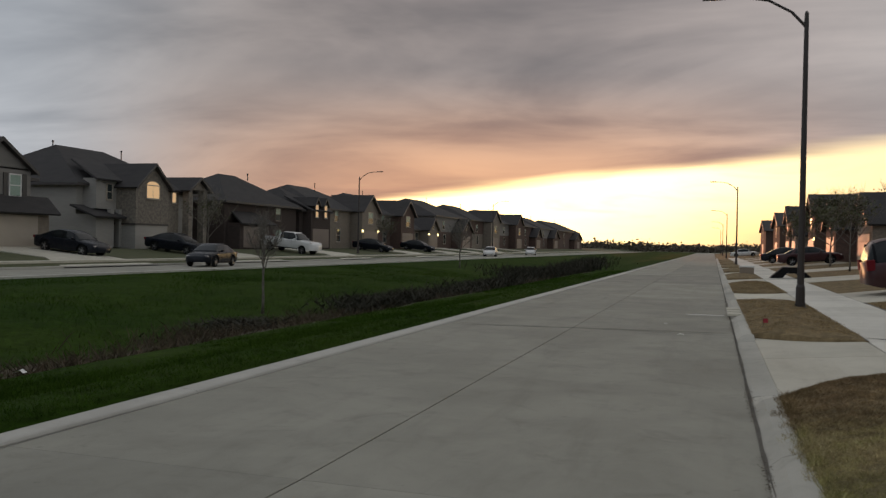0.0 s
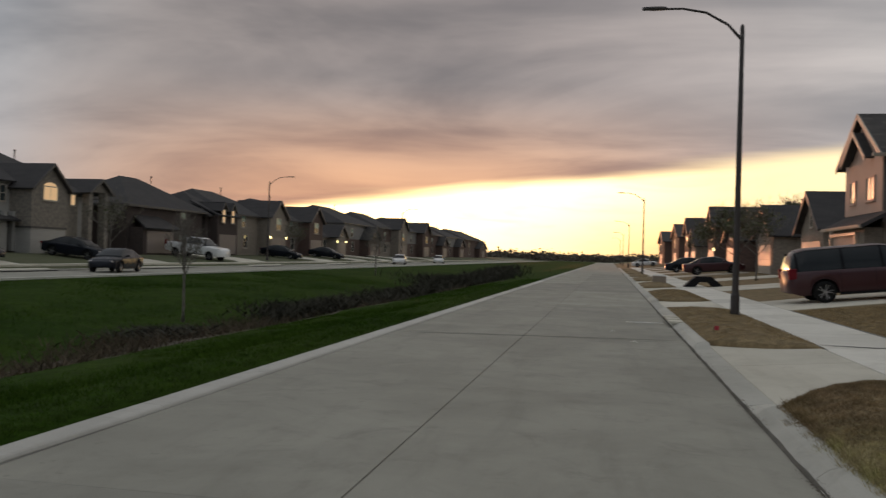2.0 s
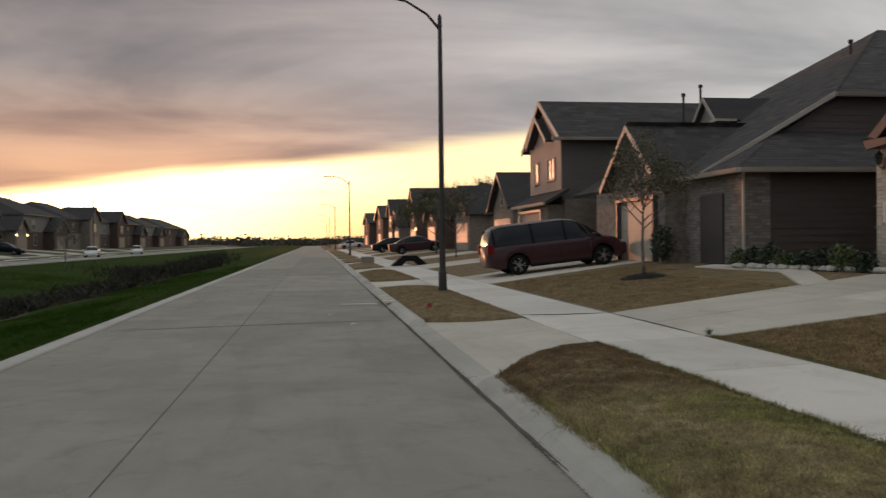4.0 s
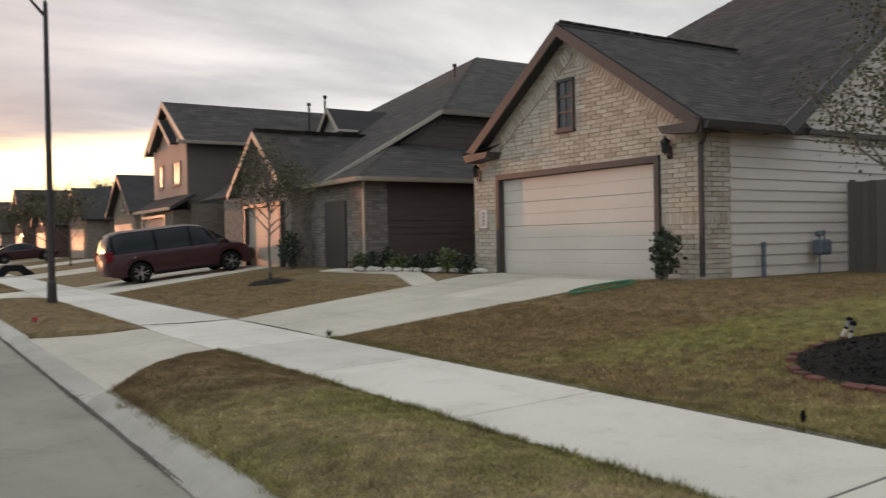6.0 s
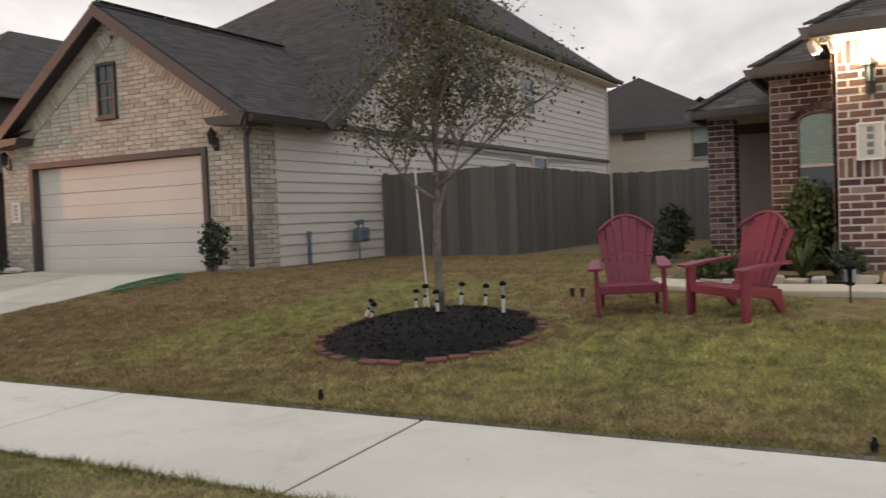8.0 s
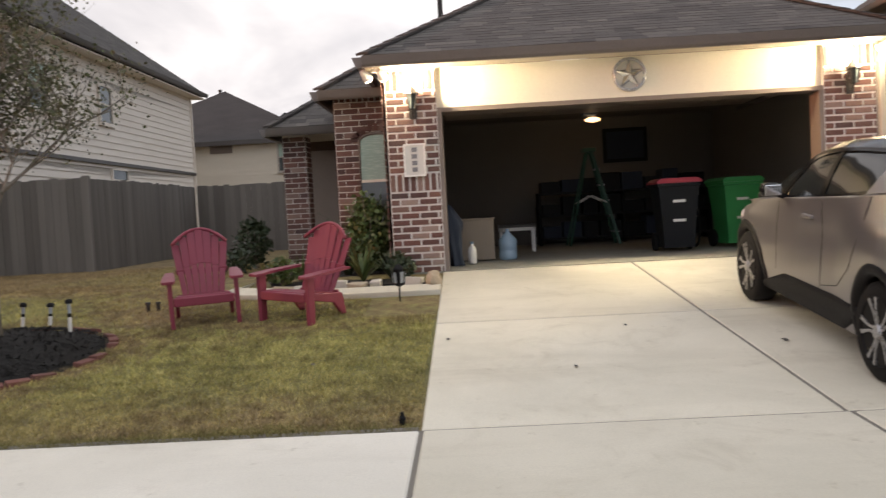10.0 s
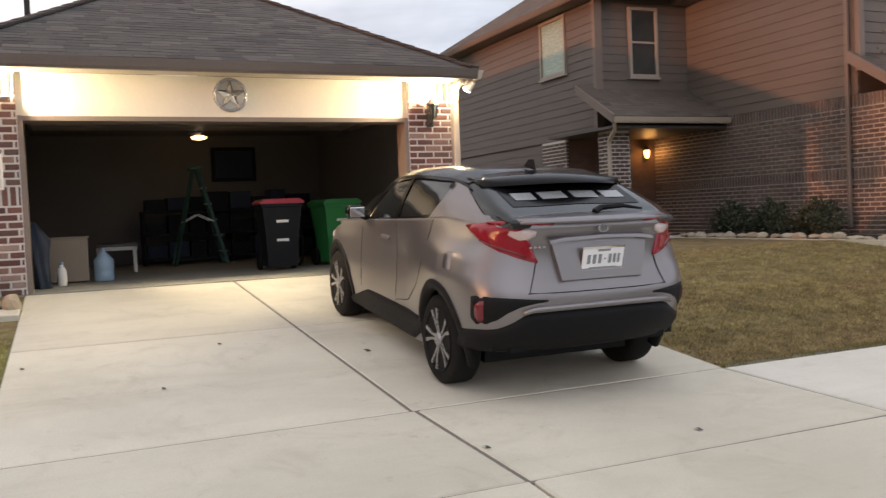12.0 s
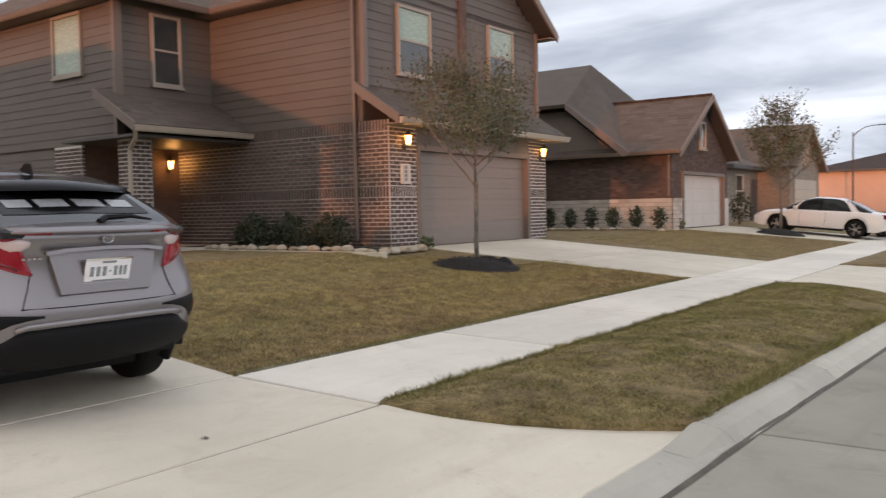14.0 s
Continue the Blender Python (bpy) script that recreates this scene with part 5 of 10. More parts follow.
bm = B()
prism(bm, [(11.98, 9.82, 3.56), (16.70, 9.82, 6.72), (16.70, 9.82, 6.48), (12.25, 9.82, 3.42)], (0, 0.05, 0))
part("rake_board", bm, M["umber"], h1)
bm = B()
prism(bm, [(12.3, 9.87, 3.46), (16.8, 9.87, 6.47), (16.8, 10.34, 6.47), (12.3, 10.34, 3.46)], (0, 0, 0.03))
box(bm, 16.8, 31.6, 9.87, 10.34, 6.50, 6.54)
part("soffit", bm, M["cream"], h1)
gutter(h1, (16.75, 9.84, 6.70), (31.7, 9.84, 6.70), SOUTH, M["umber"])
wall(h1, 12.0, 31.2, 17.1, 18.6, Z1, 3.55, M["darkside"])
downpipe(h1, [(10.15, 10.02, 3.45), (10.28, 10.28, 3.2), (10.28, 10.28, 0.9)], M["umber"])
sconce(10.29, 10.98, 3.12, "dark metal wall lantern on a blond brick pier")
sconce(10.29, 16.88, 3.12, "dark metal wall lantern on a blond brick pier")

# a brick band along both rakes of the gable
for s in (-1, 1):
    run = 3.1
    n_band = int(math.hypot(run, run * 0.66) / 0.098)
    for k in range(n_band):
        f = (k + 0.5) / n_band
        y, z = AY - 0.09 + s * run * f, 5.47 - run * 0.66 * f
        bm = B()
        box(bm, -0.03, 0.012, -0.043, 0.043, -0.13, 0.13, Matrix.Translation((10.31, y, z)) @ pose(0, 0, 0, -s * math.degrees(math.atan(0.66))))
        part("brick", bm, M["blond_one"], h1)

# ---- brown two-storey house, brick below and siding above ----
h2 = thing("house", 17, -17, 0.84, "brown two-storey house with brick base and lap siding", "house", kind="structure")
Z2 = 0.78
wall(h2, 9.42, 17.0, -15.30, -14.37, Z2, 3.55, M["mortar_white"])
wall(h2, 9.42, 9.8, -21.1, -20.2, Z2, 3.5, M["mortar_white"], "garage_pier")
wall(h2, 9.80, 15.1, -21.1, -15.3, Z2, 3.55, M["mortar_grey"])
wall(h2, 9.42, 9.8, -20.2, -15.3, 2.98, 3.5, M["brownside"], "header")
bricks(h2, (9.42, -14.37, Z2), (0, -1, 0), WEST, [(0, 0), (0.93, 0), (0.93, 2.75), (0, 2.75)], [], "brown", 100, joint=0.023, proud=0.005, soldier=((1.06, 1.30),))
bricks(h2, (9.42, -20.2, Z2), (0, -1, 0), WEST, [(0, 0), (0.9, 0), (0.9, 2.7), (0, 2.7)], [], "brown", 0, joint=0.023, proud=0.005, soldier=((1.06, 1.30),))
bricks(h2, (16.38, -14.35, Z2), (-1, 0, 0), NORTH, [(0, 0), (6.96, 0), (6.96, 2.76), (0, 2.76)], [], "brown", 190, joint=0.023, proud=0.005, soldier=((1.06, 1.30), (2.5, 2.76)))
garage_door(h2, 9.55, -20.08, -15.42, 0.84, 2.94, M["taupedoor"], 8, 4, M["taupe"])
# upper storey over the garage
wall(h2, 10.1, 24, -21.8, -14.40, 3.55, 6.85, M["brownside"], "upper_wall")
boards(h2, (15.02, -14.37, 3.56), (-1, 0, 0), NORTH, [(0, 0), (4.92, 0), (4.92, 3.0), (0, 3.0)], [], M["brownside"], 0.2)
boards(h2, (10.1, -14.37, 4.35), (0, -1, 0), WEST, [(0, 0), (7.45, 0), (7.45, 2.2), (3.7, 4.9), (0, 2.2)], [(1.0, 2.5, 0.35, 2.0), (4.75, 6.3, 0.5, 2.15)], M["brownside"], 0.2)
bm = B()
prism(bm, [(10.1, -14.40, 6.5), (10.1, -21.8, 6.5), (10.1, -18.1, 9.2)], (0.2, 0, 0))
part("gable", bm, M["brownside"], h2)
wall(h2, 10.03, 10.13, -14.47, -14.33, 4.0, 6.55, M["taupe"], "corner_board")
wall(h2, 10.03, 10.13, -21.86, -21.74, 4.0, 6.55, M["taupe"], "corner_board")
wall(h2, 10.02, 10.12, -18.25, -17.95, 4.3, 8.9, M["farbrick"], "brick_strip")
window(h2, (10.08, -16.15, 5.48), 1.12, 1.42, (0, -1, 0), WEST, M["greige"], blind=0.5)
window(h2, (10.08, -19.9, 5.62), 1.12, 1.42, (0, -1, 0), WEST, M["greige"], blind=0.5)
# pent roof over the garage front
slope(h2, [(8.95, -21.5, 3.58), (8.95, -14.15, 3.58), (10.1, -14.15, 4.32), (10.1, -21.5, 4.32)], key="shingle_brown")
gutter(h2, (8.96, -21.5, 3.55), (8.96, -14.15, 3.55), WEST, M["tan"])
bm = B()
prism(bm, [(8.95, -14.12, 3.60), (10.15, -14.12, 4.38), (10.15, -14.12, 4.16), (8.95, -14.12, 3.40)], (0, -0.06, 0))
part("rake_board", bm, M["taupe"], h2)
bm = B()
box(bm, 8.98, 9.42, -21.5, -14.18, 3.42, 3.45)
part("soffit", bm, M["taupe"], h2)
downpipe(h2, [(10.28, -14.27, 6.45), (10.28, -14.29, 1.0)], M["taupe"])
# rear wing with the porch
wall(h2, 15.02, 24, -14.4, -11.75, 3.3, 6.55, M["brownside"], "upper_wall")
wall(h2, 16.4, 24, -14.4, -11.77, Z2, 3.3, M["brownside"])
boards(h2, (15.02, -11.73, 4.35), (0, -1, 0), WEST, [(0, 0), (2.65, 0), (2.65, 2.2), (0, 2.2)], [(0.85, 1.75, 0.2, 2.0)], M["brownside"], 0.2)
boards(h2, (24, -11.73, 3.3), (-1, 0, 0), NORTH, [(0, 0), (8.95, 0), (8.95, 3.25), (0, 3.25)], [(6.5, 7.75, 1.6, 3.05)], M["brownside"], 0.2)
boards(h2, (24, -11.76, 0.85), (-1, 0, 0), NORTH, [(0, 0), (7.55, 0), (7.55, 2.42), (0, 2.42)], [], M["brownside"], 0.2)
wall(h2, 14.93, 15.05, -11.86, -11.66, 3.3, 6.5, M["taupe"], "corner_board")
window(h2, (15.0, -13.05, 5.45), 0.68, 1.5, (0, -1, 0), WEST, M["greige"])
window(h2, (16.87, -11.72, 5.63), 1.08, 1.3, (-1, 0, 0), NORTH, M["greige"], blind=1.0, muntins=(0, 0))
slope(h2, [(13.6, -14.37, 3.55), (13.6, -11.15, 3.55), (15.02, -11.15, 4.36), (15.02, -14.37, 4.36)], key="shingle_brown")
gutter(h2, (13.6, -14.34, 3.52), (13.6, -11.15, 3.52), WEST, M["tan"])
bm = B()
prism(bm, [(13.55, -11.12, 3.58), (15.0, -11.12, 4.40), (15.0, -11.12, 4.2), (13.55, -11.12, 3.38)], (0, -0.05, 0))
part("rake_board", bm, M["taupe"], h2)
for x, w_, y in ((14.2, 0.45, -11.48), (16.4, 1.15, -11.70)):
    wall(h2, x, x + w_, y - 0.53, y, Z2, 3.29, M["mortar_white"], "porch_pier")
    bricks(h2, (x, y, Z2), (0, -1, 0), WEST, [(0, 0), (0.53, 0), (0.53, 2.5), (0, 2.5)], [], "brown", joint=0.023, proud=0.005)
    bricks(h2, (x + w_, y, Z2), (-1, 0, 0), NORTH, [(0, 0), (w_, 0), (w_, 2.5), (0, 2.5)], [], "brown", joint=0.023, proud=0.005)
bm = B()
box(bm, 13.7, 16.4, -14.35, -11.2, 3.29, 3.35)
part("porch_soffit", bm, M["umber"], h2)
wall(h2, 13.9, 16.4, -14.35, -11.4, Z2 - 0.2, Z2 + 0.1, M["walk"], "porch_step")
bm = B()
box(bm, 16.32, 16.4, -13.6, -12.7, Z2 + 0.1, Z2 + 2.15)
part("door", bm, M["umber"], h2, "dark front door in the porch", bevel=0.01)
wall(h2, 16.38, 16.42, -14.4, -11.77, Z2, 3.3, M["farbrick"])
downpipe(h2, [(13.6, -11.2, 3.45), (13.75, -11.3, 3.25), (14.14, -11.42, 3.05), (14.14, -11.42, 0.9)], M["tan"])
# upper roofs
slope(h2, [(9.6, -14.0, 6.55), (24.5, -14.0, 6.55), (24.5, -18.1, 9.45), (9.6, -18.1, 9.45)], key="shingle_brown", expo=0.2, tab=0.5)
slope(h2, [(24.5, -22.2, 6.55), (9.6, -22.2, 6.55), (9.6, -18.1, 9.45), (24.5, -18.1, 9.45)], key="shingle_brown", expo=0.2, tab=0.5)
for s, y_e in ((1, -14.0), (-1, -22.2)):
    bm = B()
    prism(bm, [(9.56, y_e, 6.55), (9.56, -18.1, 9.45), (9.56, -18.1, 9.2), (9.56, y_e, 6.32)], (0.05, 0, 0))
    part("rake_board", bm, M["taupe"], h2)
    gutter(h2, (9.6, y_e, 6.52), (15.0 if s > 0 else 24, y_e, 6.52), (0, s, 0), M["taupe"])
    bm = B()
    box(bm, 9.6, 15.0, min(y_e, y_e - s * 0.4), max(y_e, y_e - s * 0.4), 6.38, 6.41)
    part("soffit", bm, M["taupe"], h2)
slope(h2, [(14.55, -11.3, 6.55), (24.4, -11.3, 6.55), (21.0, -14.4, 8.6), (18.0, -14.4, 8.6)], key="shingle_brown", expo=0.2, tab=0.5)
slope(h2, [(14.55, -15.5, 6.55), (14.55, -11.3, 6.55), (18.0, -14.4, 8.6), (18.0, -15.5, 8.6)], key="shingle_brown", expo=0.2, tab=0.5)
gutter(h2, (14.56, -14.2, 6.52), (14.56, -11.3, 6.52), WEST, M["taupe"])
gutter(h2, (14.5, -11.29, 6.52), (24.4, -11.29, 6.52), NORTH, M["taupe"])
bm = B()
box(bm, 14.6, 24.3, -11.73, -11.32, 6.40, 6.43)
part("soffit", bm, M["taupe"], h2)
s1 = sconce(9.40, -14.85, 3.05, "lit orange wall lantern on a brown brick pier", M["porch_glow"])
s2 = sconce(9.40, -20.75, 3.05, "lit orange wall lantern on a brown brick pier", M["porch_glow"])
s3 = sconce(16.37, -14.02, 2.82, "lit orange wall lantern under a porch", M["porch_glow"])


# ---- plainer houses farther off ----
def far_house(front, y0, y1, z0, facing, storeys, wall_mat, lower_mat, roof_mat, label, gable=True, lamps=0, lit=False, depth=16.0, bay0=0.02, door_mat="tan", tower=0.55, eave_h=None):
    """A house whose front stands at x = front; facing -1 looks towards -x, +1 towards +x. A main block with a hip roof, a projecting
    garage bay with a gable, windows, a door, gutters and vents."""
    s = facing
    yc = (y0 + y1) / 2
    h = thing("house", front - s * depth / 2, yc, z0, label, "house", group="houses along the street", kind="structure")
    eave = z0 + (eave_h or (5.3 if storeys == 2 else 2.75))
    back = front - s * depth
    set_back = front - s * 1.6
    x0, x1 = sorted((set_back, back))
    wall(h, x0, x1, y0, y1, z0 - 0.6, z0 + 2.7 if storeys == 2 else eave, lower_mat)
    if storeys == 2:
        wall(h, x0 + 0.01, x1 - 0.01, y0 + 0.01, y1 - 0.01, z0 + 2.7, eave, wall_mat, "upper_wall")
        for yy in (y0, y1):
            wall(h, x0, x1, yy - 0.02, yy + 0.02, z0 + 2.68, z0 + 2.82, M["umber"], "band_board")
    # hip roof
    o = 0.45
    X0, X1, Y0, Y1 = x0 - o, x1 + o, y0 - o, y1 + o
    half = (Y1 - Y0) / 2
    if Y1 - Y0 > 11.5:          # ridge along the street
        xm = (X0 + X1) / 2
        rz = eave + min((X1 - X0) / 2 * 0.45, 3.0)
        a_, b_ = Y0 + 5.0, Y1 - 5.0
        slope(h, [(X0, Y0, eave), (X1, Y0, eave), (xm, a_, rz)], roof_mat, False)
        slope(h, [(X1, Y1, eave), (X0, Y1, eave), (xm, b_, rz)], roof_mat, False)
        slope(h, [(X0, Y1, eave), (X0, Y0, eave), (xm, a_, rz), (xm, b_, rz)], roof_mat, False)
        slope(h, [(X1, Y0, eave), (X1, Y1, eave), (xm, b_, rz), (xm, a_, rz)], roof_mat, False)
        ra = xm
    else:
        rz = eave + min(half * 0.62, 2.9)
        ins = (rz - eave) / 0.6
        ra, rb = X0 + ins, X1 - ins
        slope(h, [(X0, Y0, eave), (X1, Y0, eave), (rb, yc, rz), (ra, yc, rz)], roof_mat, False)
        slope(h, [(X1, Y1, eave), (X0, Y1, eave), (ra, yc, rz), (rb, yc, rz)], roof_mat, False)
        slope(h, [(X0, Y1, eave), (X0, Y0, eave), (ra, yc, rz)], roof_mat, False)
        slope(h, [(X1, Y0, eave), (X1, Y1, eave), (rb, yc, rz)], roof_mat, False)
    bm = B()
    box(bm, X0, X1, Y0, Y0 + 0.04, eave - 0.2, eave + 0.0), box(bm, X0, X1, Y1 - 0.04, Y1, eave - 0.2, eave)
    box(bm, X0, X0 + 0.04, Y0 + 0.04, Y1 - 0.04, eave - 0.2, eave), box(bm, X1 - 0.04, X1, Y0 + 0.04, Y1 - 0.04, eave - 0.2, eave)
    part("fascia", bm, M["umber"] if wall_mat is not M["cream"] else M["tan"], h)
    pipe_vent(h, ra + 2, yc + 0.8, rz - 0.7, 1.1)
    # garage bay
    g0 = y0 + (y1 - y0) * bay0
    g1 = g0 + (y1 - y0) * tower
    gx0, gx1 = sorted((front, set_back - s * 0.5))
    top = z0 + ((eave - z0) if gable == "tall" else 2.85)
    wall(h, gx0, gx1, g0, g1, z0 - 0.6, top, lower_mat, "garage_bay")
    gm, gz = (g0 + g1) / 2, top + min((g1 - g0) / 2 * 0.72 + 0.25, 2.3)
    fx = front + s * 0.4
    bx = front - s * 5.5
    for a, b in ((g0 - 0.4, gm), (g1 + 0.4, gm)):
        slope(h, [(fx, a, top - 0.1), (bx, a, top - 0.1), (bx, b, gz), (fx, b, gz)], roof_mat, False)
        bm = B()
        prism(bm, [(fx, a, top - 0.12), (fx, gm, gz - 0.02), (fx, gm, gz - 0.28), (fx, a, top - 0.34)], (s * 0.04, 0, 0))
        part("rake_board", bm, M["taupe"], h)
    bm = B()
    prism(bm, [(front, g0, top - 0.01), (front, g1, top - 0.01), (front, gm, gz - 0.3)], (-s * 0.25, 0, 0))
    part("gable", bm, lower_mat, h)
    dw = min(4.9, g1 - g0 - 1.0)
    bm = B()
    for i in range(4):
        xx = sorted((front + s * 0.012, front + s * 0.05))
        box(bm, xx[0], xx[1], gm - dw / 2, gm + dw / 2, z0 + i * 0.53, z0 + i * 0.53 + 0.515)
    part("garage_door", bm, M[door_mat], h)
    eu = (0, s, 0)
    en = (s, 0, 0)
    if gable == "tall":
        window(h, (front + s * 0.01, gm, z0 + 3.75), 1.5, 1.4, eu, en, M["tan"], muntins=(1, 1), lit=lit, blind=0.6)
    else:
        window(h, (front + s * 0.01, gm, top + 0.55), 0.5, 0.8, eu, en, M["tan"], muntins=(0, 1))
    # door and windows beside the bay
    if g1 > y1 - 2.0:
        g1 = y0 - 0.2
        y1 = g0
    bm = B()
    xx = sorted((set_back, set_back + s * 0.06))
    box(bm, xx[0], xx[1], g1 + 0.4, g1 + 1.4, z0, z0 + 2.1)
    part("door", bm, M["umber"], h)
    if y1 - g1 > 3.2:
        window(h, (set_back + s * 0.01, (g1 + 1.6 + y1) / 2, z0 + 1.5), 1.1, 1.5, eu, en, M["tan"], blind=0.4)
    if storeys == 2:
        if y1 - g1 > 2.2:
            window(h, (set_back + s * 0.01, (g1 + y1) / 2 + 0.2, z0 + 3.8), 1.0, 1.3, eu, en, M["tan"], blind=0.5)
        for xx in (front - s * 6, front - s * 11):
            window(h, (xx, y0 - 0.005, z0 + 3.8), 0.9, 1.2, X, SOUTH, M["tan"])
    for i in range(lamps):
        t = thing("porch_lamp", front + s * 0.06, gm + (dw / 2 + 0.45) * (-1 if i == 0 else 1), z0 + 2.1, "small lit porch lamp on a far garage", "wall lamp", group="far porch lamps")
        bm = B()
        lathe(bm, [(0.05, -0.14), (0.10, -0.1), (0.12, 0.1), (0.04, 0.16)], tuple(t.matrix_basis.translation), 8)
        part("glass", bm, M["far_glow"], t)
    return h


# ---- dark brick and stone house next along, with the side-sweeping roof ----
h3 = thing("house", 17, 28, 0.84, "dark brick house with stone garage gable and dark siding", "house", kind="structure")
wall(h3, 10.12, 10.9, 22.5, 27.0, 0.6, 3.5, M["mortar_dark"])
wall(h3, 10.9, 26, 22.53, 36.5, 0.6, 3.5, M["darkside"])
boards(h3, (10.9, 22.53, 0.84), X, SOUTH, [(0, 0), (14, 0), (14, 2.6), (0, 2.6)], [], M["darkside"], 0.2)
bricks(h3, (10.12, 27.0, 0.76), (0, -1, 0), WEST, [(0, 0), (4.5, 0), (4.5, 2.65), (0, 2.65)], [(1.85, 3.4, -1, 2.15)], "grey", 0, 0.26, 0.09)
bricks(h3, (10.12, 22.5, 0.76), X, SOUTH, [(0, 0), (0.78, 0), (0.78, 2.65), (0, 2.65)], [], "grey", 0, 0.26, 0.09)
bm = B()
box(bm, 10.06, 10.14, 23.65, 25.1, 0.84, 2.88)
part("door", bm, M["umber"], h3, "dark panelled side door", bevel=0.01)
bm = B()
prism(bm, [(11.9, 24.75, 4.4), (30, 24.75, 4.4), (30, 24.75, 5.9), (14.4, 24.75, 5.9)], (0, 8.0, 0))
part("upper_storey", bm, M["darkside"], h3)
boards(h3, (12.6, 24.75, 4.75), X, SOUTH, [(0.2, 0), (17, 0), (17, 1.15), (1.9, 1.15)], [], M["darkside"], 0.2)
A3 = (21.3, 32.4, 10.03)
slope(h3, [(9.75, 24.4, 3.52), (14.15, 24.4, 6.0), A3, (13.0, 37.0, 5.352), (9.75, 37.0, 3.52)], expo=0.2, tab=0.5)
slope(h3, [(14.15, 24.4, 6.0), (31, 24.4, 6.0), (25, 32.4, 10.03), A3], expo=0.2, tab=0.5)
slope(h3, [(31, 37, 5.35), (13.0, 37, 5.35), A3, (25, 32.4, 10.03)], tabs=False)
slope(h3, [(31, 24.4, 6.0), (31, 37, 5.35), (25, 32.4, 10.03)], tabs=False)
slope(h3, [(9.75, 22.05, 3.5), (26, 22.05, 3.5), (26, 24.75, 4.85), (12.45, 24.75, 4.85)], expo=0.2, tab=0.5)
slope(h3, [(9.75, 24.5, 3.5), (9.75, 22.05, 3.5), (12.2, 24.5, 4.725)], expo=0.2, tab=0.5)
gutter(h3, (9.75, 22.06, 3.5), (26, 22.06, 3.5), SOUTH, M["tan"])
gutter(h3, (9.76, 22.06, 3.5), (9.76, 27.0, 3.5), WEST, M["tan"])
gutter(h3, (14.15, 24.39, 6.0), (31, 24.39, 6.0), SOUTH, M["greige"])
bm = B()
prism(bm, [(9.75, 24.38, 3.56), (14.15, 24.38, 6.04), (14.15, 24.38, 5.89), (9.85, 24.38, 3.46)], (0, 0.05, 0))
part("rake_board", bm, M["tan"], h3)
# stone garage gable
G0, G1, GA, GZ = 26.0, 31.4, 28.68, 5.51
wall(h3, 9.42, 10.12, 26.25, 31.15, 0.6, 3.45, M["stonewall"], "garage_bay")
wall(h3, 9.8, 10.4, 31.15, 34.0, 0.6, 3.4, M["stonewall"], "entry_wall")
bm = B()
prism(bm, [(9.42, 26.3, 3.4), (9.42, 31.1, 3.4), (9.42, GA, GZ - 0.17)], (0.3, 0, 0))
part("gable", bm, M["stonewall"], h3)
garage_door(h3, 9.40, 26.9, 30.1, 0.84, 2.9, M["tan"], 4, 4, M["umber"])
for y_e in (G0, G1):
    slope(h3, [(9.05, y_e, 3.45), (13.0, y_e, 3.45), (15.0, GA, GZ), (9.05, GA, GZ)], expo=0.2, tab=0.5)
    bm = B()
    prism(bm, [(9.02, y_e, 3.46), (9.02, GA, GZ + 0.02), (9.02, GA, GZ - 0.20), (9.02, y_e, 3.25)], (0.04, 0, 0))
    part("rake_board", bm, M["tan"], h3)
# small dormer gable
bm = B()
prism(bm, [(13.2, 30.25, 5.3), (13.2, 31.75, 5.3), (13.2, 31.75, 6.05), (13.2, 31.0, 6.78), (13.2, 30.25, 6.05)], (0.2, 0, 0))
part("dormer_gable", bm, M["farside"], h3)
for y_e in (30.0, 32.0):
    slope(h3, [(13.0, y_e, 5.95), (17.5, y_e, 5.95), (17.5, 31.0, 6.93), (13.0, 31.0, 6.93)], tabs=False)
    bm = B()
    prism(bm, [(12.97, y_e, 5.97), (12.97, 31.0, 6.95), (12.97, 31.0, 6.77), (12.97, y_e, 5.79)], (0.04, 0, 0))
    part("rake_board", bm, M["tan"], h3)
bm = B()
box(bm, 12.9, 13.7, 29.7, 30.25, 5.86, 5.95)
part("eave_return", bm, M["tan"], h3)
downpipe(h3, [(9.95, 22.2, 3.4), (10.06, 22.42, 3.2), (10.06, 22.42, 0.9)], M["tan"])
pipe_vent(h3, 14.5, 36.0, 5.9, 2.05)
pipe_vent(h3, 15.3, 36.0, 6.0, 2.35)
pipe_vent(h3, 18.6, 30.2, 8.3, 0.75)

# ---- tall gabled house beyond it ----
h4 = thing("house", 16, 42, 0.84, "two-storey house, sunset light tinted into its front, brick base", "house", kind="structure")
wall(h4, 9.65, 22, 38.4, 44.0, 3.4, 6.42, M["brownside"], "upper_wall")
bm = B()
# Salmon on gable, front wall, door and window frames paints in orange sunlight.
prism(bm, [(9.65, 38.4, 6.37), (9.65, 44.0, 6.37), (9.65, 41.3, 8.1)], (0.3, 0, 0))
part("gable", bm, M["salmon"], h4)
wall(h4, 9.60, 9.66, 38.4, 44.0, 3.9, 6.42, M["salmon"], "front_wall")
wall(h4, 9.62, 22, 37.9, 47.0, 0.6, 3.45, M["fartan"])
slope(h4, [(9.35, 37.8, 6.25), (22, 37.8, 6.25), (22, 41.3, 8.4), (9.35, 41.3, 8.4)], expo=0.22, tab=0.6)
slope(h4, [(22, 44.8, 6.25), (9.35, 44.8, 6.25), (9.35, 41.3, 8.4), (22, 41.3, 8.4)], tabs=False)
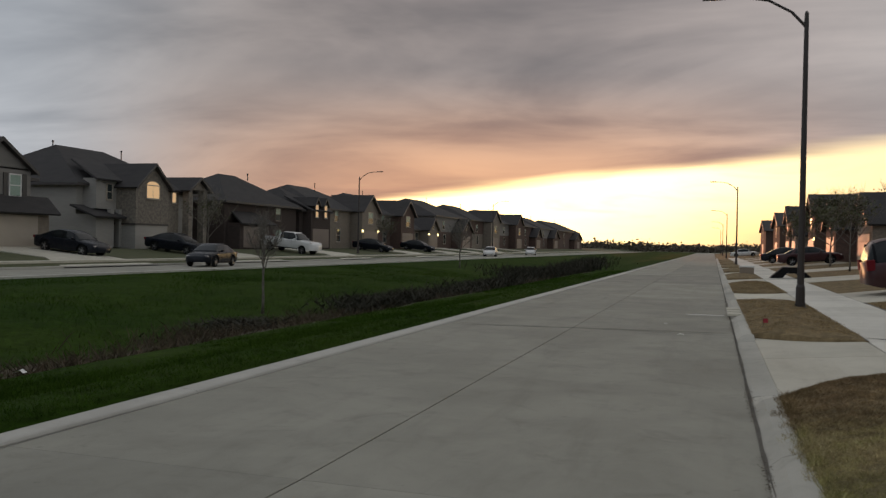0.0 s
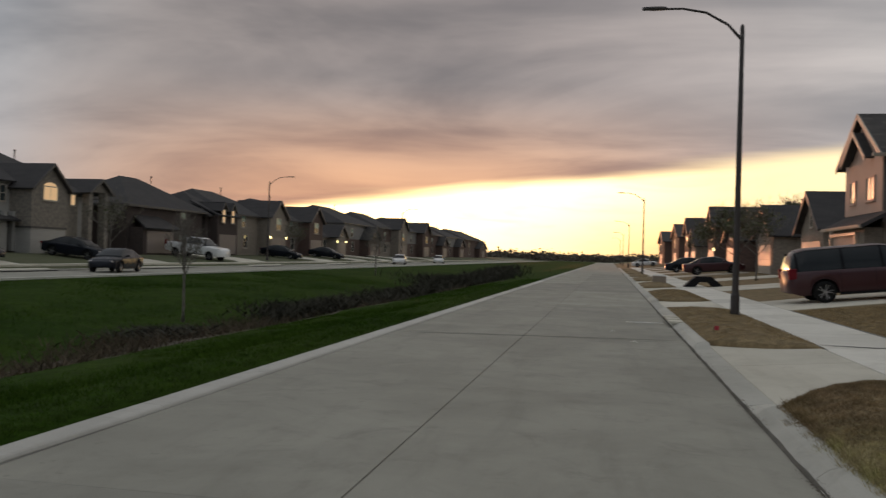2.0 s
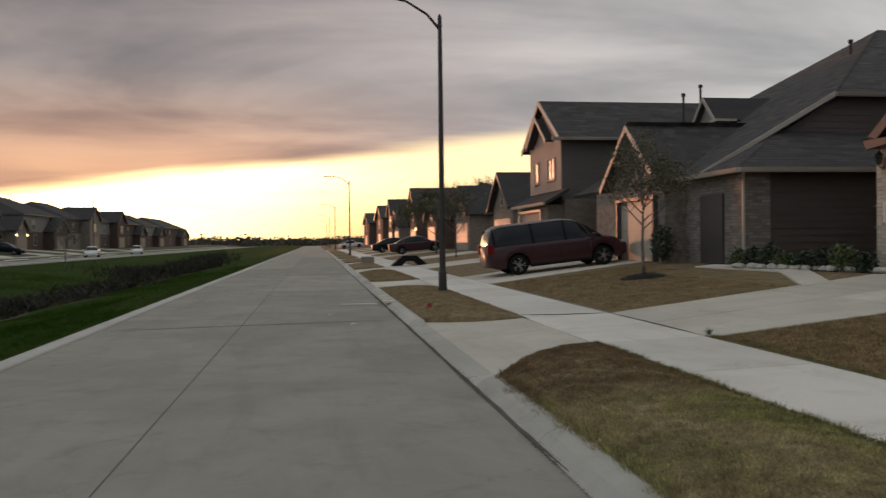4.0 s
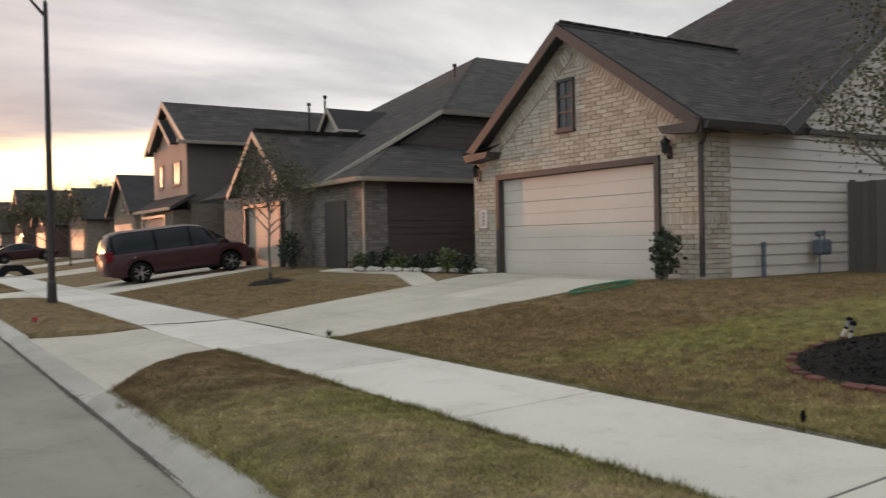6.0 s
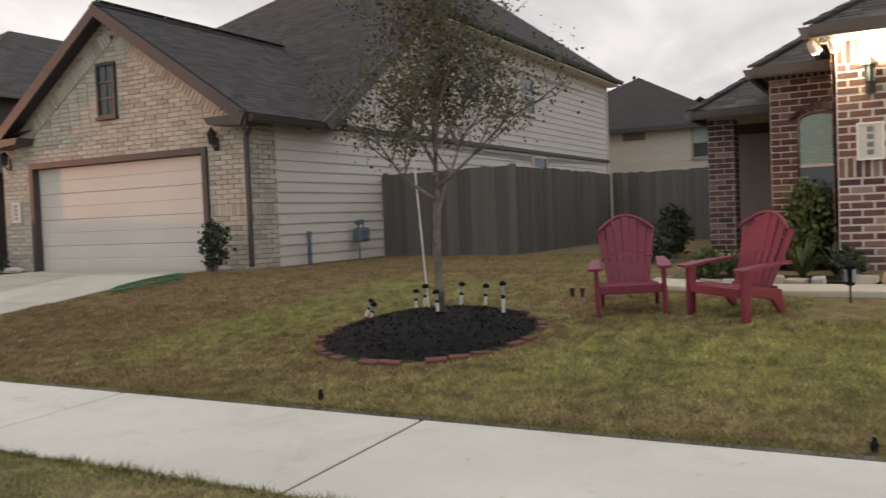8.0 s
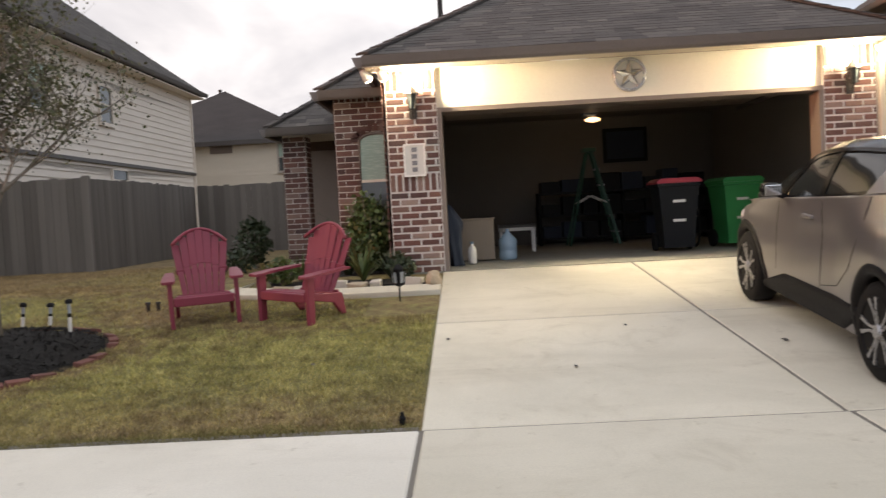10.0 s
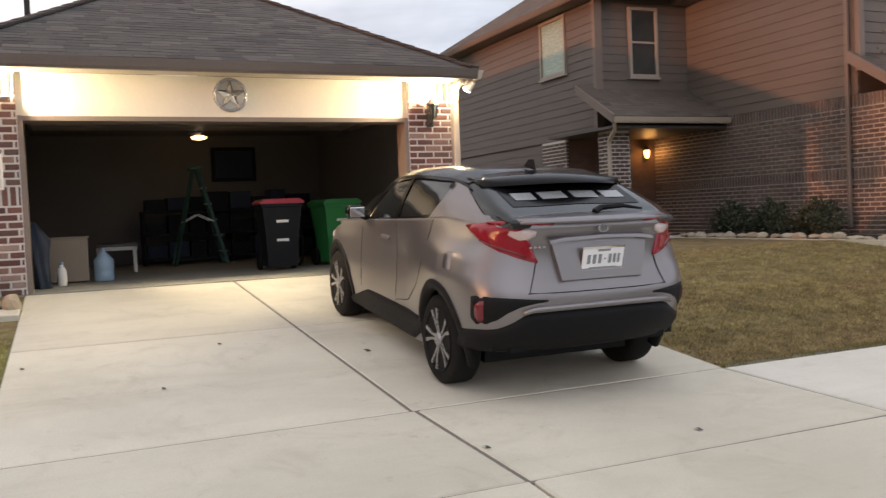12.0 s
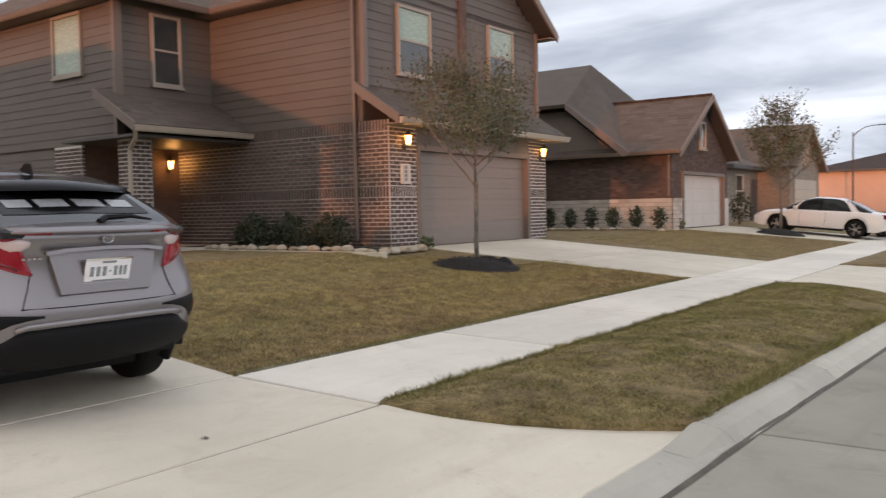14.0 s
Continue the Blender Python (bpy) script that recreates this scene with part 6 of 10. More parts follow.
gutter(h4, (9.0, 37.79, 6.24), (22, 37.79, 6.24), SOUTH, M["tan"])
for y_e in (37.8, 44.8):
    bm = B()
    prism(bm, [(9.31, y_e, 6.28), (9.31, 41.3, 8.44), (9.31, 41.3, 8.18), (9.31, y_e, 6.04)], (0.05, 0, 0))
    part("rake_board", bm, M["tan"], h4)
for y_e in (39.6, 43.4):
    slope(h4, [(9.22, y_e, 6.3), (11, y_e, 6.3), (11, 41.5, 7.6), (9.22, 41.5, 7.6)], tabs=False, thick=0.08)
    bm = B()
    prism(bm, [(9.18, y_e, 6.33), (9.18, 41.5, 7.65), (9.18, 41.5, 7.45), (9.18, y_e, 6.13)], (0.05, 0, 0))
    part("rake_board", bm, M["tan"], h4)
window(h4, (9.59, 39.9, 4.95), 1.1, 0.95, (0, -1, 0), WEST, M["salmon"], blind=1.0, muntins=(1, 0))
window(h4, (9.59, 42.6, 4.95), 0.75, 0.95, (0, -1, 0), WEST, M["salmon"], blind=1.0, muntins=(0, 0))
slope(h4, [(8.55, 37.4, 3.3), (8.55, 43.7, 3.3), (9.65, 43.7, 3.9), (9.65, 37.4, 3.9)], tabs=False)
gutter(h4, (8.55, 37.4, 3.28), (8.55, 43.7, 3.28), WEST, M["tan"])
wall(h4, 8.9, 9.62, 38.2, 43.4, 0.6, 3.2, M["fartan"], "garage_bay")
garage_door(h4, 8.88, 39.0, 43.0, 0.84, 2.9, M["salmon"], 4, 4, M["tan"])

# ---- brown brick house south of the two-storey one, stone skirt, closed pale garage ----
h5 = thing("house", 15, -32, 0.84, "brown brick house with stone skirt and a pale garage", "house", kind="structure")
wall(h5, 9.05, 9.4, -30.5, -29.5, 0.6, 3.6, M["farbrick"], "garage_pier")
wall(h5, 9.05, 9.4, -35.75, -35.2, 0.6, 3.6, M["farbrick"], "garage_pier")
wall(h5, 9.05, 9.4, -35.2, -30.5, 2.85, 3.6, M["farbrick"], "header")
wall(h5, 9.4, 24, -35.75, -29.55, 0.6, 3.55, M["farbrick"])
wall(h5, 8.98, 14.2, -29.56, -29.46, 0.6, 1.92, M["stonewall"], "stone_skirt")
wall(h5, 8.98, 9.05, -30.4, -29.46, 0.6, 1.92, M["stonewall"], "stone_skirt")
wall(h5, 8.98, 9.05, -35.75, -35.25, 0.6, 1.92, M["stonewhite"], "stone_skirt")
bricks(h5, (14.2, -29.46, 0.62), (-1, 0, 0), NORTH, [(0, 0), (5.2, 0), (5.2, 1.3), (0, 1.3)], [], "ledge", 0, 0.40, 0.145, 0.012, 0.02)
bricks(h5, (8.98, -29.46, 0.62), (0, -1, 0), WEST, [(0, 0), (0.92, 0), (0.92, 1.3), (0, 1.3)], [], "ledge", 0, 0.40, 0.145, 0.012, 0.02)
bricks(h5, (14.2, -29.55, 1.94), (-1, 0, 0), NORTH, [(0, 0), (5.15, 0), (5.15, 1.6), (0, 1.6)], [], "brown")
bricks(h5, (9.05, -29.5, 2.0), (0, -1, 0), WEST, [(0, 0), (6.2, 0), (6.2, 1.55), (3.2, 3.45), (0, 1.55)], [(1.0, 5.7, -1, 0.86), (2.9, 3.6, 1.75, 2.85)], "brown")
bm = B()
prism(bm, [(9.05, -29.5, 3.5), (9.05, -35.75, 3.5), (9.05, -32.7, 5.5)], (0.3, 0, 0))
part("gable", bm, M["farbrick"], h5)
garage_door(h5, 9.12, -35.1, -30.6, 0.84, 2.78, M["boardface"], 4, 4, M["taupe"])
window(h5, (9.03, -32.75, 4.3), 0.45, 0.9, (0, -1, 0), WEST, M["tan"], muntins=(0, 0))
for y_e in (-29.2, -36.1):
    slope(h5, [(8.6, y_e, 3.55), (15, y_e, 3.55), (15, -32.7, 5.78), (8.6, -32.7, 5.78)], key="shingle_brown", expo=0.2, tab=0.5)
    bm = B()
    prism(bm, [(8.56, y_e, 3.55), (8.56, -32.7, 5.8), (8.56, -32.7, 5.58), (8.56, y_e, 3.33)], (0.05, 0, 0))
    part("rake_board", bm, M["taupe"], h5)
gutter(h5, (8.6, -29.09, 3.58), (14, -29.09, 3.58), NORTH, M["taupe"])
wall(h5, 14.2, 26, -37, -27.6, 0.6, 3.6, M["brownside"])
bm = B()
prism(bm, [(11.2, -29.6, 3.6), (26, -29.6, 3.6), (26, -29.6, 5.3), (13.2, -29.6, 5.3)], (0, -6, 0))
part("upper_wall", bm, M["brownside"], h5)
boards(h5, (26, -29.58, 3.62), (-1, 0, 0), NORTH, [(0, 0), (14.7, 0), (12.8, 1.6), (0, 1.6)], [], M["brownside"], 0.2)
slope(h5, [(10.4, -29.0, 3.55), (12.9, -29.0, 5.5), (13.9, -33.3, 7.6), (12.0, -38.0, 4.6), (10.4, -38.0, 3.55)], M["shingle_brown"], False)
slope(h5, [(12.9, -29.0, 5.5), (27, -29.0, 5.5), (24, -33.3, 7.6), (13.9, -33.3, 7.6)], M["shingle_brown"], False)
slope(h5, [(27, -38.0, 4.6), (12.0, -38.0, 4.6), (13.9, -33.3, 7.6), (24, -33.3, 7.6)], M["shingle_brown"], False)
bm = B()
prism(bm, [(10.35, -28.97, 3.55), (12.9, -28.97, 5.52), (12.9, -28.97, 5.3), (10.6, -28.97, 3.42)], (0, -0.05, 0))
part("rake_board", bm, M["taupe"], h5)
pipe_vent(h5, 15.4, -31.0, 6.6, 0.7)
downpipe(h5, [(9.0, -29.2, 3.4), (9.1, -29.4, 3.2), (9.1, -29.4, 2.0)], M["taupe"])

# ---- the rest of both rows ----
NR = M["roofing"]
far_house(9.2, -53.5, -41.5, 0.84, -1, 1, M["fartan"], M["fartan"], M["shingle_brown"], "tan brick single-storey house farther along", eave_h=2.75)
far_house(-10.0, -102, -90, 0.5, -1, 1, M["salmon"], M["salmon"], M["roofing"], "salmon stucco and sunset tint house across a far side street", eave_h=4.4, depth=28)
far_house(10.2, 50.5, 60.5, 0.84, -1, 1, M["fartan"], M["fartan"], NR, "brick house farther along the street", eave_h=2.9)
far_house(10.0, 64, 75.5, 0.84, -1, 1, M["farbrick"], M["fartan"], NR, "dark brick house farther along the street", eave_h=2.9)
far_house(9.6, 79, 91, 0.84, -1, 2, M["brownside"], M["farbrick"], NR, "two-storey brick house farther along the street", True, eave_h=4.2)
far_house(9.6, 95, 106, 0.84, -1, 2, M["farside"], M["farbrick"], NR, "two-storey sided house farther along the street", "tall", lamps=1, eave_h=4.6)
far_house(9.6, 110, 121, 0.84, -1, 2, M["brownside"], M["fartan"], NR, "two-storey brown house farther along the street", True, eave_h=4.4, bay0=.5)
far_house(9.6, 125, 137, 0.84, -1, 2, M["farside"], M["farbrick"], NR, "two-storey grey house farther along the street", "tall", eave_h=4.8)
far_house(9.6, 143, 170, 0.84, -1, 2, M["brownside"], M["farbrick"], NR, "long dark house at the far end of the row", "tall", eave_h=4.8)
far_house(9.6, 180, 215, 0.84, -1, 2, M["brownside"], M["farbrick"], NR, "long dark house at the far end of the row", "tall", eave_h=4.8)
back_house = far_house(50.0, 6.5, 16.5, 0.84, 1, 2, M["farcream"], M["farcream"], NR, "cream sided house in the street behind", "tall", eave_h=4.4, depth=14)
boards(back_house, (35.995, 16.5, 0.84), (0, -1, 0), (-1, 0, 0), [(0, 0), (10, 0), (10, 4.38), (0, 4.38)], [], M["farcream"], 0.19)
window(back_house, (35.96, 7.72, 4.42), 0.62, 1.2, (0, -1, 0), (-1, 0, 0), M["greige"], blind=0.5)
bm = B()
box(bm, 35.94, 35.99, 10.1, 11.1, 4.72, 5.06)
part("vent", bm, M["taupe"], back_house)
LZ = 0.92
rows_left = [
             (89, 103.5, 2, "fartan", "fartan", "tall", 2, False, .6, .36), (105.5, 117.5, 2, "fartan", "farbrick", "tall", 0, False, .5, .45), (120, 129, 1, "fartan", "fartan", True, 2, False, .4, .5),
             (131, 149, 2, "farside", "farbrick", True, 0, False), (152, 170, 2, "farbrick", "fartan", "tall", 0, False), (174, 192, 2, "farside", "farbrick", "tall", 0, False),
             (196, 214, 2, "farbrick", "farbrick", True, 0, False), (218, 240, 2, "farside", "farbrick", True, 0, False), (246, 285, 2, "farbrick", "farbrick", True, 0, False)]
for y0, y1, st, up_, lo_, gb, lp, lit, *bay in rows_left:
    bay = bay or (0.55, 0.4)
    far_house(-42, y0, y1, LZ, 1, st, M[up_], M[lo_], NR, "dusky two-storey house beyond the ditch" if st == 2 else "dusky single-storey house beyond the ditch", gb, lp, lit, depth=15, eave_h=(4.6 if y0 < 125 else 5.3) if st == 2 else 2.8, tower=bay[1], bay0=bay[0], door_mat="tan" if y0 < 60 else "taupedoor")

# the two nearest houses beyond the ditch
EAST = (1, 0, 0)


def hip(parent, x0, x1, y0, y1, z, rise, inset, material):
    """A hip roof with its ridge along y over a rectangle."""
    xm = (x0 + x1) / 2
    a, b = (xm, y0 + inset, z + rise), (xm, y1 - inset, z + rise)
    slope(parent, [(x0, y0, z), (x1, y0, z), a], material, False)
    slope(parent, [(x1, y1, z), (x0, y1, z), b], material, False)
    slope(parent, [(x0, y1, z), (x0, y0, z), a, b], material, False)
    slope(parent, [(x1, y0, z), (x1, y1, z), b, a], material, False)
    bm = B()
    box(bm, x0, x1, y0, y0 + 0.05, z - 0.2, z), box(bm, x0, x1, y1 - 0.05, y1, z - 0.2, z)
    box(bm, x0, x0 + 0.05, y0 + 0.05, y1 - 0.05, z - 0.2, z), box(bm, x1 - 0.05, x1, y0 + 0.05, y1 - 0.05, z - 0.2, z)
    part("fascia", bm, M["umber"], parent)


def front_gable(parent, x, y0, y1, z, apex, wall_mat, back=5.0, over=0.35):
    """A gable over a bay that looks towards +x, with rakes and two roof slopes."""
    ym = (y0 + y1) / 2
    bm = B()
    prism(bm, [(x, y0, z), (x, y1, z), (x, ym, apex - 0.25)], (-0.25, 0, 0))
    part("gable", bm, wall_mat, parent)
    for e in (y0 - over, y1 + over):
        slope(parent, [(x + over, e, z - 0.1), (x - back, e, z - 0.1), (x - back, ym, apex), (x + over, ym, apex)], M["roofing"], False)
        bm = B()
        prism(bm, [(x + over, e, z - 0.10), (x + over, ym, apex), (x + over, ym, apex - 0.24), (x + over, e, z - 0.32)], (0.04, 0, 0))
        part("rake_board", bm, M["umber"], parent)


la = thing("house", -50, 38, LZ, "dusky sided house with a front gable beyond the ditch", "house", kind="structure")
wall(la, -57, -43.2, 31.5, 45.0, LZ - 0.6, 5.5, M["farside"])
wall(la, -43.2, -42.0, 38.6, 43.8, LZ - 0.6, 5.85, M["farside"], "gable_bay")
front_gable(la, -42.0, 38.6, 43.8, 5.75, 7.65, M["farside"], 7)
hip(la, -57.5, -42.8, 31.0, 45.4, 5.4, 1.6, 5.5, M["roofing"])
window(la, (-41.98, 42.5, 4.75), 0.85, 1.3, (0, 1, 0), EAST, M["white"], blind=1.0)
window(la, (-41.98, 40.2, 4.75), 0.85, 1.3, (0, 1, 0), EAST, M["white"], blind=1.0)
for yy in (39.45, 40.95, 41.75, 43.25):
    bm = B()
    box(bm, -41.99, -41.93, yy - 0.18, yy + 0.18, 4.0, 5.5)
    part("shutter", bm, M["umber"], la)
slope(la, [(-40.9, 38.0, 3.05), (-40.9, 45.3, 3.05), (-42.0, 45.3, 4.15), (-42.0, 38.0, 4.15)], M["roofing"], False)
wall(la, -43.0, -41.6, 38.3, 45.0, LZ - 0.6, 3.1, M["fartan"], "garage_bay")
bm = B()
box(bm, -41.6, -41.55, 39.2, 44.0, LZ, 2.9)
part("door_face", bm, M["tan"], la)
lb = thing("house", -50, 57, LZ, "grey two-storey house with a lit stone bay beyond the ditch", "house", kind="structure")
wall(lb, -57, -45, 51.3, 66.0, LZ - 0.6, 5.6, M["palesiding"])
hip(lb, -57.6, -44.4, 50.8, 66.4, 5.6, 3.4, 5.0, M["roofing"])
wall(lb, -45, -43.8, 52.0, 56.2, 3.75, 6.0, M["palesiding"], "upper_wing")
boards(lb, (-43.8, 52.0, 3.75), (0, 1, 0), EAST, [(0, 0), (4.2, 0), (4.2, 2.25), (0, 2.25)], [(1.0, 1.8, 0.8, 1.9)], M["palesiding"], 0.25)
slope(lb, [(-43.4, 51.6, 5.95), (-43.4, 56.4, 5.95), (-47.0, 56.4, 7.6), (-47.0, 53.0, 7.6)], M["roofing"], False)
window(lb, (-43.77, 53.4, 5.05), 0.55, 1.1, (0, 1, 0), EAST, M["tan"])
slope(lb, [(-42.6, 50.6, 3.15), (-42.6, 54.0, 3.15), (-44.9, 54.0, 4.0), (-44.9, 50.6, 4.0)], M["roofing"], False)
wall(lb, -45, -43.2, 51.3, 53.2, LZ - 0.6, 3.3, M["palesiding"], "side_bay")
for yy in (53.0, 53.9):
    wall(lb, -43.6, -43.25, yy, yy + 0.35, LZ, 3.75, M["palesiding"], "porch_column")
wall(lb, -45.2, -42.0, 54.2, 58.2, 2.72, 5.55, M["stonewall"], "stone_bay")
wall(lb, -45.2, -41.98, 54.15, 58.25, 2.60, 2.74, M["umber"], "band_board")
wall(lb, -45.2, -42.02, 54.22, 58.18, LZ - 0.6, 2.60, M["palesiding"], "bay_base")
front_gable(lb, -42.0, 54.2, 58.2, 5.55, 7.45, M["stonewall"], 5)
window(lb, (-41.98, 56.2, 5.2), 1.55, 0.95, (0, 1, 0), EAST, M["tan"], muntins=(1, 0), lit=True)
bm = B()
lathe(bm, [(0.77, 0.0), (0.77, 0.03), (0.02, 0.04)], sides=20, m=Matrix.Translation((-41.99, 56.2, 5.67)) @ Matrix.Rotation(math.pi / 2, 4, "Y") @ Matrix.Diagonal((0.45, 1, 1, 1)))
part("arched_pane", bm, M["room_glow"], lb)
wall(lb, -45, -43.0, 58.2, 61.0, LZ - 0.6, 5.6, M["stonewall"], "link_wall")
window(lb, (-42.97, 60.3, 5.0), 0.5, 0.8, (0, 1, 0), EAST, M["tan"], muntins=(0, 0), lit=True)
slope(lb, [(-42.5, 58.0, 5.6), (-42.5, 61.2, 5.6), (-46, 61.2, 7.2), (-46, 58.0, 7.2)], M["roofing"], False)
for yy in (61.0, 63.15):
    wall(lb, -42.6, -42.0, yy, yy + 0.5, LZ - 0.6, 5.75, M["stonewall"], "portico_column")
front_gable(lb, -42.0, 60.95, 63.7, 5.75, 6.85, M["stonewall"], 4)
bm = B()
box(bm, -44.98, -44.9, 61.8, 62.9, LZ, 3.1)
part("door", bm, M["umber"], lb)
pipe_vent(lb, -51, 55.5, 8.6, 0.7)
pipe_vent(lb, -50, 62.5, 8.4, 0.8)
lc = thing("house", -47, 75, LZ, "dark brick house under a broad hip roof beyond the ditch", "house", kind="structure")
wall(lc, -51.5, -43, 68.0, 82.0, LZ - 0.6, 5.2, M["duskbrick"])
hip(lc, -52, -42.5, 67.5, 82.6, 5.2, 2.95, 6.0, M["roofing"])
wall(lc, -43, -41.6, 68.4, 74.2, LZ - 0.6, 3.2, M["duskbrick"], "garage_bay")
slope(lc, [(-41.1, 68.0, 3.15), (-41.1, 74.6, 3.15), (-43.0, 73.4, 4.3), (-43.0, 69.2, 4.3)], M["roofing"], False)
bm = B()
box(bm, -41.6, -41.55, 69.0, 73.6, LZ, 2.9)
part("garage_door", bm, M["taupedoor"], lc)
window(lc, (-42.98, 78.0, 4.3), 1.0, 1.2, (0, 1, 0), EAST, M["taupe"], blind=0.5)
window(lc, (-42.98, 78.0, 2.0), 1.4, 1.4, (0, 1, 0), EAST, M["taupe"], blind=0.5)
bm = B()
box(bm, -43, -42.92, 75.4, 76.4, LZ, 3.0)
part("door", bm, M["umber"], lc)
pipe_vent(lc, -46, 77, 7.7, 0.7)
ld = thing("house", -47, 86, LZ, "red brick house with two small lit dormers beyond the ditch", "house", kind="structure")
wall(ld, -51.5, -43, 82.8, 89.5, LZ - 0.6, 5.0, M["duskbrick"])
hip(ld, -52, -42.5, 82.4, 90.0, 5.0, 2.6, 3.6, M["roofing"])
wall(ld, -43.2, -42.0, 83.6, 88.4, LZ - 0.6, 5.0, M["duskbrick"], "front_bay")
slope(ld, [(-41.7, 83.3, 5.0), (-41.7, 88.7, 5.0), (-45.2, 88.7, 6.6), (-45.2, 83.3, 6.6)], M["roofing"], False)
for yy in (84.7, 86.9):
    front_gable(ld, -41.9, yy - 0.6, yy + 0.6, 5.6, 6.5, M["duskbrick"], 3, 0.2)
    window(ld, (-41.88, yy, 4.95), 0.6, 1.3, (0, 1, 0), EAST, M["tan"], muntins=(0, 1), lit=True)
bm = B()
box(bm, -42.0, -41.95, 84.0, 88.0, LZ, 3.0)
part("garage_door", bm, M["taupedoor"], ld)
# paths and drives of the far row
for y0, y1, *_ in [(31.5, 45.2), (46.8, 64.5), (67, 82)] + rows_left[:5]:
    y0 = y0 + (y1 - y0) * 0.45
    d = thing("driveway", -38, y0 + 3.5, 0.8, "pale driveway beyond the ditch", "driveway", kind="structure")
    bm = B()
    prism(bm, [(-33.4, y0 - 0.5, -0.08), (-36.0, y0 + 1, 0.40), (-42, y0 + 1, 0.92), (-42, y0 + 6.2, 0.92), (-36.0, y0 + 6.2, 0.40), (-33.4, y0 + 7.7, -0.08)], (0, 0, 0.06))
    part("slab", bm, M["walk"], d)


# ---- street lamps ----
def street_lamp(x, y, z, h, side, label, tilt=0.0):
    t = thing("street_lamp", x, y, z, label, "street lamp", group="street lamps")
    bm = B()
    lathe(bm, [(0.15, 0), (0.15, 0.05), (0.115, 0.07), (0.11, 0.55), (0.085, 0.62), (0.055, h - 0.2), (0.05, h), (0.02, h + 0.06)], (x, y, z), 12)
    part("pole", bm, M["pole"], t, smooth=False)
    bm = B()
    arm = [(x, y, z + h - 0.35), (x + side * 0.35, y, z + h + 0.05), (x + side * 0.9, y, z + h + 0.38), (x + side * 1.5, y, z + h + 0.50), (x + side * 1.9, y, z + h + 0.50)]
    tube(bm, arm, [0.04, 0.035, 0.032, 0.03, 0.03], 8)
    part("arm", bm, M["pole"], t)
    bm = B()
    m = Matrix.Translation((x + side * 1.9, y, z + h + 0.5))
    prof = [(0.0, 0.07), (0.12, 0.13), (0.35, 0.14), (0.55, 0.10), (0.62, 0.04)]
    rings = [[(side * a, w * c, 0.06 * s_ if s_ > 0 else 0.03 * s_) for c, s_ in ((1, 0), (0.7, 0.8), (0, 1), (-0.7, 0.8), (-1, 0), (0, -1))] for a, w in prof]
    vv = [[bm.verts.new(m @ Vector(p)) for p in r] for r in rings]
    for r0, r1 in zip(vv, vv[1:]):
        for k in range(6):
            bm.faces.new((r0[k], r0[(k + 1) % 6], r1[(k + 1) % 6], r1[k]))
    bm.faces.new(vv[0]), bm.faces.new(vv[-1])
    part("lamp_head", bm, M["pole"], t)
    bm = B()
    for k in range(4):
        a = k * math.pi / 2 + 0.4
        lathe(bm, [(0.02, 0), (0.02, 0.10)], (x + 0.12 * math.cos(a), y + 0.12 * math.sin(a), z + 0.04), 6)
    part("anchor_bolt", bm, M["iron"], t, kind="stuff")


street_lamp(1.78, 23.2, 0.20, 7.45, -1, "dark unlit street lamp on the grass verge")
for y in (86, 150, 212, 270):
    street_lamp(1.78, y, 0.18, 7.45, -1, "dark unlit street lamp far along the road")
street_lamp(-34.0, 78, 0.5, 7.6, 1, "dark unlit street lamp beyond the ditch")
street_lamp(-34.0, 132, 0.5, 7.6, 1, "dark unlit street lamp beyond the ditch")
street_lamp(11.9, -79, 0.18, 7.4, -1, "dark unlit street lamp far along the road")

# ---- fence between the houses ----
fence = thing("fence", 16, 7, 0.84, "weathered grey wooden privacy fence", "fence", kind="structure")


def fence_run(a, b, z0, z1):
    a, b = Vector(a), Vector(b)
    d = b - a
    n = int(d.length / 0.145)
    m0 = Matrix.Translation((a.x, a.y, 0)) @ Matrix.Rotation(math.atan2(d.y, d.x), 4, "Z")
    rng = random.Random(int(a.x * 7 + b.y * 3))
    for i in range(n):
        bm = B()
        s = i * 0.145
        box(bm, s, s + 0.14, -0.01 + rng.uniform(-0.006, 0.006), 0.01, z0, z1 + rng.uniform(-0.02, 0.02), m0)
        part("picket", bm, M["wood"], fence)
    for z in (z0 + 0.3, z0 + 1.0, z1 - 0.25):
        bm = B()
        box(bm, 0, d.length, 0.012, 0.05, z, z + 0.09, m0)
        part("rail", bm, M["wood"], fence)
    k = 0.0
    while k <= d.length:
        bm = B()
        box(bm, k, k + 0.09, 0.05, 0.14, z0 - 0.1, z1 + 0.03, m0)
        part("post", bm, M["wood"], fence)
        k += 2.4


fence_run((14.6, 10.24), (14.6, 7.1), 0.80, 2.64)
fence_run((14.56, 7.05), (21.0, 7.05), 0.80, 2.64)
fence_run((21.0, 7.0), (21.0, 2.96), 0.80, 2.64)
bm = B()
box(bm, 14.52, 14.62, 7.02, 7.12, 0.8, 2.68)
part("corner_post", bm, M["wood"], fence)
fence_run((14.0, 18.7), (14.0, 22.4), 0.80, 2.64)


# ---- vehicles ----
def tab_(t):
    a, b = zip(*t)
    return lambda x: float(np.interp(x, a, b))


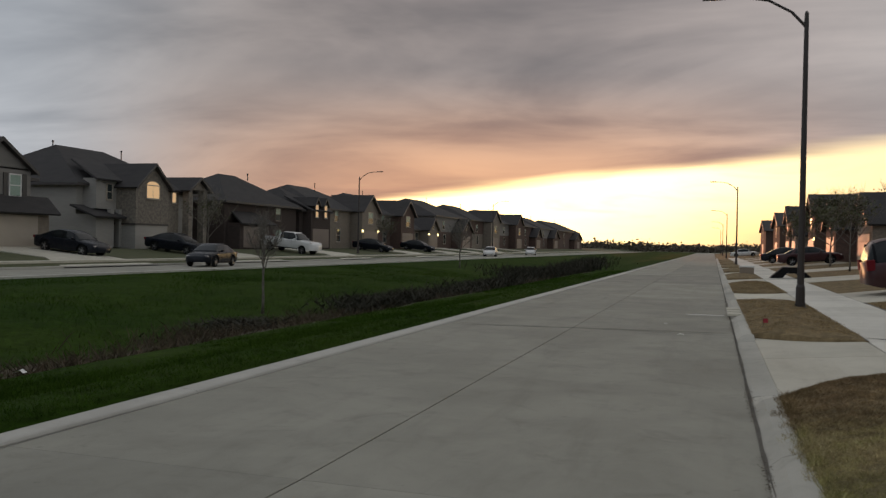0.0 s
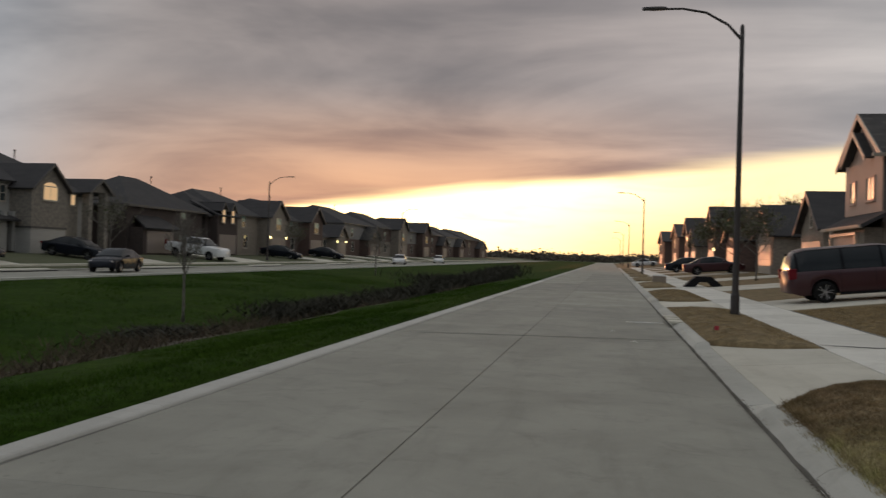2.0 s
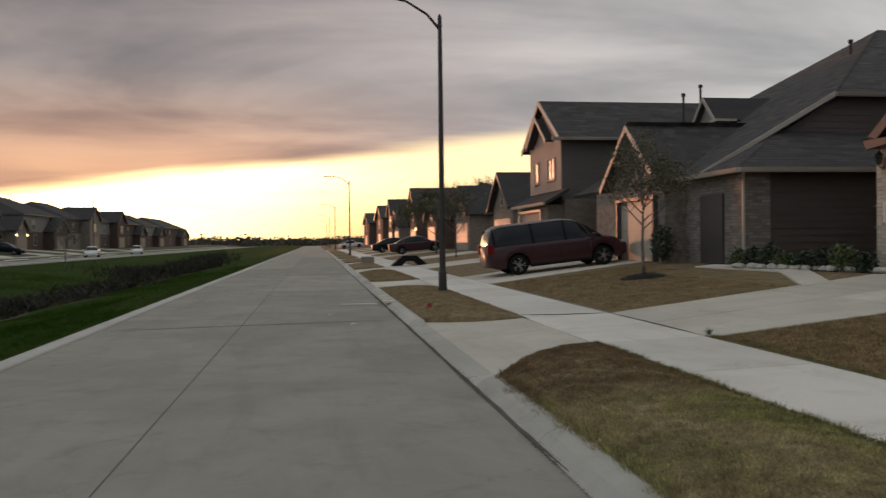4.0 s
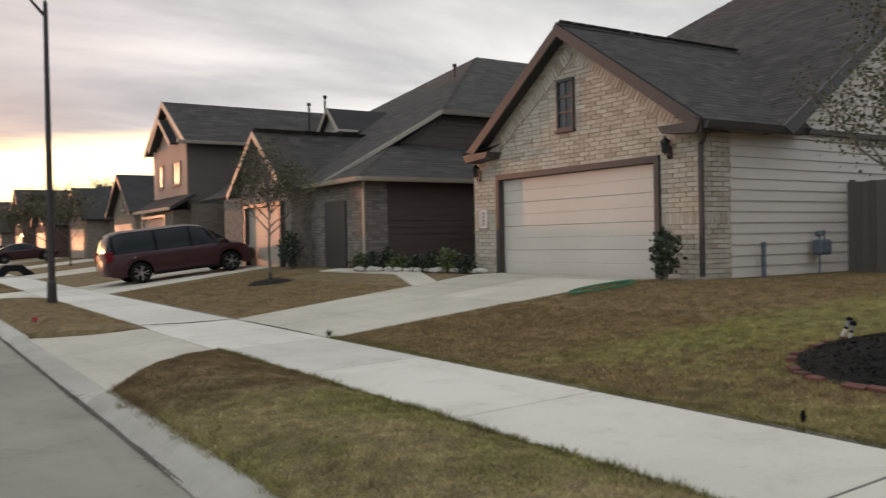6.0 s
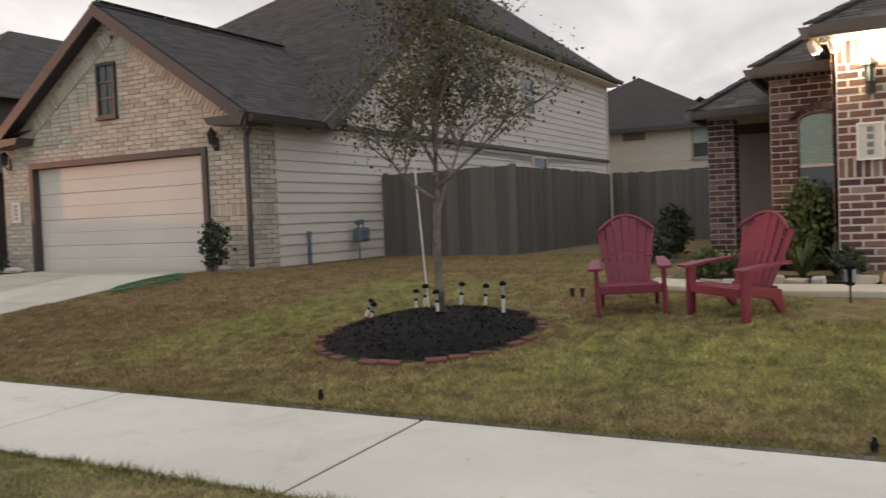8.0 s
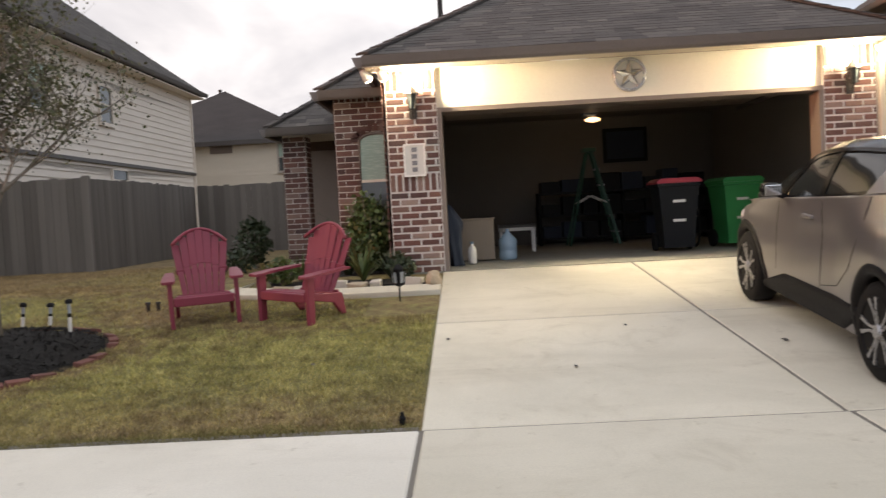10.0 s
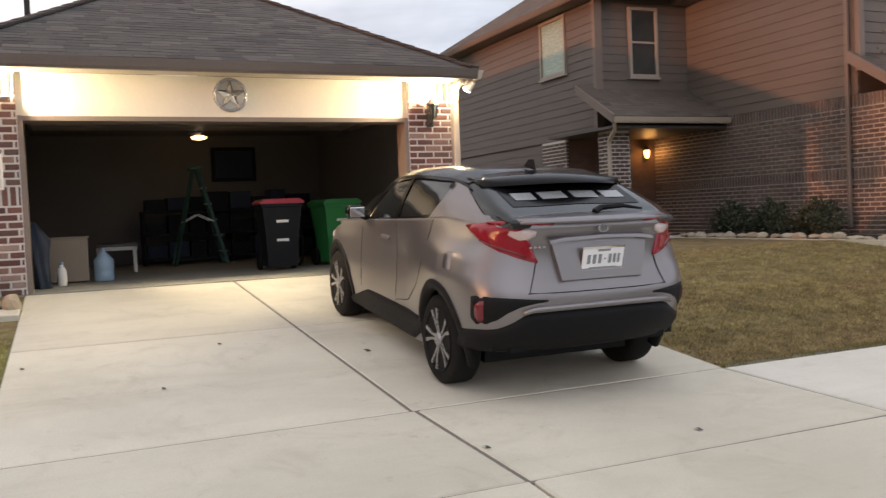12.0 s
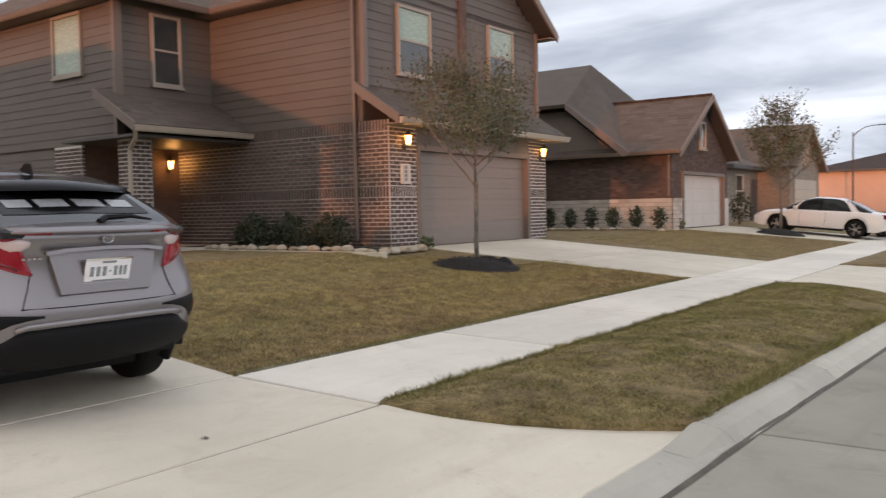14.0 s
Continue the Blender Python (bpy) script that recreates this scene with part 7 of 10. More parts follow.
def wheel(car, x, y, r, w, side, spokes=5, alloy="alloy"):
    c = Matrix.Translation((x, y, r)) @ Matrix.Rotation(-side * math.pi / 2, 4, "X")
    bm = B()
    lathe(bm, [(r * 0.66, -w / 2 + 0.01), (r * 0.90, -w / 2), (r * 0.985, -w / 2 + 0.025), (r, -w / 4), (r, w / 4), (r * 0.985, w / 2 - 0.025), (r * 0.90, w / 2), (r * 0.68, w / 2 - 0.012)], sides=32, m=c)
    wh = part("wheel", bm, M["rubber"], car, smooth=True)
    bm = B()
    lathe(bm, [(0.02, w / 2 - 0.09), (r * 0.62, w / 2 - 0.08), (r * 0.69, w / 2 - 0.005), (r * 0.715, w / 2 + 0.004), (r * 0.70, w / 2 - 0.03)], sides=32, m=c)
    part("rim", bm, M["dark"], wh, smooth=True)
    bm = B()
    for k in range(spokes):
        for off in (-1, 1):
            mid = k * math.tau / spokes
            at = lambda rad, turn, h: c @ Vector((rad * math.cos(mid + off * turn), rad * math.sin(mid + off * turn), w / 2 + h))
            face = [at(0.045, 0.06, -0.012), at(r * 0.38, 0.07, -0.004), at(r * 0.69, 0.15, 0.002), at(r * 0.695, 0.28, 0.002), at(r * 0.40, 0.21, -0.004), at(0.06, 0.45, -0.012)]
            prism(bm, face, (c.to_3x3() @ Vector((0, 0, -0.022))))
    part("spoke_set", bm, M[alloy], wh)
    bm = B()
    lathe(bm, [(0.035, w / 2 - 0.03), (0.055, w / 2 - 0.01), (0.045, w / 2 + 0.008), (0.01, w / 2 + 0.012)], sides=14, m=c)
    part("hub_cap", bm, M[alloy], wh)


def loft(bm, rings, close=True):
    vv = [[bm.verts.new(p) for p in r] for r in rings]
    for r0, r1 in zip(vv, vv[1:]):
        for a in range(len(r0) - 1):
            bm.faces.new((r0[a], r0[a + 1], r1[a + 1], r1[a]))
    if close:
        bm.faces.new(vv[0]), bm.faces.new(vv[-1][::-1])
    return vv


KINDS = {
    "van": dict(L=5.0, r=0.34, axles=(-1.5, 1.5),
                w=((-2.5, .80), (-2.4, .92), (-1.5, .97), (1.5, .97), (2.1, .9), (2.5, .6)),
                low=((-2.5, .35), (-2.2, .25), (2.2, .25), (2.5, .35)),
                belt=((-2.5, 1.0), (0, 1.0), (1.2, .98), (2.0, .88), (2.5, .65)),
                top=((-2.5, 1.03), (1.2, 1.05), (2.0, .95), (2.5, .68)),
                roof=((-2.48, 1.05), (-2.3, 1.62), (-2.0, 1.72), (0.2, 1.74), (0.7, 1.66), (1.2, 1.35), (1.6, 1.02))),
    "sedan": dict(L=4.8, r=0.33, axles=(-1.38, 1.42),
                  w=((-2.4, .70), (-2.25, .85), (-1.4, .91), (1.4, .91), (2.1, .82), (2.4, .55)),
                  low=((-2.4, .38), (-2.1, .25), (2.1, .24), (2.4, .32)),
                  belt=((-2.4, .88), (-1.5, .95), (0.9, .90), (2.0, .75), (2.4, .58)),
                  top=((-2.4, .95), (-1.6, 1.02), (1.0, .97), (2.0, .82), (2.4, .62)),
                  roof=((-1.85, 1.0), (-1.2, 1.30), (-0.7, 1.43), (0.1, 1.44), (0.6, 1.30), (1.15, .98))),
    "pickup": dict(L=5.8, r=0.39, axles=(-1.75, 1.85),
                   w=((-2.9, .92), (-2.8, .98), (1.9, .99), (2.6, .95), (2.9, .75)),
                   low=((-2.9, .50), (2.6, .42), (2.9, .45)),
                   belt=((-2.9, 1.28), (-0.9, 1.28), (1.0, 1.25), (2.6, 1.16), (2.9, 1.0)),
                   top=((-2.9, 1.30), (-0.9, 1.32), (1.2, 1.30), (2.6, 1.20), (2.9, 1.02)),
                   roof=((-0.95, 1.3), (-0.8, 1.82), (-0.4, 1.92), (0.6, 1.92), (0.9, 1.80), (1.45, 1.3))),
}


def vehicle(kind, paint, label, roof_paint=None, category="car", name="car", detail=True, rear_lamps=True):
    """A car about the origin, nose along +x; place its Empty afterwards."""
    K = KINDS[kind]
    car = thing(name, 0, 0, 0, label, category)
    w, low, belt, top, roof = (tab_(K[k]) for k in ("w", "low", "belt", "top", "roof"))
    r, half = K["r"], K["L"] / 2
    ra = r + 0.075

    def bottom(x):
        z = low(x)
        for a in K["axles"]:
            d = abs(x - a)
            if d < ra:
                z = max(z, r + math.sqrt(ra * ra - d * d))
        return z

    xs_ = sorted(set([round(-half + K["L"] * i / 56, 3) for i in range(57)] + [round(a + s * ra * f, 3) for a in K["axles"] for s in (-1, 1) for f in (0.25, 0.5, 0.75, 0.9, 0.98, 1.0, 1.02)]))
    rings = []
    for x in xs_:
        W, zb, zs, zt = w(x), bottom(x), belt(x), top(x)
        zb = min(zb, zs - 0.05)
        zz = lambda f: zb + (zs - zb) * f
        halfsec = [(W * 0.94, zb), (W * 0.985, zz(0.18)), (W, zz(0.42)), (W * 0.985, zz(0.66)), (W * 0.975, zz(0.86)), (W * 0.955, zs), (W * 0.88, zs + (zt - zs) * 0.55), (W * 0.62, zt), (W * 0.3, zt + 0.012), (0, zt + 0.016)]
        rings.append([(x, -a, b) for a, b in halfsec] + [(x, a, b) for a, b in halfsec[-2::-1]])
    bm = B()
    loft(bm, rings)
    body = part("body", bm, M[paint], car, smooth=True)
    bm = B()
    loft(bm, [[(x, -w(x) * 0.72, low(x) + 0.02), (x, -w(x) * 0.72, belt(x) - 0.1), (x, w(x) * 0.72, belt(x) - 0.1), (x, w(x) * 0.72, low(x) + 0.02), (x, -w(x) * 0.72, low(x) + 0.02)] for x in (-half + 0.12, -half * 0.5, 0, half * 0.5, half - 0.15)])
    part("underbody", bm, M["dark"], car)
    # glasshouse
    g0, g1 = K["roof"][0][0], K["roof"][-1][0]
    gx = [g0 + (g1 - g0) * i / 30 for i in range(31)]

    def gsec(x, grow=0.0):
        zr, zb = roof(x), belt(x) - 0.03
        zr = max(zr, zb + 0.03)
        f = min(1.0, (zr - zb) / 0.4)
        wb = w(x) * 0.925
        wr = w(x) * (0.925 - 0.21 * f)
        return [(wb + grow, zb), (wb - (wb - wr) * 0.25 + grow, zb + (zr - zb) * 0.3), (wb - (wb - wr) * 0.72 + grow, zb + (zr - zb) * 0.78), (wr - 0.02 + grow, zb + (zr - zb) * 0.93 + grow), (wr * 0.80, zr + grow), (wr * 0.4, zr + 0.012 + grow), (0, zr + 0.016 + grow)]

    rings = []
    for x in gx:
        s = gsec(x)
        rings.append([(x, -a, b) for a, b in s] + [(x, a, b) for a, b in s[-2::-1]])
    bm = B()
    loft(bm, rings)
    part("glasshouse", bm, M["carglass"], car, smooth=True)
    rp = M[roof_paint or paint]
    zmax = max(z for _, z in K["roof"])
    rx = [x for x in gx if roof(x) > zmax - 0.10]
    rings = []
    for x in rx:
        s = gsec(x, 0.008)[3:]
        rings.append([(x, -a, b) for a, b in s] + [(x, a, b) for a, b in s[-2::-1]])
    bm = B()
    loft(bm, rings, False)
    part("roof", bm, rp, car, smooth=True)

    def pillar(xb, xt, wid, material):
        for sgn in (-1, 1):
            bm = B()
            sec = []
            for i in range(7):
                f = i / 6
                x = xb + (xt - xb) * f
                s = gsec(x, 0.012)
                idx = f * 3
                k = min(2, int(idx))
                q_ = idx - k
                yy = s[k][0] + (s[k + 1][0] - s[k][0]) * q_
                zz_ = s[k][1] + (s[k + 1][1] - s[k][1]) * q_
                sec.append([(x - wid * (1 - 0.45 * f), sgn * yy, zz_), (x + wid * (1 - 0.45 * f), sgn * yy, zz_)])
            loft(bm, sec, False)
            part("pillar", bm, material, car, smooth=True)

    if kind == "van":
        for a in (-2.25, -0.9, 0.25):
            pillar(a, a - 0.03, 0.05, M["carblack"])
        pillar(1.35, 0.75, 0.05, M[paint])
    elif kind == "sedan":
        pillar(-1.45, -0.95, 0.14, M[paint])
        pillar(-0.1, -0.12, 0.04, M["carblack"])
        pillar(1.0, 0.5, 0.045, M[paint])
    else:
        pillar(-0.8, -0.78, 0.10, M[paint])
        pillar(0.2, 0.18, 0.06, M["carblack"])
        pillar(1.2, 0.85, 0.05, M[paint])
    for a in K["axles"]:
        for sgn in (-1, 1):
            wheel(car, a, sgn * (w(a) - 0.115), r, 0.215, sgn)
            bm = B()
            pts = [(a + (ra + 0.015) * math.cos(t), sgn * (w(a) * 0.985), r + (ra + 0.015) * math.sin(t)) for t in [math.pi * (-0.06 + 1.12 * i / 14) for i in range(15)]]
            tube(bm, pts, 0.030 if kind == "pickup" else 0.014, 6)
            part("wheel_arch", bm, M[paint], car, smooth=True)
    for sgn in (-1, 1):
        bm = B()
        box(bm, K["axles"][0] + ra, K["axles"][1] - ra, sgn * (w(0) * 0.985) - 0.02, sgn * (w(0) * 0.985) + 0.02, low(0) - 0.02, low(0) + 0.06)
        part("sill", bm, M["dark"], car, bevel=0.012)
        # mirror
        mx = g1 - 0.42
        bm = B()
        box(bm, mx - 0.07, mx + 0.10, sgn * (w(mx) + 0.03), sgn * (w(mx) + 0.20), belt(mx) + 0.02, belt(mx) + 0.17)
        mir = part("mirror", bm, M[paint], car, bevel=0.04)
        bm = B()
        box(bm, mx - 0.078, mx - 0.071, sgn * (w(mx) + 0.05), sgn * (w(mx) + 0.18), belt(mx) + 0.04, belt(mx) + 0.15)
        part("mirror_glass", bm, M["chrome"], mir)
        bm = B()
        beam(bm, (mx + 0.03, sgn * w(mx) * 0.9, belt(mx) + 0.04), (mx + 0.02, sgn * (w(mx) + 0.06), belt(mx) + 0.06), 0.05)
        part("mirror_arm", bm, M["dark"], mir)
        # door seams and handle
        for dx in ((0.62, -0.30) if kind != "van" else (1.0, 0.0, -1.0)):
            bm = B()
            pts = []
            for i in range(9):
                f = i / 8
                z = low(dx) + 0.16 + (belt(dx) - low(dx) - 0.16) * f
                zz2 = (z - bottom(dx)) / max(0.01, belt(dx) - bottom(dx))
                yy = w(dx) * float(np.interp(zz2, [0, .18, .42, .66, .86, 1], [.94, .985, 1, .985, .975, .955])) + 0.001
                pts.append((dx, sgn * yy, z))
            tube(bm, pts, 0.005, 4)
            part("door_seam", bm, M["dark"], car)
        bm = B()
        hx = 0.0 if kind != "van" else 0.25
        box(bm, hx - 0.09, hx + 0.09, sgn * (w(hx) * 0.985) - 0.005, sgn * (w(hx) * 0.985) + 0.03, belt(hx) - 0.13, belt(hx) - 0.10)
        part("door_handle", bm, M[paint], car, bevel=0.01)
        # head lamps
        bm = B()
        hw = w(half - 0.2)
        box(bm, half - 0.42, half - 0.16, sgn * (hw * 0.62), sgn * (hw * 1.0), belt(half - 0.3) - 0.10, belt(half - 0.3) + 0.0)
        part("head_lamp", bm, M["lampclear"], car, bevel=0.03)
        if rear_lamps:
            bm = B()
            bw = w(-half + 0.05)
            zb_ = belt(-half) - 0.02
            tall = {"van": 0.34, "sedan": 0.16, "pickup": 0.42}[kind]
            box(bm, -half - 0.02, -half + 0.22, sgn * (bw * 0.70), sgn * (bw * 1.06), zb_ - tall * 0.6, zb_ + tall * 0.4)
            part("tail_lamp", bm, M["lampdull"], car, bevel=0.03)
    return car, body, w, belt, low


# the silver crossover on the near driveway: a hull of stacked outlines, nose along +x
HULL_X = (-2.1, -1.7, -1.3, -0.85, -0.5, 0.3, 0.9, 1.3, 2.1)
HULL_W = {0.20: (.76, .80, .82, .82, .82, .82, .82, .82, .74), 0.45: (.81, .87, .89, .865, .84, .84, .87, .885, .80),
          0.65: (.84, .90, .912, .87, .83, .83, .88, .90, .82), 0.85: (.845, .905, .918, .868, .818, .822, .865, .89, .80),
          1.00: (.785, .86, .885, .85, .825, .828, .835, .84, .74), 1.10: (.74, .80, .83, .832, .828, .82, .80, .78, .70),
          1.20: (.72, .77, .795, .815, .82, .80, .78, .75, .70), 1.30: (.68, .73, .76, .79, .80, .78, .76, .74, .70)}
HULL_Z = tuple(HULL_W)
TAIL_X = tab_(((0.20, -1.45), (0.30, -1.66), (0.36, -2.00), (0.42, -2.07), (0.52, -2.13), (0.66, -2.155), (0.72, -2.16), (0.79, -2.15), (0.86, -2.115), (0.95, -2.09), (1.05, -2.078), (1.14, -2.085), (1.20, -2.105), (1.245, -2.115), (1.27, -2.07), (1.30, -2.00)))
NOSE_X = tab_(((0.20, 1.98), (0.40, 2.12), (0.60, 2.14), (0.80, 2.08), (0.90, 1.95), (0.98, 1.55), (1.03, 1.05), (1.08, 0.5), (1.16, -0.35), (1.22, -0.9), (1.27, -1.15), (1.30, -1.3)))
CORNER = 0.40


def hull_w(x, z):
    rows = [float(np.interp(x, HULL_X, HULL_W[k])) for k in HULL_Z]
    return float(np.interp(z, HULL_Z, rows))


def hull(u, z, sgn=1):
    """u: 0 at the tail's centre, 1 where the corner meets the side, then metres forward."""
    xr = TAIL_X(z)
    if u <= 1.0:
        a = max(0.0, u) * math.pi / 2
        x = xr + CORNER * (1 - math.cos(a) ** 0.70 if a < math.pi / 2 - 1e-6 else 1)
        return Vector((x, sgn * hull_w(x, z) * math.sin(a) ** 0.70, z))
    x = xr + CORNER + (u - 1.0)
    nose = NOSE_X(z)
    r = 0.55 if z < 0.93 else 0.22
    k = 1.0
    if x > nose - r:
        k = max(0.0, 1 - min(1.0, (x - nose + r) / r) ** 2.3) ** (1 / 2.3)
    return Vector((min(x, nose), sgn * hull_w(x, z) * k, z))


def hull_n(u, z, sgn=1):
    a = hull(u + 0.01, z, sgn) - hull(u - 0.01 if u > 0.02 else u, z, sgn)
    b = hull(u, z + 0.01, sgn) - hull(u, z - 0.01, sgn)
    n = a.cross(b).normalized()
    c = hull(u, z, sgn)
    return n if n.dot(Vector((c.x + 0.6, c.y, 0))) > 0 else -n


def panel(name, rows, off, material, parent, label="", sides=(-1, 1), thick=0.03, n=5, both=False):
    """Lays a panel on the hull: rows of (u, low z, high z); both: one piece across the tail."""
    made = None
    for sgn in ((1,) if both else sides):
        line = [(u, a, b, sgn) for u, a, b in rows]
        if both:
            line = line + [(u, a, b, -1) for u, a, b in rows[::-1] if u > 0]
        bm = B()
        rings = []
        for u, a, b, s in line:
            ring = []
            for i in range(n + 1):
                z = a + (b - a) * i / n
                e = 0.25 if i in (0, n) else 1.0
                ring.append(hull(u, z, s) + hull_n(u, z, s) * off * e)
            ring += [hull(u, b, s) - hull_n(u, b, s) * thick, hull(u, a, s) - hull_n(u, a, s) * thick, ring[0]]
            rings.append(ring)
        loft(bm, rings)
        made = part(name, bm, material, parent, label, smooth=False)
        for p in made.data.polygons:
            p.use_smooth = True
    return made


def on_side(x, z):
    return 1.0 + x - TAIL_X(z) - CORNER


car = thing("car", 0, 0, 0, "warm silver compact crossover with black roof on a driveway", "car")
AXLES, TYRE, ARCH = (-1.29, 1.37), 0.335, 0.40
zs_ = [0.20 + 1.09 * i / 30 for i in range(31)]
rings = []
for z in zs_:
    end = on_side(NOSE_X(z), z)
    us = [i / 20 for i in range(21)] + [1 + (end - 1) * i / 70 for i in range(1, 71)]
    half_ = [hull(u, z, 1) for u in us]
    rings.append([Vector((p.x, -p.y, p.z)) for p in half_[::-1]] + half_[1:])
bm = B()
vv = [[bm.verts.new(p) for p in r] for r in rings]
hub_of = {}
for r in vv:
    for v in r:
        for a in AXLES:
            if abs(v.co.y) > 0.45 and math.hypot(v.co.x - a, v.co.z - TYRE) < ARCH:
                hub_of[v] = a
for r0, r1 in zip(vv, vv[1:]):
    for i in range(len(r0) - 1):
        q_ = (r0[i], r0[i + 1], r1[i + 1], r1[i])
        behind = all(v.co.z < 0.385 and v.co.x < AXLES[0] for v in q_)
        if not behind and not all(v in hub_of for v in q_):
            bm.faces.new(q_)
for v, a in hub_of.items():
    d = Vector((v.co.x - a, v.co.z - TYRE))
    d = d.normalized() * ARCH
    v.co.x, v.co.z = a + d.x, TYRE + d.y
    v.co.y = math.copysign(hull_w(v.co.x, v.co.z), v.co.y) if v.co.x > TAIL_X(v.co.z) + CORNER else v.co.y
bm.faces.new(vv[-1])
bmesh.ops.delete(bm, geom=[v for v in bm.verts if not v.link_faces], context="VERTS")
body = part("body", bm, M["carsilver"], car, smooth=True)
bm = B()
loft(bm, [[(x, -0.62, 0.19), (x, -0.62, 0.98), (x, 0.62, 0.98), (x, 0.62, 0.19), (x, -0.62, 0.19)] for x in (-1.55, -0.9, 0.9, 1.85)])
part("underbody", bm, M["dark"], car)
bm = B()
box(bm, -2.0, -1.5, -0.64, 0.64, 0.37, 0.90)
box(bm, -1.94, -1.68, -0.76, 0.76, 0.375, 0.55)
part("floor_pan", bm, M["dark"], car)
# black arches, sills, lower bumper
for a in AXLES:
    for sgn in (-1, 1):
        wheel(car, a, sgn * 0.775, TYRE, 0.225, sgn)
        bm = B()
        rings = []
        for i in range(19):
            t_ = math.pi * (-0.09 + 1.18 * i / 18)
            ring = []
            for rad, out in ((ARCH - 0.03, -0.05), (ARCH - 0.012, 0.010), (ARCH + 0.03, 0.012), (ARCH + 0.052, 0.008), (ARCH + 0.055, -0.03), (ARCH - 0.03, -0.05)):
                x, z = a + rad * math.cos(t_), TYRE + rad * math.sin(t_)
                ring.append((x, sgn * (hull_w(x, max(z, 0.2)) + out), z))
            rings.append(ring)
        loft(bm, rings)
        part("wheel_arch", bm, M["dark"], car, smooth=True)
panel("sill", [(on_side(x, 0.3), 0.20, h) for x, h in ((-0.86, .27), (-0.72, .34), (-0.55, .42), (-0.2, .425), (0.4, .42), (0.88, .415), (0.94, .40))], 0.012, M["dark"], car, "black sill cladding")
panel("rear_bumper", [(u, .345, h) for u, h in ((1.02, .505), (.93, .52), (.84, .53), (.74, .535), (.64, .545), (.56, .568), (.48, .60), (.41, .64), (.34, .658), (.2, .664), (.1, .667), (0, .668))], 0.018, M["dark"], car, "black lower rear bumper", both=True)
panel("bumper_trim", [(u, h, h + .036) for u, h in ((.42, .645), (.34, .667), (.2, .673), (.1, .676), (0, .677))], 0.030, M["carsilver"], car, "bright ledge along the bumper", both=True, n=4)
vent = panel("bumper_vent", [(.92, .60, .755), (.86, .565, .765), (.74, .575, .766), (.63, .61, .764), (.54, .66, .76), (.44, .70, .756), (.34, .722, .75), (.25, .732, .744)], 0.006, M["dark"], car, "black corner vent")
panel("reflector", [(.87, .60, .72), (.82, .585, .73), (.77, .60, .735)], 0.012, M["lampdeep"], vent, "dark red reflector")
lamp = panel("tail_lamp", [(1.12, 1.195, 1.212), (1.04, 1.165, 1.23), (.96, 1.135, 1.24), (.86, 1.105, 1.246), (.76, 1.083, 1.25), (.66, 1.06, 1.25), (.56, 1.04, 1.247), (.48, 1.02, 1.21), (.41, 1.003, 1.13), (.35, .99, 1.05), (.315, .984, .998)], 0.016, M["lampred"], car, "red boomerang tail lamp")
panel("clear_lens", [(.62, 1.17, 1.205), (.56, 1.145, 1.21), (.50, 1.125, 1.212), (.44, 1.13, 1.21), (.38, 1.165, 1.20)], 0.0185, M["lensclear"], lamp, "clear inner lens")
panel("lamp_edge", [(.9, 1.236, 1.246), (.72, 1.236, 1.254), (.52, 1.24, 1.257), (.36, 1.243, 1.255), (.26, 1.243, 1.25)], 0.023, M["lampred"], lamp)
panel("lamp_bar", [(.9, 1.115, 1.13), (.8, 1.095, 1.11), (.66, 1.07, 1.09), (.52, 1.045, 1.067), (.41, 1.012, 1.034)], 0.020, M["lampdeep"], lamp)
panel("tailgate_seam", [(u, .785, .792) for u in (.38, .2, .1, 0)], 0.003, M["dark"], car, both=True, n=2)
for sgn in (-1, 1):
    bm = B()
    tube(bm, [hull(u, z, sgn) + hull_n(u, z, sgn) * 0.001 for u, z in ((.37, .79), (.345, .84), (.33, .90), (.325, .985))], 0.004, 4)
    part("gate_seam", bm, M["dark"], car)
# tailgate: sloped panel for the plate, badge, lip
bm = B()
loft(bm, [[(-2.086, y * 1.08, 1.132), (-2.138, y * 0.90, 0.868), (-2.10, y * 0.88, 0.845), (-2.05, y, 0.98), (-2.086, y * 1.08, 1.132)] for y in (-0.36, -0.2, 0.2, 0.36)])
part("plate_panel", bm, M["carsilver"], car, bevel=0.012)
bm = B()
loft(bm, [[(-2.09, y, z), (-2.132, y, z - 0.004), (-2.126, y, z + 0.018), (-2.09, y, z + 0.02), (-2.09, y, z)] for y, z in ((-0.42, 1.122), (-0.3, 1.138), (0, 1.146), (0.3, 1.138), (0.42, 1.122))])
part("gate_handle", bm, M["carsilver"], car)
tilt = Matrix.Translation((-2.120, 0, 1.005)) @ Matrix.Rotation(math.radians(-11), 4, "Y")
bm = B()
box(bm, -0.018, -0.004, -0.165, 0.165, -0.085, 0.085, tilt)
plate = part("plate", bm, M["plate"], car, "white rear plate with worn grey print", bevel=0.004)
for a, b, z0, z1 in ((-.13, -.105, -.035, .03), (-.085, -.06, -.035, .03), (-.04, -.015, -.035, .03), (.008, .022, -.008, .002), (.042, .064, -.035, .03), (.08, .10, -.035, .03), (.114, .134, -.035, .03), (-.11, .11, -.072, -.060), (-.05, .05, .052, .067)):
    bm = B()
    box(bm, -0.021, -0.0185, -b, -a, z0, z1, tilt)
    part("print", bm, M["platebar"], plate)
for z in (-0.082, 0.082):
    bm = B()
    box(bm, -0.022, -0.017, -0.168, 0.168, z - 0.006, z + 0.006, tilt)
    part("plate_frame", bm, M["chrome"], plate)
bm = B()
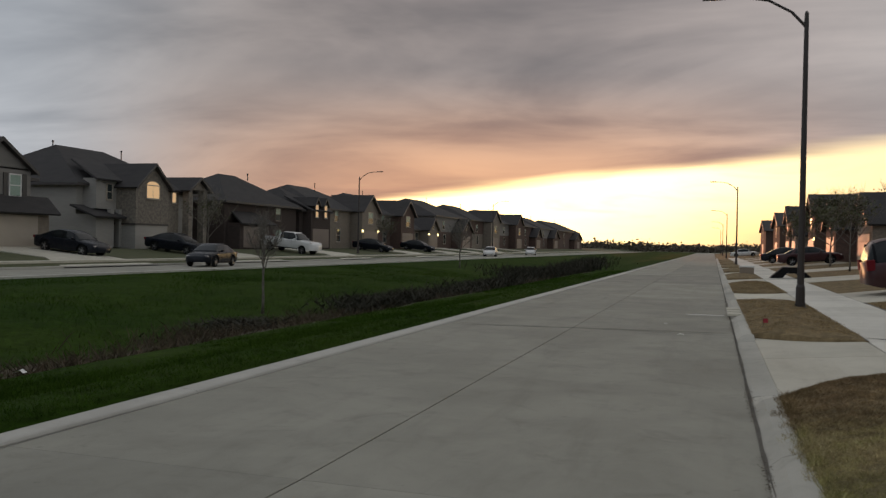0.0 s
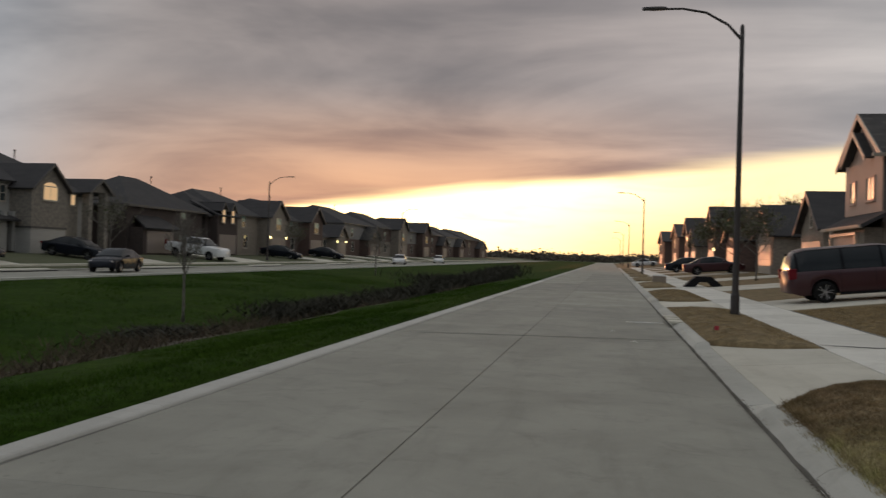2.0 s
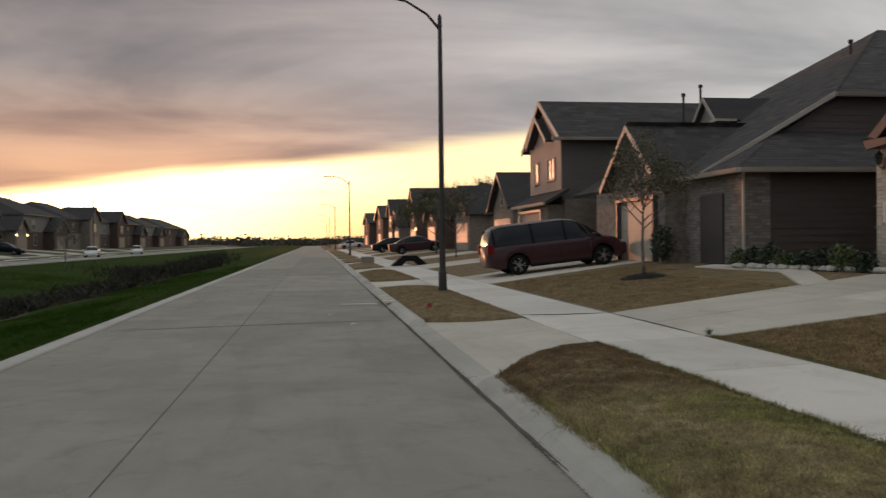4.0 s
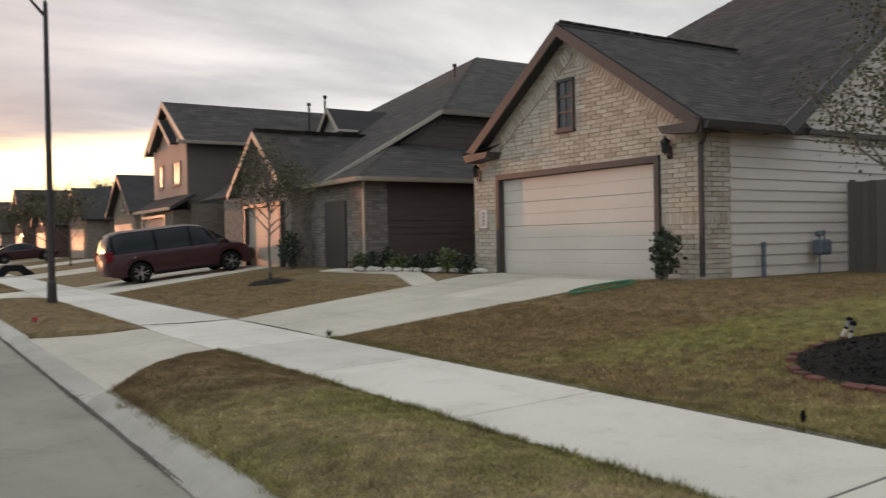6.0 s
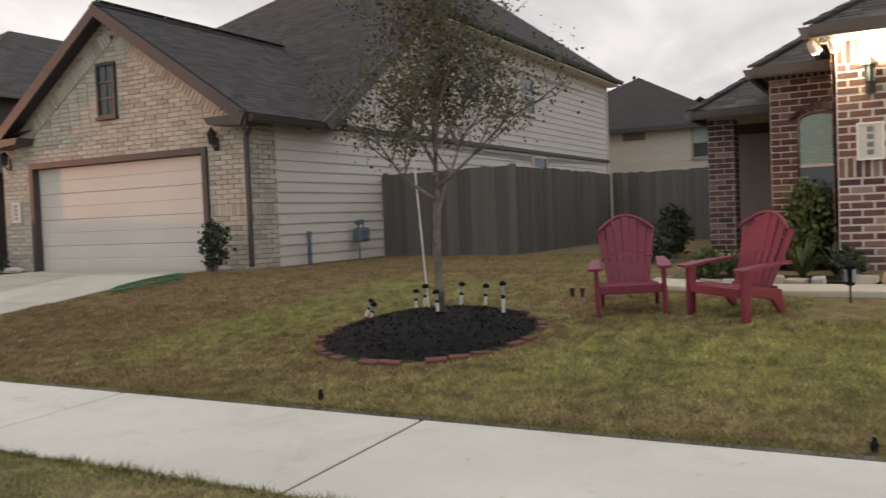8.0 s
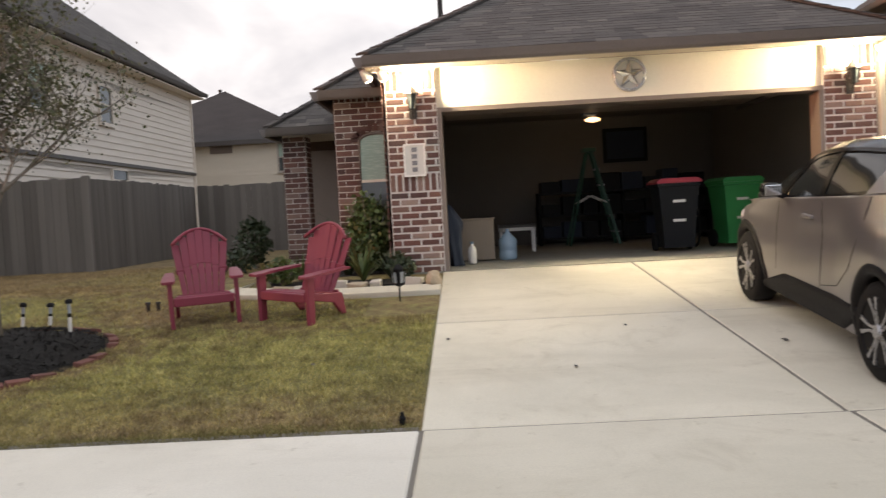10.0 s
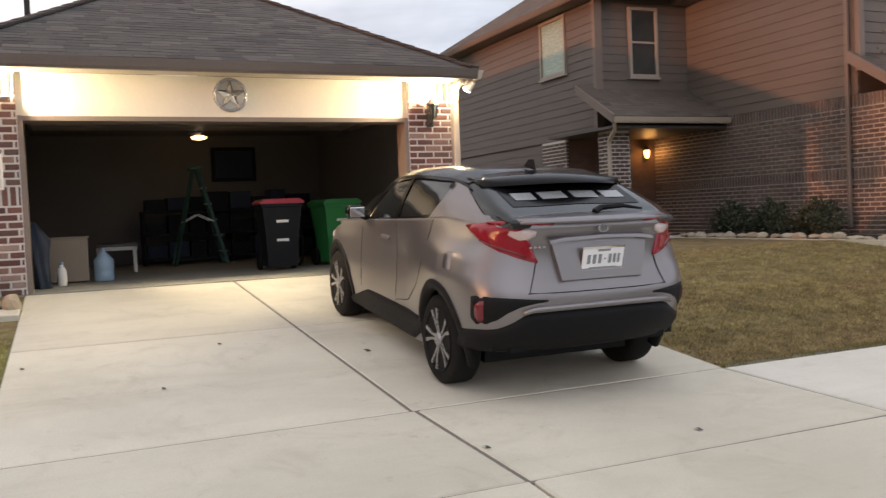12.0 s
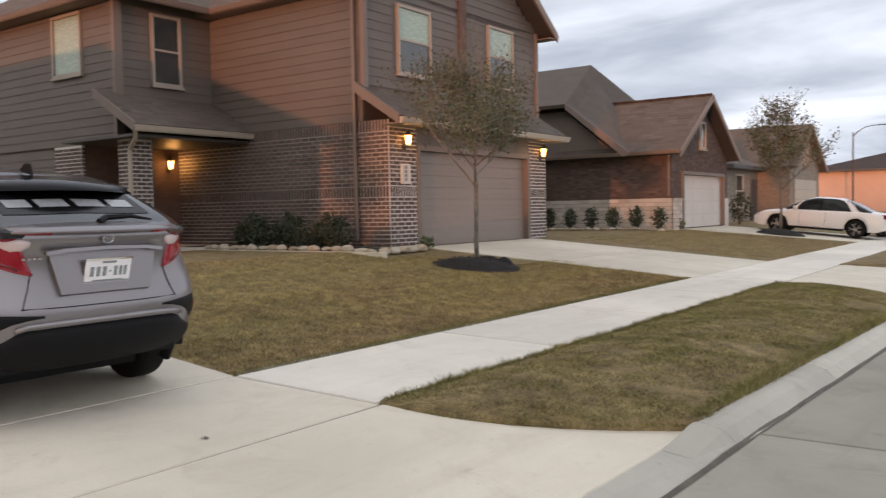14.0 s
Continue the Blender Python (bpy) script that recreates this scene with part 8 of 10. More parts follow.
lathe(bm, [(0.030, 0), (0.042, 0.004), (0.046, 0.010), (0.040, 0.013), (0.034, 0.010), (0.030, 0.004)], sides=22, m=Matrix.Translation((-2.118, 0, 1.205)) @ Matrix.Rotation(-math.pi / 2, 4, "Y") @ Matrix.Diagonal((0.60, 0.95, 1, 1)))
box(bm, -2.128, -2.118, -0.005, 0.005, 1.185, 1.225), box(bm, -2.128, -2.118, -0.028, 0.028, 1.206, 1.212)
part("badge", bm, M["alloy"], car)
for i in range(4):
    bm = B()
    box(bm, -2.103, -2.088, 0.44 + i * 0.034, 0.462 + i * 0.034, 1.092, 1.104)
    part("name_bar", bm, M["chrome"], car)
bm = B()
loft(bm, [[(-2.06 + y * y * 0.22, y, 1.235), (-2.155 + y * y * 0.30, y, 1.262 - y * y * 0.03), (-2.150 + y * y * 0.30, y, 1.275 - y * y * 0.03), (-1.95, y, 1.305 - y * y * 0.05), (-1.93, y, 1.25), (-2.06 + y * y * 0.22, y, 1.235)] for y in (-0.60, -0.45, -0.3, -0.15, 0, 0.15, 0.3, 0.45, 0.60)])
part("deck_lip", bm, M["carsilver"], car, "silver ducktail lip above the lamps", smooth=True)
# cabin: glass, roof, pillars
ROOF_Z = tab_(((-2.04, 1.25), (-1.9, 1.31), (-1.7, 1.385), (-1.5, 1.46), (-1.3, 1.525), (-1.0, 1.562), (-0.6, 1.572), (-0.2, 1.566), (0.1, 1.535), (0.4, 1.465), (0.8, 1.30), (1.25, 1.03)))
SIDE_Z = tab_(((-2.04, 1.24), (-1.5, 1.26), (-1.15, 1.255), (-0.6, 1.175), (0.0, 1.11), (0.6, 1.05), (1.25, 1.0)))
BASE_W = tab_(((-2.04, .66), (-1.8, .73), (-1.4, .775), (-0.9, .80), (0.0, .805), (0.6, .80), (1.25, .70)))
TOP_W = tab_(((-2.04, .58), (-1.8, .57), (-1.5, .575), (-1.1, .61), (-0.5, .635), (0.1, .63), (0.6, .62), (1.25, .60)))


def cabin(x, grow=0.0):
    zb, zr = SIDE_Z(x) - 0.02, max(ROOF_Z(x), SIDE_Z(x) + 0.03)
    f = min(1.0, (zr - zb) / 0.33)
    wb = BASE_W(x)
    wr = wb + (TOP_W(x) - wb) * f
    h = zr - zb
    return [(wb + grow, zb), (wb - (wb - wr) * 0.30 + grow, zb + h * 0.36), (wb - (wb - wr) * 0.66 + grow, zb + h * 0.66), (wr + 0.012 + grow, zb + h * 0.83 + grow * 0.5), (wr - 0.07, zb + h * 0.945 + grow), (wr * 0.55, zr - 0.008 + grow), (0, zr + grow)]


def ring_of(s, x):
    return [(x, -a, b) for a, b in s] + [(x, a, b) for a, b in s[-2::-1]]


cx_ = [-2.04 + 3.29 * i / 44 for i in range(45)]
bm = B()
loft(bm, [ring_of(cabin(x), x) for x in cx_])
part("glass", bm, M["carglass_near"], car, "dark tinted windows", smooth=True)
bm = B()
loft(bm, [ring_of(cabin(x, 0.010)[3:], x) for x in cx_ if -1.36 < x < 0.16], False)
roof_ = part("roof", bm, M["carblack"], car, "gloss black roof", smooth=True)


def at_cabin(x, f, out, sgn):
    """A point on the cabin's side: f 0 at the waist, 1 at the roof's edge."""
    s = cabin(x, out)
    k = min(2, int(f * 3))
    q = f * 3 - k
    return (x, sgn * (s[k][0] + (s[k + 1][0] - s[k][0]) * q), s[k][1] + (s[k + 1][1] - s[k][1]) * q)


def pillar(name, rows, material, out=0.012, label=""):
    """rows of (f, rear x, front x) on both sides of the cabin."""
    for sgn in (-1, 1):
        bm = B()
        rings = [[at_cabin(xr + (xf - xr) * i / 8, f, out, sgn) for i in range(9)] for f, xr, xf in rows]
        loft(bm, rings, False)
        part(name, bm, material, car, label, smooth=True)


pillar("rear_pillar", [(0, -1.97, -0.93), (.15, -1.90, -0.98), (.3, -1.80, -1.03), (.45, -1.70, -1.06), (.6, -1.58, -1.08), (.75, -1.45, -1.09), (.88, -1.32, -1.10), (.96, -1.22, -1.10)], M["carsilver"], 0.014, "silver rear quarter pillar")
pillar("door_pillar", [(0, -0.22, -0.14), (.5, -0.25, -0.18), (1, -0.28, -0.23)], M["carblack"])
pillar("front_pillar", [(0, 0.72, 0.90), (.5, 0.48, 0.62), (1, 0.22, 0.34)], M["carblack"])
pillar("roof_edge", [(.90, -1.38, 0.26), (1, -1.38, 0.22)], M["carblack"], 0.016)
pillar("waist_trim", [(0, -1.0, 0.85), (.07, -1.0, 0.85)], M["carblack"], 0.013)
for sgn in (-1, 1):
    bm = B()
    loft(bm, [[at_cabin(x, f, 0.022, sgn) for x in (-1.13, -1.06)] for f in (.66, .75, .84)], False)
    part("door_handle", bm, M["dark"], car, "black hidden rear door handle")
    bm = B()
    p = hull(on_side(0.02, 0.955), 0.955, sgn)
    box(bm, p.x - 0.10, p.x + 0.09, p.y - 0.01, p.y + sgn * 0.028, 0.94, 0.972)
    part("door_handle", bm, M["carsilver"], car, bevel=0.012)
    for dx, lo_, hi_ in ((0.66, .43, 1.02), (-0.24, .43, 1.10)):
        bm = B()
        tube(bm, [hull(on_side(dx, z), z, sgn) for z in [lo_ + (hi_ - lo_) * i / 8 for i in range(9)]], 0.0032, 4)
        part("door_seam", bm, M["dark"], car)
    bm = B()
    tube(bm, [hull(on_side(x, z), z, sgn) for x, z in ((-0.24, .45), (-0.55, .50), (-0.78, .66), (-0.92, .85), (-1.0, 1.05), (-1.02, 1.20))], 0.0032, 4)
    part("door_seam", bm, M["dark"], car)
    # mirror
    bm = B()
    mx, my, mz = 0.56, sgn * 0.935, 1.125
    box(bm, mx - 0.05, mx + 0.10, my - 0.085, my + 0.085, mz - 0.055, mz + 0.065)
    mir = part("mirror", bm, M["carblack"], car, bevel=0.045)
    bm = B()
    box(bm, mx - 0.058, mx - 0.046, my - 0.07, my + 0.07, mz - 0.04, mz + 0.05)
    part("mirror_glass", bm, M["chrome"], mir, bevel=0.01)
    bm = B()
    beam(bm, (mx + 0.04, sgn * 0.79, mz - 0.07), (mx + 0.03, my - sgn * 0.04, mz - 0.03), 0.045)
    part("mirror_arm", bm, M["dark"], mir)
    panel("head_lamp", [(on_side(x, 0.82), .78, .86) for x in (1.55, 1.7, 1.85, 1.95)], 0.012, M["lampclear"], car, sides=(sgn,))
panel("fuel_flap", [(on_side(x, 0.95), .89, 1.01) for x in (-1.52, -1.46, -1.40)], 0.0015, M["carsilver"], car, sides=(1,))
# roof spoiler on ribs over the upper rear glass
bm = B()
loft(bm, [[(-1.66 + y * y * 0.62, y, 1.490 - y * y * 0.09), (-1.655 + y * y * 0.62, y, 1.505 - y * y * 0.09), (-1.40, y, 1.545 - y * y * 0.12), (-1.18, y, 1.563 - y * y * 0.12), (-1.18, y, 1.535 - y * y * 0.12), (-1.44, y, 1.498 - y * y * 0.10), (-1.66 + y * y * 0.62, y, 1.490 - y * y * 0.09)] for y in [-0.60 + 0.1 * i for i in range(13)]])
part("spoiler", bm, M["carblack"], car, "black roof spoiler over the rear window", smooth=True)


def rear_glass(x, y, out):
    s = cabin(x)
    yy, zz = zip(*s[::-1])
    return (x, y, float(np.interp(abs(y), yy, zz)) + out)


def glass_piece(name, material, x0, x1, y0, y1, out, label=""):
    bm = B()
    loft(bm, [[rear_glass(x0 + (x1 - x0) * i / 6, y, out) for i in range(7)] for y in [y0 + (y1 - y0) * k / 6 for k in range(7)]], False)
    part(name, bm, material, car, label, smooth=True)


glass_piece("glass_band", M["carblack"], -1.80, -1.42, -0.53, 0.53, 0.004, "black band across the top of the rear window")
# Opaque pale patches; the sky's brightness on the glass is put into their colour.
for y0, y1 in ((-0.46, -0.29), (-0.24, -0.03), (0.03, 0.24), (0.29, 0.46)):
    glass_piece("glass_strip", M["tintpale"], -1.71, -1.60, y0, y1, 0.0075, "pale strip of rear window, sky brightness painted in")
bm = B()
tube(bm, [(-1.985, -0.02, 1.305), (-1.94, -0.10, 1.33), (-1.92, -0.30, 1.335), (-1.93, -0.46, 1.31)], [0.024, 0.022, 0.016, 0.008], 6)
part("wiper", bm, M["dark"], car)
bm = B()
prism(bm, [(-1.16, -0.012, 1.56), (-0.98, -0.012, 1.585), (-1.06, -0.012, 1.645), (-1.12, -0.012, 1.645)], (0, 0.024, 0))
part("antenna_fin", bm, M["dark"], car, bevel=0.008)
pitch = math.degrees(math.atan2(lot(6.7) - lot(4.2), 2.5))
car.matrix_basis = pose(5.52, -3.85, lot(5.52) + 0.002, 0, -pitch, 0) @ Matrix.Diagonal((1.0, 1.02, 1.03, 1))


def park(kind, paint, label, x, y, z, turn, tilt=0.0, category="car", name="car"):
    c = vehicle(kind, paint, label, category=category, name=name)[0]
    c.matrix_basis = pose(x, y, z, 0, tilt, turn)
    return c


park("van", "carmaroon", "maroon minivan parked on a driveway", 6.75, 29.6, lot(6.75), 0, -5.8, "minivan", "minivan")
park("sedan", "carwhite", "white saloon parked on a driveway", 5.5, -35.9, lot(5.5), 0, -5.0)
park("sedan", "carwhite", "white saloon parked behind another", 2.2, -38.6, lot(2.2), 0, -3)
park("sedan", "carmaroon", "dark red saloon parked across a far driveway", 7.0, 72.8, lot(7.0), 0, -5)
park("sedan", "cardark", "dark saloon parked on a far driveway", 6.5, 87.8, lot(6.5), 0, -5)
park("sedan", "carwhite", "white saloon parked at the far end of the row", 5.0, 160, lot(5.0), 0, -5)
park("sedan", "cardark", "dark saloon parked on a driveway beyond the ditch", -38.3, 43.4, 0.58, 0, 5)
park("sedan", "cardark", "dark saloon parked on a driveway beyond the ditch", -38.3, 54.2, 0.58, 0, 5)
park("sedan", "cardark", "dark blue saloon parked in the road beyond the ditch", -31.0, 47.5, -0.08, -80, 0)
park("pickup", "carwhite", "white pickup truck parked beyond the ditch", -38.0, 71.5, 0.55, -8, 5, "pickup truck", "pickup_truck")
park("sedan", "cardark", "dark saloon parked farther down the far row", -38.6, 93, 0.6, 0, 5)
park("sedan", "cardark", "dark saloon parked farther down the far row", -38.6, 109, 0.6, 0, 5)
park("sedan", "carwhite", "white saloon parked far down the far road", -31.5, 121, -0.08, -80, 0)
park("sedan", "carwhite", "white saloon parked far down the far road", -31.5, 150, -0.08, -80, 0)


# ---- trees and shrubs ----
def leaf_mesh(points, size, rng, key, parent, name="leaves", kind="stuff", aspect=0.5):
    """Small folded leaves at the points, joined in one mesh."""
    n = len(points)
    P = np.array(points, dtype=float).reshape(n, 3)
    R = np.random.RandomState(rng)
    d = R.normal(size=(n, 3))
    d /= np.linalg.norm(d, axis=1)[:, None]
    s = np.cross(d, R.normal(size=(n, 3)))
    s /= np.linalg.norm(s, axis=1)[:, None] + 1e-9
    L = size * R.uniform(0.6, 1.3, (n, 1))
    v = np.stack([P, P + d * L * 0.5 + s * L * aspect, P + d * L, P + d * L * 0.5 - s * L * aspect], 1).reshape(-1, 3)
    f = np.arange(n * 4).reshape(n, 4)
    me = bpy.data.meshes.new(name)
    me.from_pydata(v.tolist(), [], f.tolist())
    me.materials.append(M[key])
    ob = new(name, me)
    hang(ob, parent)
    return tagged(ob, kind=kind)


def tree(x, y, z, h, crown, leaves, seed, label, trunk_r=0.055, fork=0.28, leaf=0.06, key="leaf", lean=0.0, up=1.5):
    t = thing("tree", x, y, z, label, "tree", group="young street trees")
    rng = random.Random(seed)
    base = Vector((x, y, z - 0.05))
    trunk = B()
    limbs = B()
    tips = []

    def grow(p, d, length, r, depth):
        pts, radii = [p.copy()], [r]
        q_, dd = p.copy(), d.copy()
        for i in range(4):
            dd = (dd + Vector((rng.uniform(-.22, .22), rng.uniform(-.22, .22), rng.uniform(-.05, .2)))).normalized()
            q_ = q_ + dd * length / 4
            pts.append(q_.copy()), radii.append(r * (1 - 0.17 * (i + 1)))
            if depth < 3 and i >= 1:
                for _ in range(2 if depth < 2 else 1):
                    a = rng.uniform(0, math.tau)
                    side = Vector((math.cos(a), math.sin(a), rng.uniform(0.0, 0.9))).normalized()
                    grow(q_, (dd * 0.55 + side * 0.75).normalized(), length * rng.uniform(0.42, 0.62), r * 0.5, depth + 1)
            if depth >= 2:
                tips.append(q_.copy())
        tube(limbs, pts, radii, 5 if depth < 2 else 3, False)

    top = base + Vector((lean, 0, h * fork))
    pts = [base, base + Vector((lean * 0.3 + 0.01, 0.01, h * fork * 0.35)), base + Vector((lean * 0.7 - 0.01, 0.015, h * fork * 0.7)), top, top + Vector((0.02, 0.0, h * 0.2)), top + Vector((-0.02, 0.03, h * 0.45))]
    tube(trunk, pts, [trunk_r * 1.35, trunk_r, trunk_r * 0.92, trunk_r * 0.85, trunk_r * 0.6, trunk_r * 0.3], 10)
    part("trunk", trunk, M["bark"], t, smooth=True)
    n = 14
    for i in range(n):
        a = i * 2.4 + rng.uniform(-.3, .3)
        f = i / n
        start = top.lerp(pts[5], f)
        out = Vector((math.cos(a), math.sin(a), up * ((1.0 if i % 3 == 0 else 0.35) + 1.1 * f))).normalized()
        grow(start, out, crown * (1.25 - 0.42 * f) * rng.uniform(0.85, 1.15), trunk_r * 0.5 * (1 - 0.4 * f), 0)
    part("branchwork", limbs, M["bark"], t, kind="stuff")
    pts = []
    zlo = z + h * fork
    while len(pts) < leaves:
        p = rng.choice(tips)
        if rng.random() < 1.7 * (p.z - zlo) / h - 0.35:
            continue
        pts.append(p + Vector((rng.gauss(0, .10), rng.gauss(0, .10), rng.gauss(0, .10))))
    leaf_mesh(pts, leaf, seed, key, t, "crown")
    return t


def shrub(x, y, z, r, h, n, seed, label, key="shrub", leaf=0.055, name="shrub", group=""):
    t = thing(name, x, y, z, label, "shrub", group=group)
    rng = random.Random(seed)
    bm = B()
    tips = []
    for i in range(10):
        a = rng.uniform(0, math.tau)
        d = Vector((math.cos(a) * r * 0.75, math.sin(a) * r * 0.75, h * rng.uniform(0.6, 0.95)))
        p = Vector((x, y, z))
        pts = [p + Vector((rng.uniform(-.04, .04), rng.uniform(-.04, .04), -0.02)), p + d * 0.45 + Vector((0, 0, h * 0.1)), p + d]
        tube(bm, pts, [0.012, 0.009, 0.004], 4, False)
        tips += [p + d * f for f in (0.4, 0.6, 0.8, 1.0)]
    part("stem", bm, M["bark"], t, kind="stuff")
    pts = []
    for _ in range(n):
        c = rng.choice(tips)
        k = rng.random()
        a, b = rng.uniform(0, math.tau), rng.uniform(0.05, 1.0)
        q_ = Vector((x + r * math.cos(a) * math.sqrt(k) * math.sin(b * 2.6 + 0.3), y + r * math.sin(a) * math.sqrt(k) * math.sin(b * 2.6 + 0.3), z + h * b))
        pts.append(c.lerp(q_, 0.75) + Vector((rng.gauss(0, .03), rng.gauss(0, .03), rng.gauss(0, .03))))
    leaf_mesh(pts, leaf, seed, key, t, "foliage")
    return t


tree(6.23, 4.25, 0.60, 3.9, 0.76, 10500, 3, "young crape myrtle with thin leaves in a mulch bed", 0.05, 0.29, 0.034, up=1.25)
tree(6.95, -13.9, 0.55, 3.1, 1.15, 7500, 8, "slim young oak in a small mulch ring", 0.05, 0.50, 0.046, "leaf_green", up=0.85)
tree(6.9, 21.8, 0.57, 3.3, 0.95, 3600, 12, "slim young tree in front of a dark brick house", 0.045, 0.40, 0.055, up=1.1)
tree(6.3, -33.3, 0.52, 5.0, 1.15, 4600, 15, "young leafy tree beside parked white cars", 0.06, 0.30, 0.075, "leaf_green", up=2.0)
tree(7.0, 52.5, 0.6, 4.0, 1.2, 900, 21, "young tree on a front lawn farther along", 0.05, 0.35, 0.12)
tree(7.5, 65, 0.6, 4.6, 1.7, 3000, 23, "leafy tree on a front lawn farther along", 0.07, 0.3, 0.15)
tree(13.1, 72, 0.84, 5.2, 1.7, 3200, 25, "tall thinning tree behind the houses", 0.14, 0.35, 0.18)
tree(7.0, 82, 0.6, 4.0, 1.2, 700, 27, "young tree on a front lawn farther along", 0.05, 0.35, 0.14)
tree(-14.6, 25.2, -0.75, 2.6, 0.7, 20, 31, "bare dead sapling in the ditch", 0.05, 0.55, 0.05)
tree(-17.5, 58, 0.0, 3.0, 0.9, 60, 33, "bare young tree on the ditch bank", 0.05, 0.4, 0.08)
tree(-37.5, 57, 0.5, 4.2, 1.5, 500, 35, "thin young tree before a house beyond the ditch", 0.06, 0.3, 0.12)
tree(-38.5, 97, 0.55, 4.0, 1.3, 500, 37, "thin young tree before a house beyond the ditch", 0.06, 0.3, 0.14)
# the far woods: a ragged belt of clumps along the horizon
woods = thing("woods", -60, 420, 0, "far winter treeline along the horizon, haze in its brown", "trees", kind="stuff")
R_ = np.random.RandomState(5)
pts = []
for i in range(800):
    cx = R_.uniform(-420, 260)
    cy = R_.uniform(370, 480)
    hh = R_.uniform(1.6, 4.4)
    k = 90
    a = R_.normal(size=(k, 3)) * (3.6, 2.5, hh * 0.26) + (cx, cy, hh * 0.5)
    pts += a.tolist()
leaf_mesh([p for p in pts if p[2] > 0], 1.0, 6, "palewood", woods, "treeline", aspect=0.6)

# ditch weeds
weeds = thing("weeds", -13, 20, -0.8, "dark dead weeds and reeds along the ditch", "weeds", kind="stuff")
rng = random.Random(9)
vs, fs = [], []


def blade(x, y, z, h, w, lean):
    a = rng.uniform(0, math.tau)
    i = len(vs)
    dx, dy = w * math.cos(a), w * math.sin(a)
    lx, ly = lean * rng.uniform(-1, 1), lean * rng.uniform(-1, 1)
    vs.extend([(x - dx, y - dy, z), (x + dx, y + dy, z), (x + lx + dx * .4, y + ly + dy * .4, z + h * .65), (x + lx * 1.7, y + ly * 1.7, z + h)])
    fs.append((i, i + 1, i + 2, i + 3))


for _ in range(16000):
    y = rng.uniform(5, 75)
    c = -11.9 - 0.02 * y + 1.1 * noise.noise((y * 0.13, 2, 0))
    x = c + rng.gauss(0, 0.75)
    k = noise.noise((x * 0.5, y * 0.25, 5))
    if k < -0.12:
        continue
    hh = rng.uniform(0.08, 0.34) * (1 + 1.2 * max(0, k))
    blade(x, y, land(x, y) - 0.02, hh, 0.016, 0.2)
quick("dead_weeds", vs, fs, M["deadweed"], weeds, kind="stuff")
vs, fs = [], []
for cx, cy, rr, hh, n in ((-12.6, 30.5, 1.9, 0.75, 2300), (-12.3, 36, 2.2, 0.6, 1700), (-11.8, 44, 2.4, 0.8, 2000), (-12.5, 62, 3.5, 1.2, 3600), (-10.8, 70, 2.6, 1.4, 2500), (-13, 21, 1.3, 0.4, 800)):
    for _ in range(n):
        x, y = cx + rng.gauss(0, rr * 0.45), cy + rng.gauss(0, rr * 0.6)
        blade(x, y, land(x, y) + rng.uniform(0, hh * 0.6), hh * rng.uniform(.2, .5), 0.03, 0.25)
quick("dark_brush", vs, fs, M["darkbrush"], weeds, kind="stuff")

# shrubs in the beds
for i in range(9):
    shrub(13.4 - i * 0.40, -13.78 + 0.12 * ((i * 7) % 3 - 1), 0.82, 0.36, 0.62 + 0.12 * ((i * 5) % 3), 620, 60 + i, "dark evergreen shrub in a bed against brown brick", group="shrubs along the brick wall")
for i in range(6):
    shrub(13.4 - i * 0.85, -28.6, 0.84, 0.33, 0.85 - 0.05 * (i % 2), 420, 80 + i, "rounded dark shrub against a stone skirt", group="shrubs along the stone skirt", leaf=0.07)
shrub(9.0, -30.1, 0.8, 0.3, 0.45, 200, 90, "low pale shrub beside a pale garage", "lush")
shrub(9.2, -38.0, 0.8, 0.7, 1.5, 500, 91, "tall dark shrub beside a pale garage", leaf=0.09)
shrub(8.9, -14.9, 0.80, 0.22, 0.30, 160, 92, "low grassy plant at a brick pier", "lush")
shrub(9.72, 10.62, 0.80, 0.34, 1.0, 420, 93, "leafy shrub climbing beside a blond brick pier", "shrub", 0.09)
for i, (x, y, r, h, k) in enumerate(((10.5, 1.12, 0.36, 1.0, "shrub"), (12.5, 3.35, 0.4, 0.9, "shrub"), (11.5, 3.4, 0.35, 0.4, "shrub"), (8.95, 0.62, 0.2, 0.28, "shrub"), (9.05, 2.15, 0.3, 0.3, "lush"))):
    shrub(x, y, 0.82, r, h, 900 if h > 0.8 else 320, 100 + i, "leafy garden shrub in a stone-edged bed", k, 0.07, group="garden shrubs")


shrub(9.75, 1.12, 0.86, 0.36, 1.05, 2600, 91, "lush yellow-green shrub before an arched window", "lush", 0.06)


def strap_plant(x, y, z, n, length, seed, label, key="lush", w=0.022, rise=0.9):
    """A clump of long arching leaves from one root."""
    t = thing("strap_plant", x, y, z, label, "plant", group="garden plants")
    rg = random.Random(seed)
    vv, ff = [], []
    for _ in range(n):
        a, l = rg.uniform(0, math.tau), length * rg.uniform(0.55, 1.1)
        out, lift = rg.uniform(0.25, 0.95), rise * rg.uniform(0.7, 1.1)
        ca, sa = math.cos(a), math.sin(a)
        i0 = len(vv)
        for k in range(5):
            f = k / 4
            d, hz = l * out * f, l * lift * (1.5 * f - 0.75 * out * f * f)
            ww = w * (1 - 0.9 * f ** 2)
            vv.extend([(x + ca * d - sa * ww, y + sa * d + ca * ww, z + hz), (x + ca * d + sa * ww, y + sa * d - ca * ww, z + hz + 0.3 * ww)])
        ff += [(i0 + 2 * k, i0 + 2 * k + 1, i0 + 2 * k + 3, i0 + 2 * k + 2) for k in range(4)]
    quick("foliage", vv, ff, M[key], t, kind="stuff")


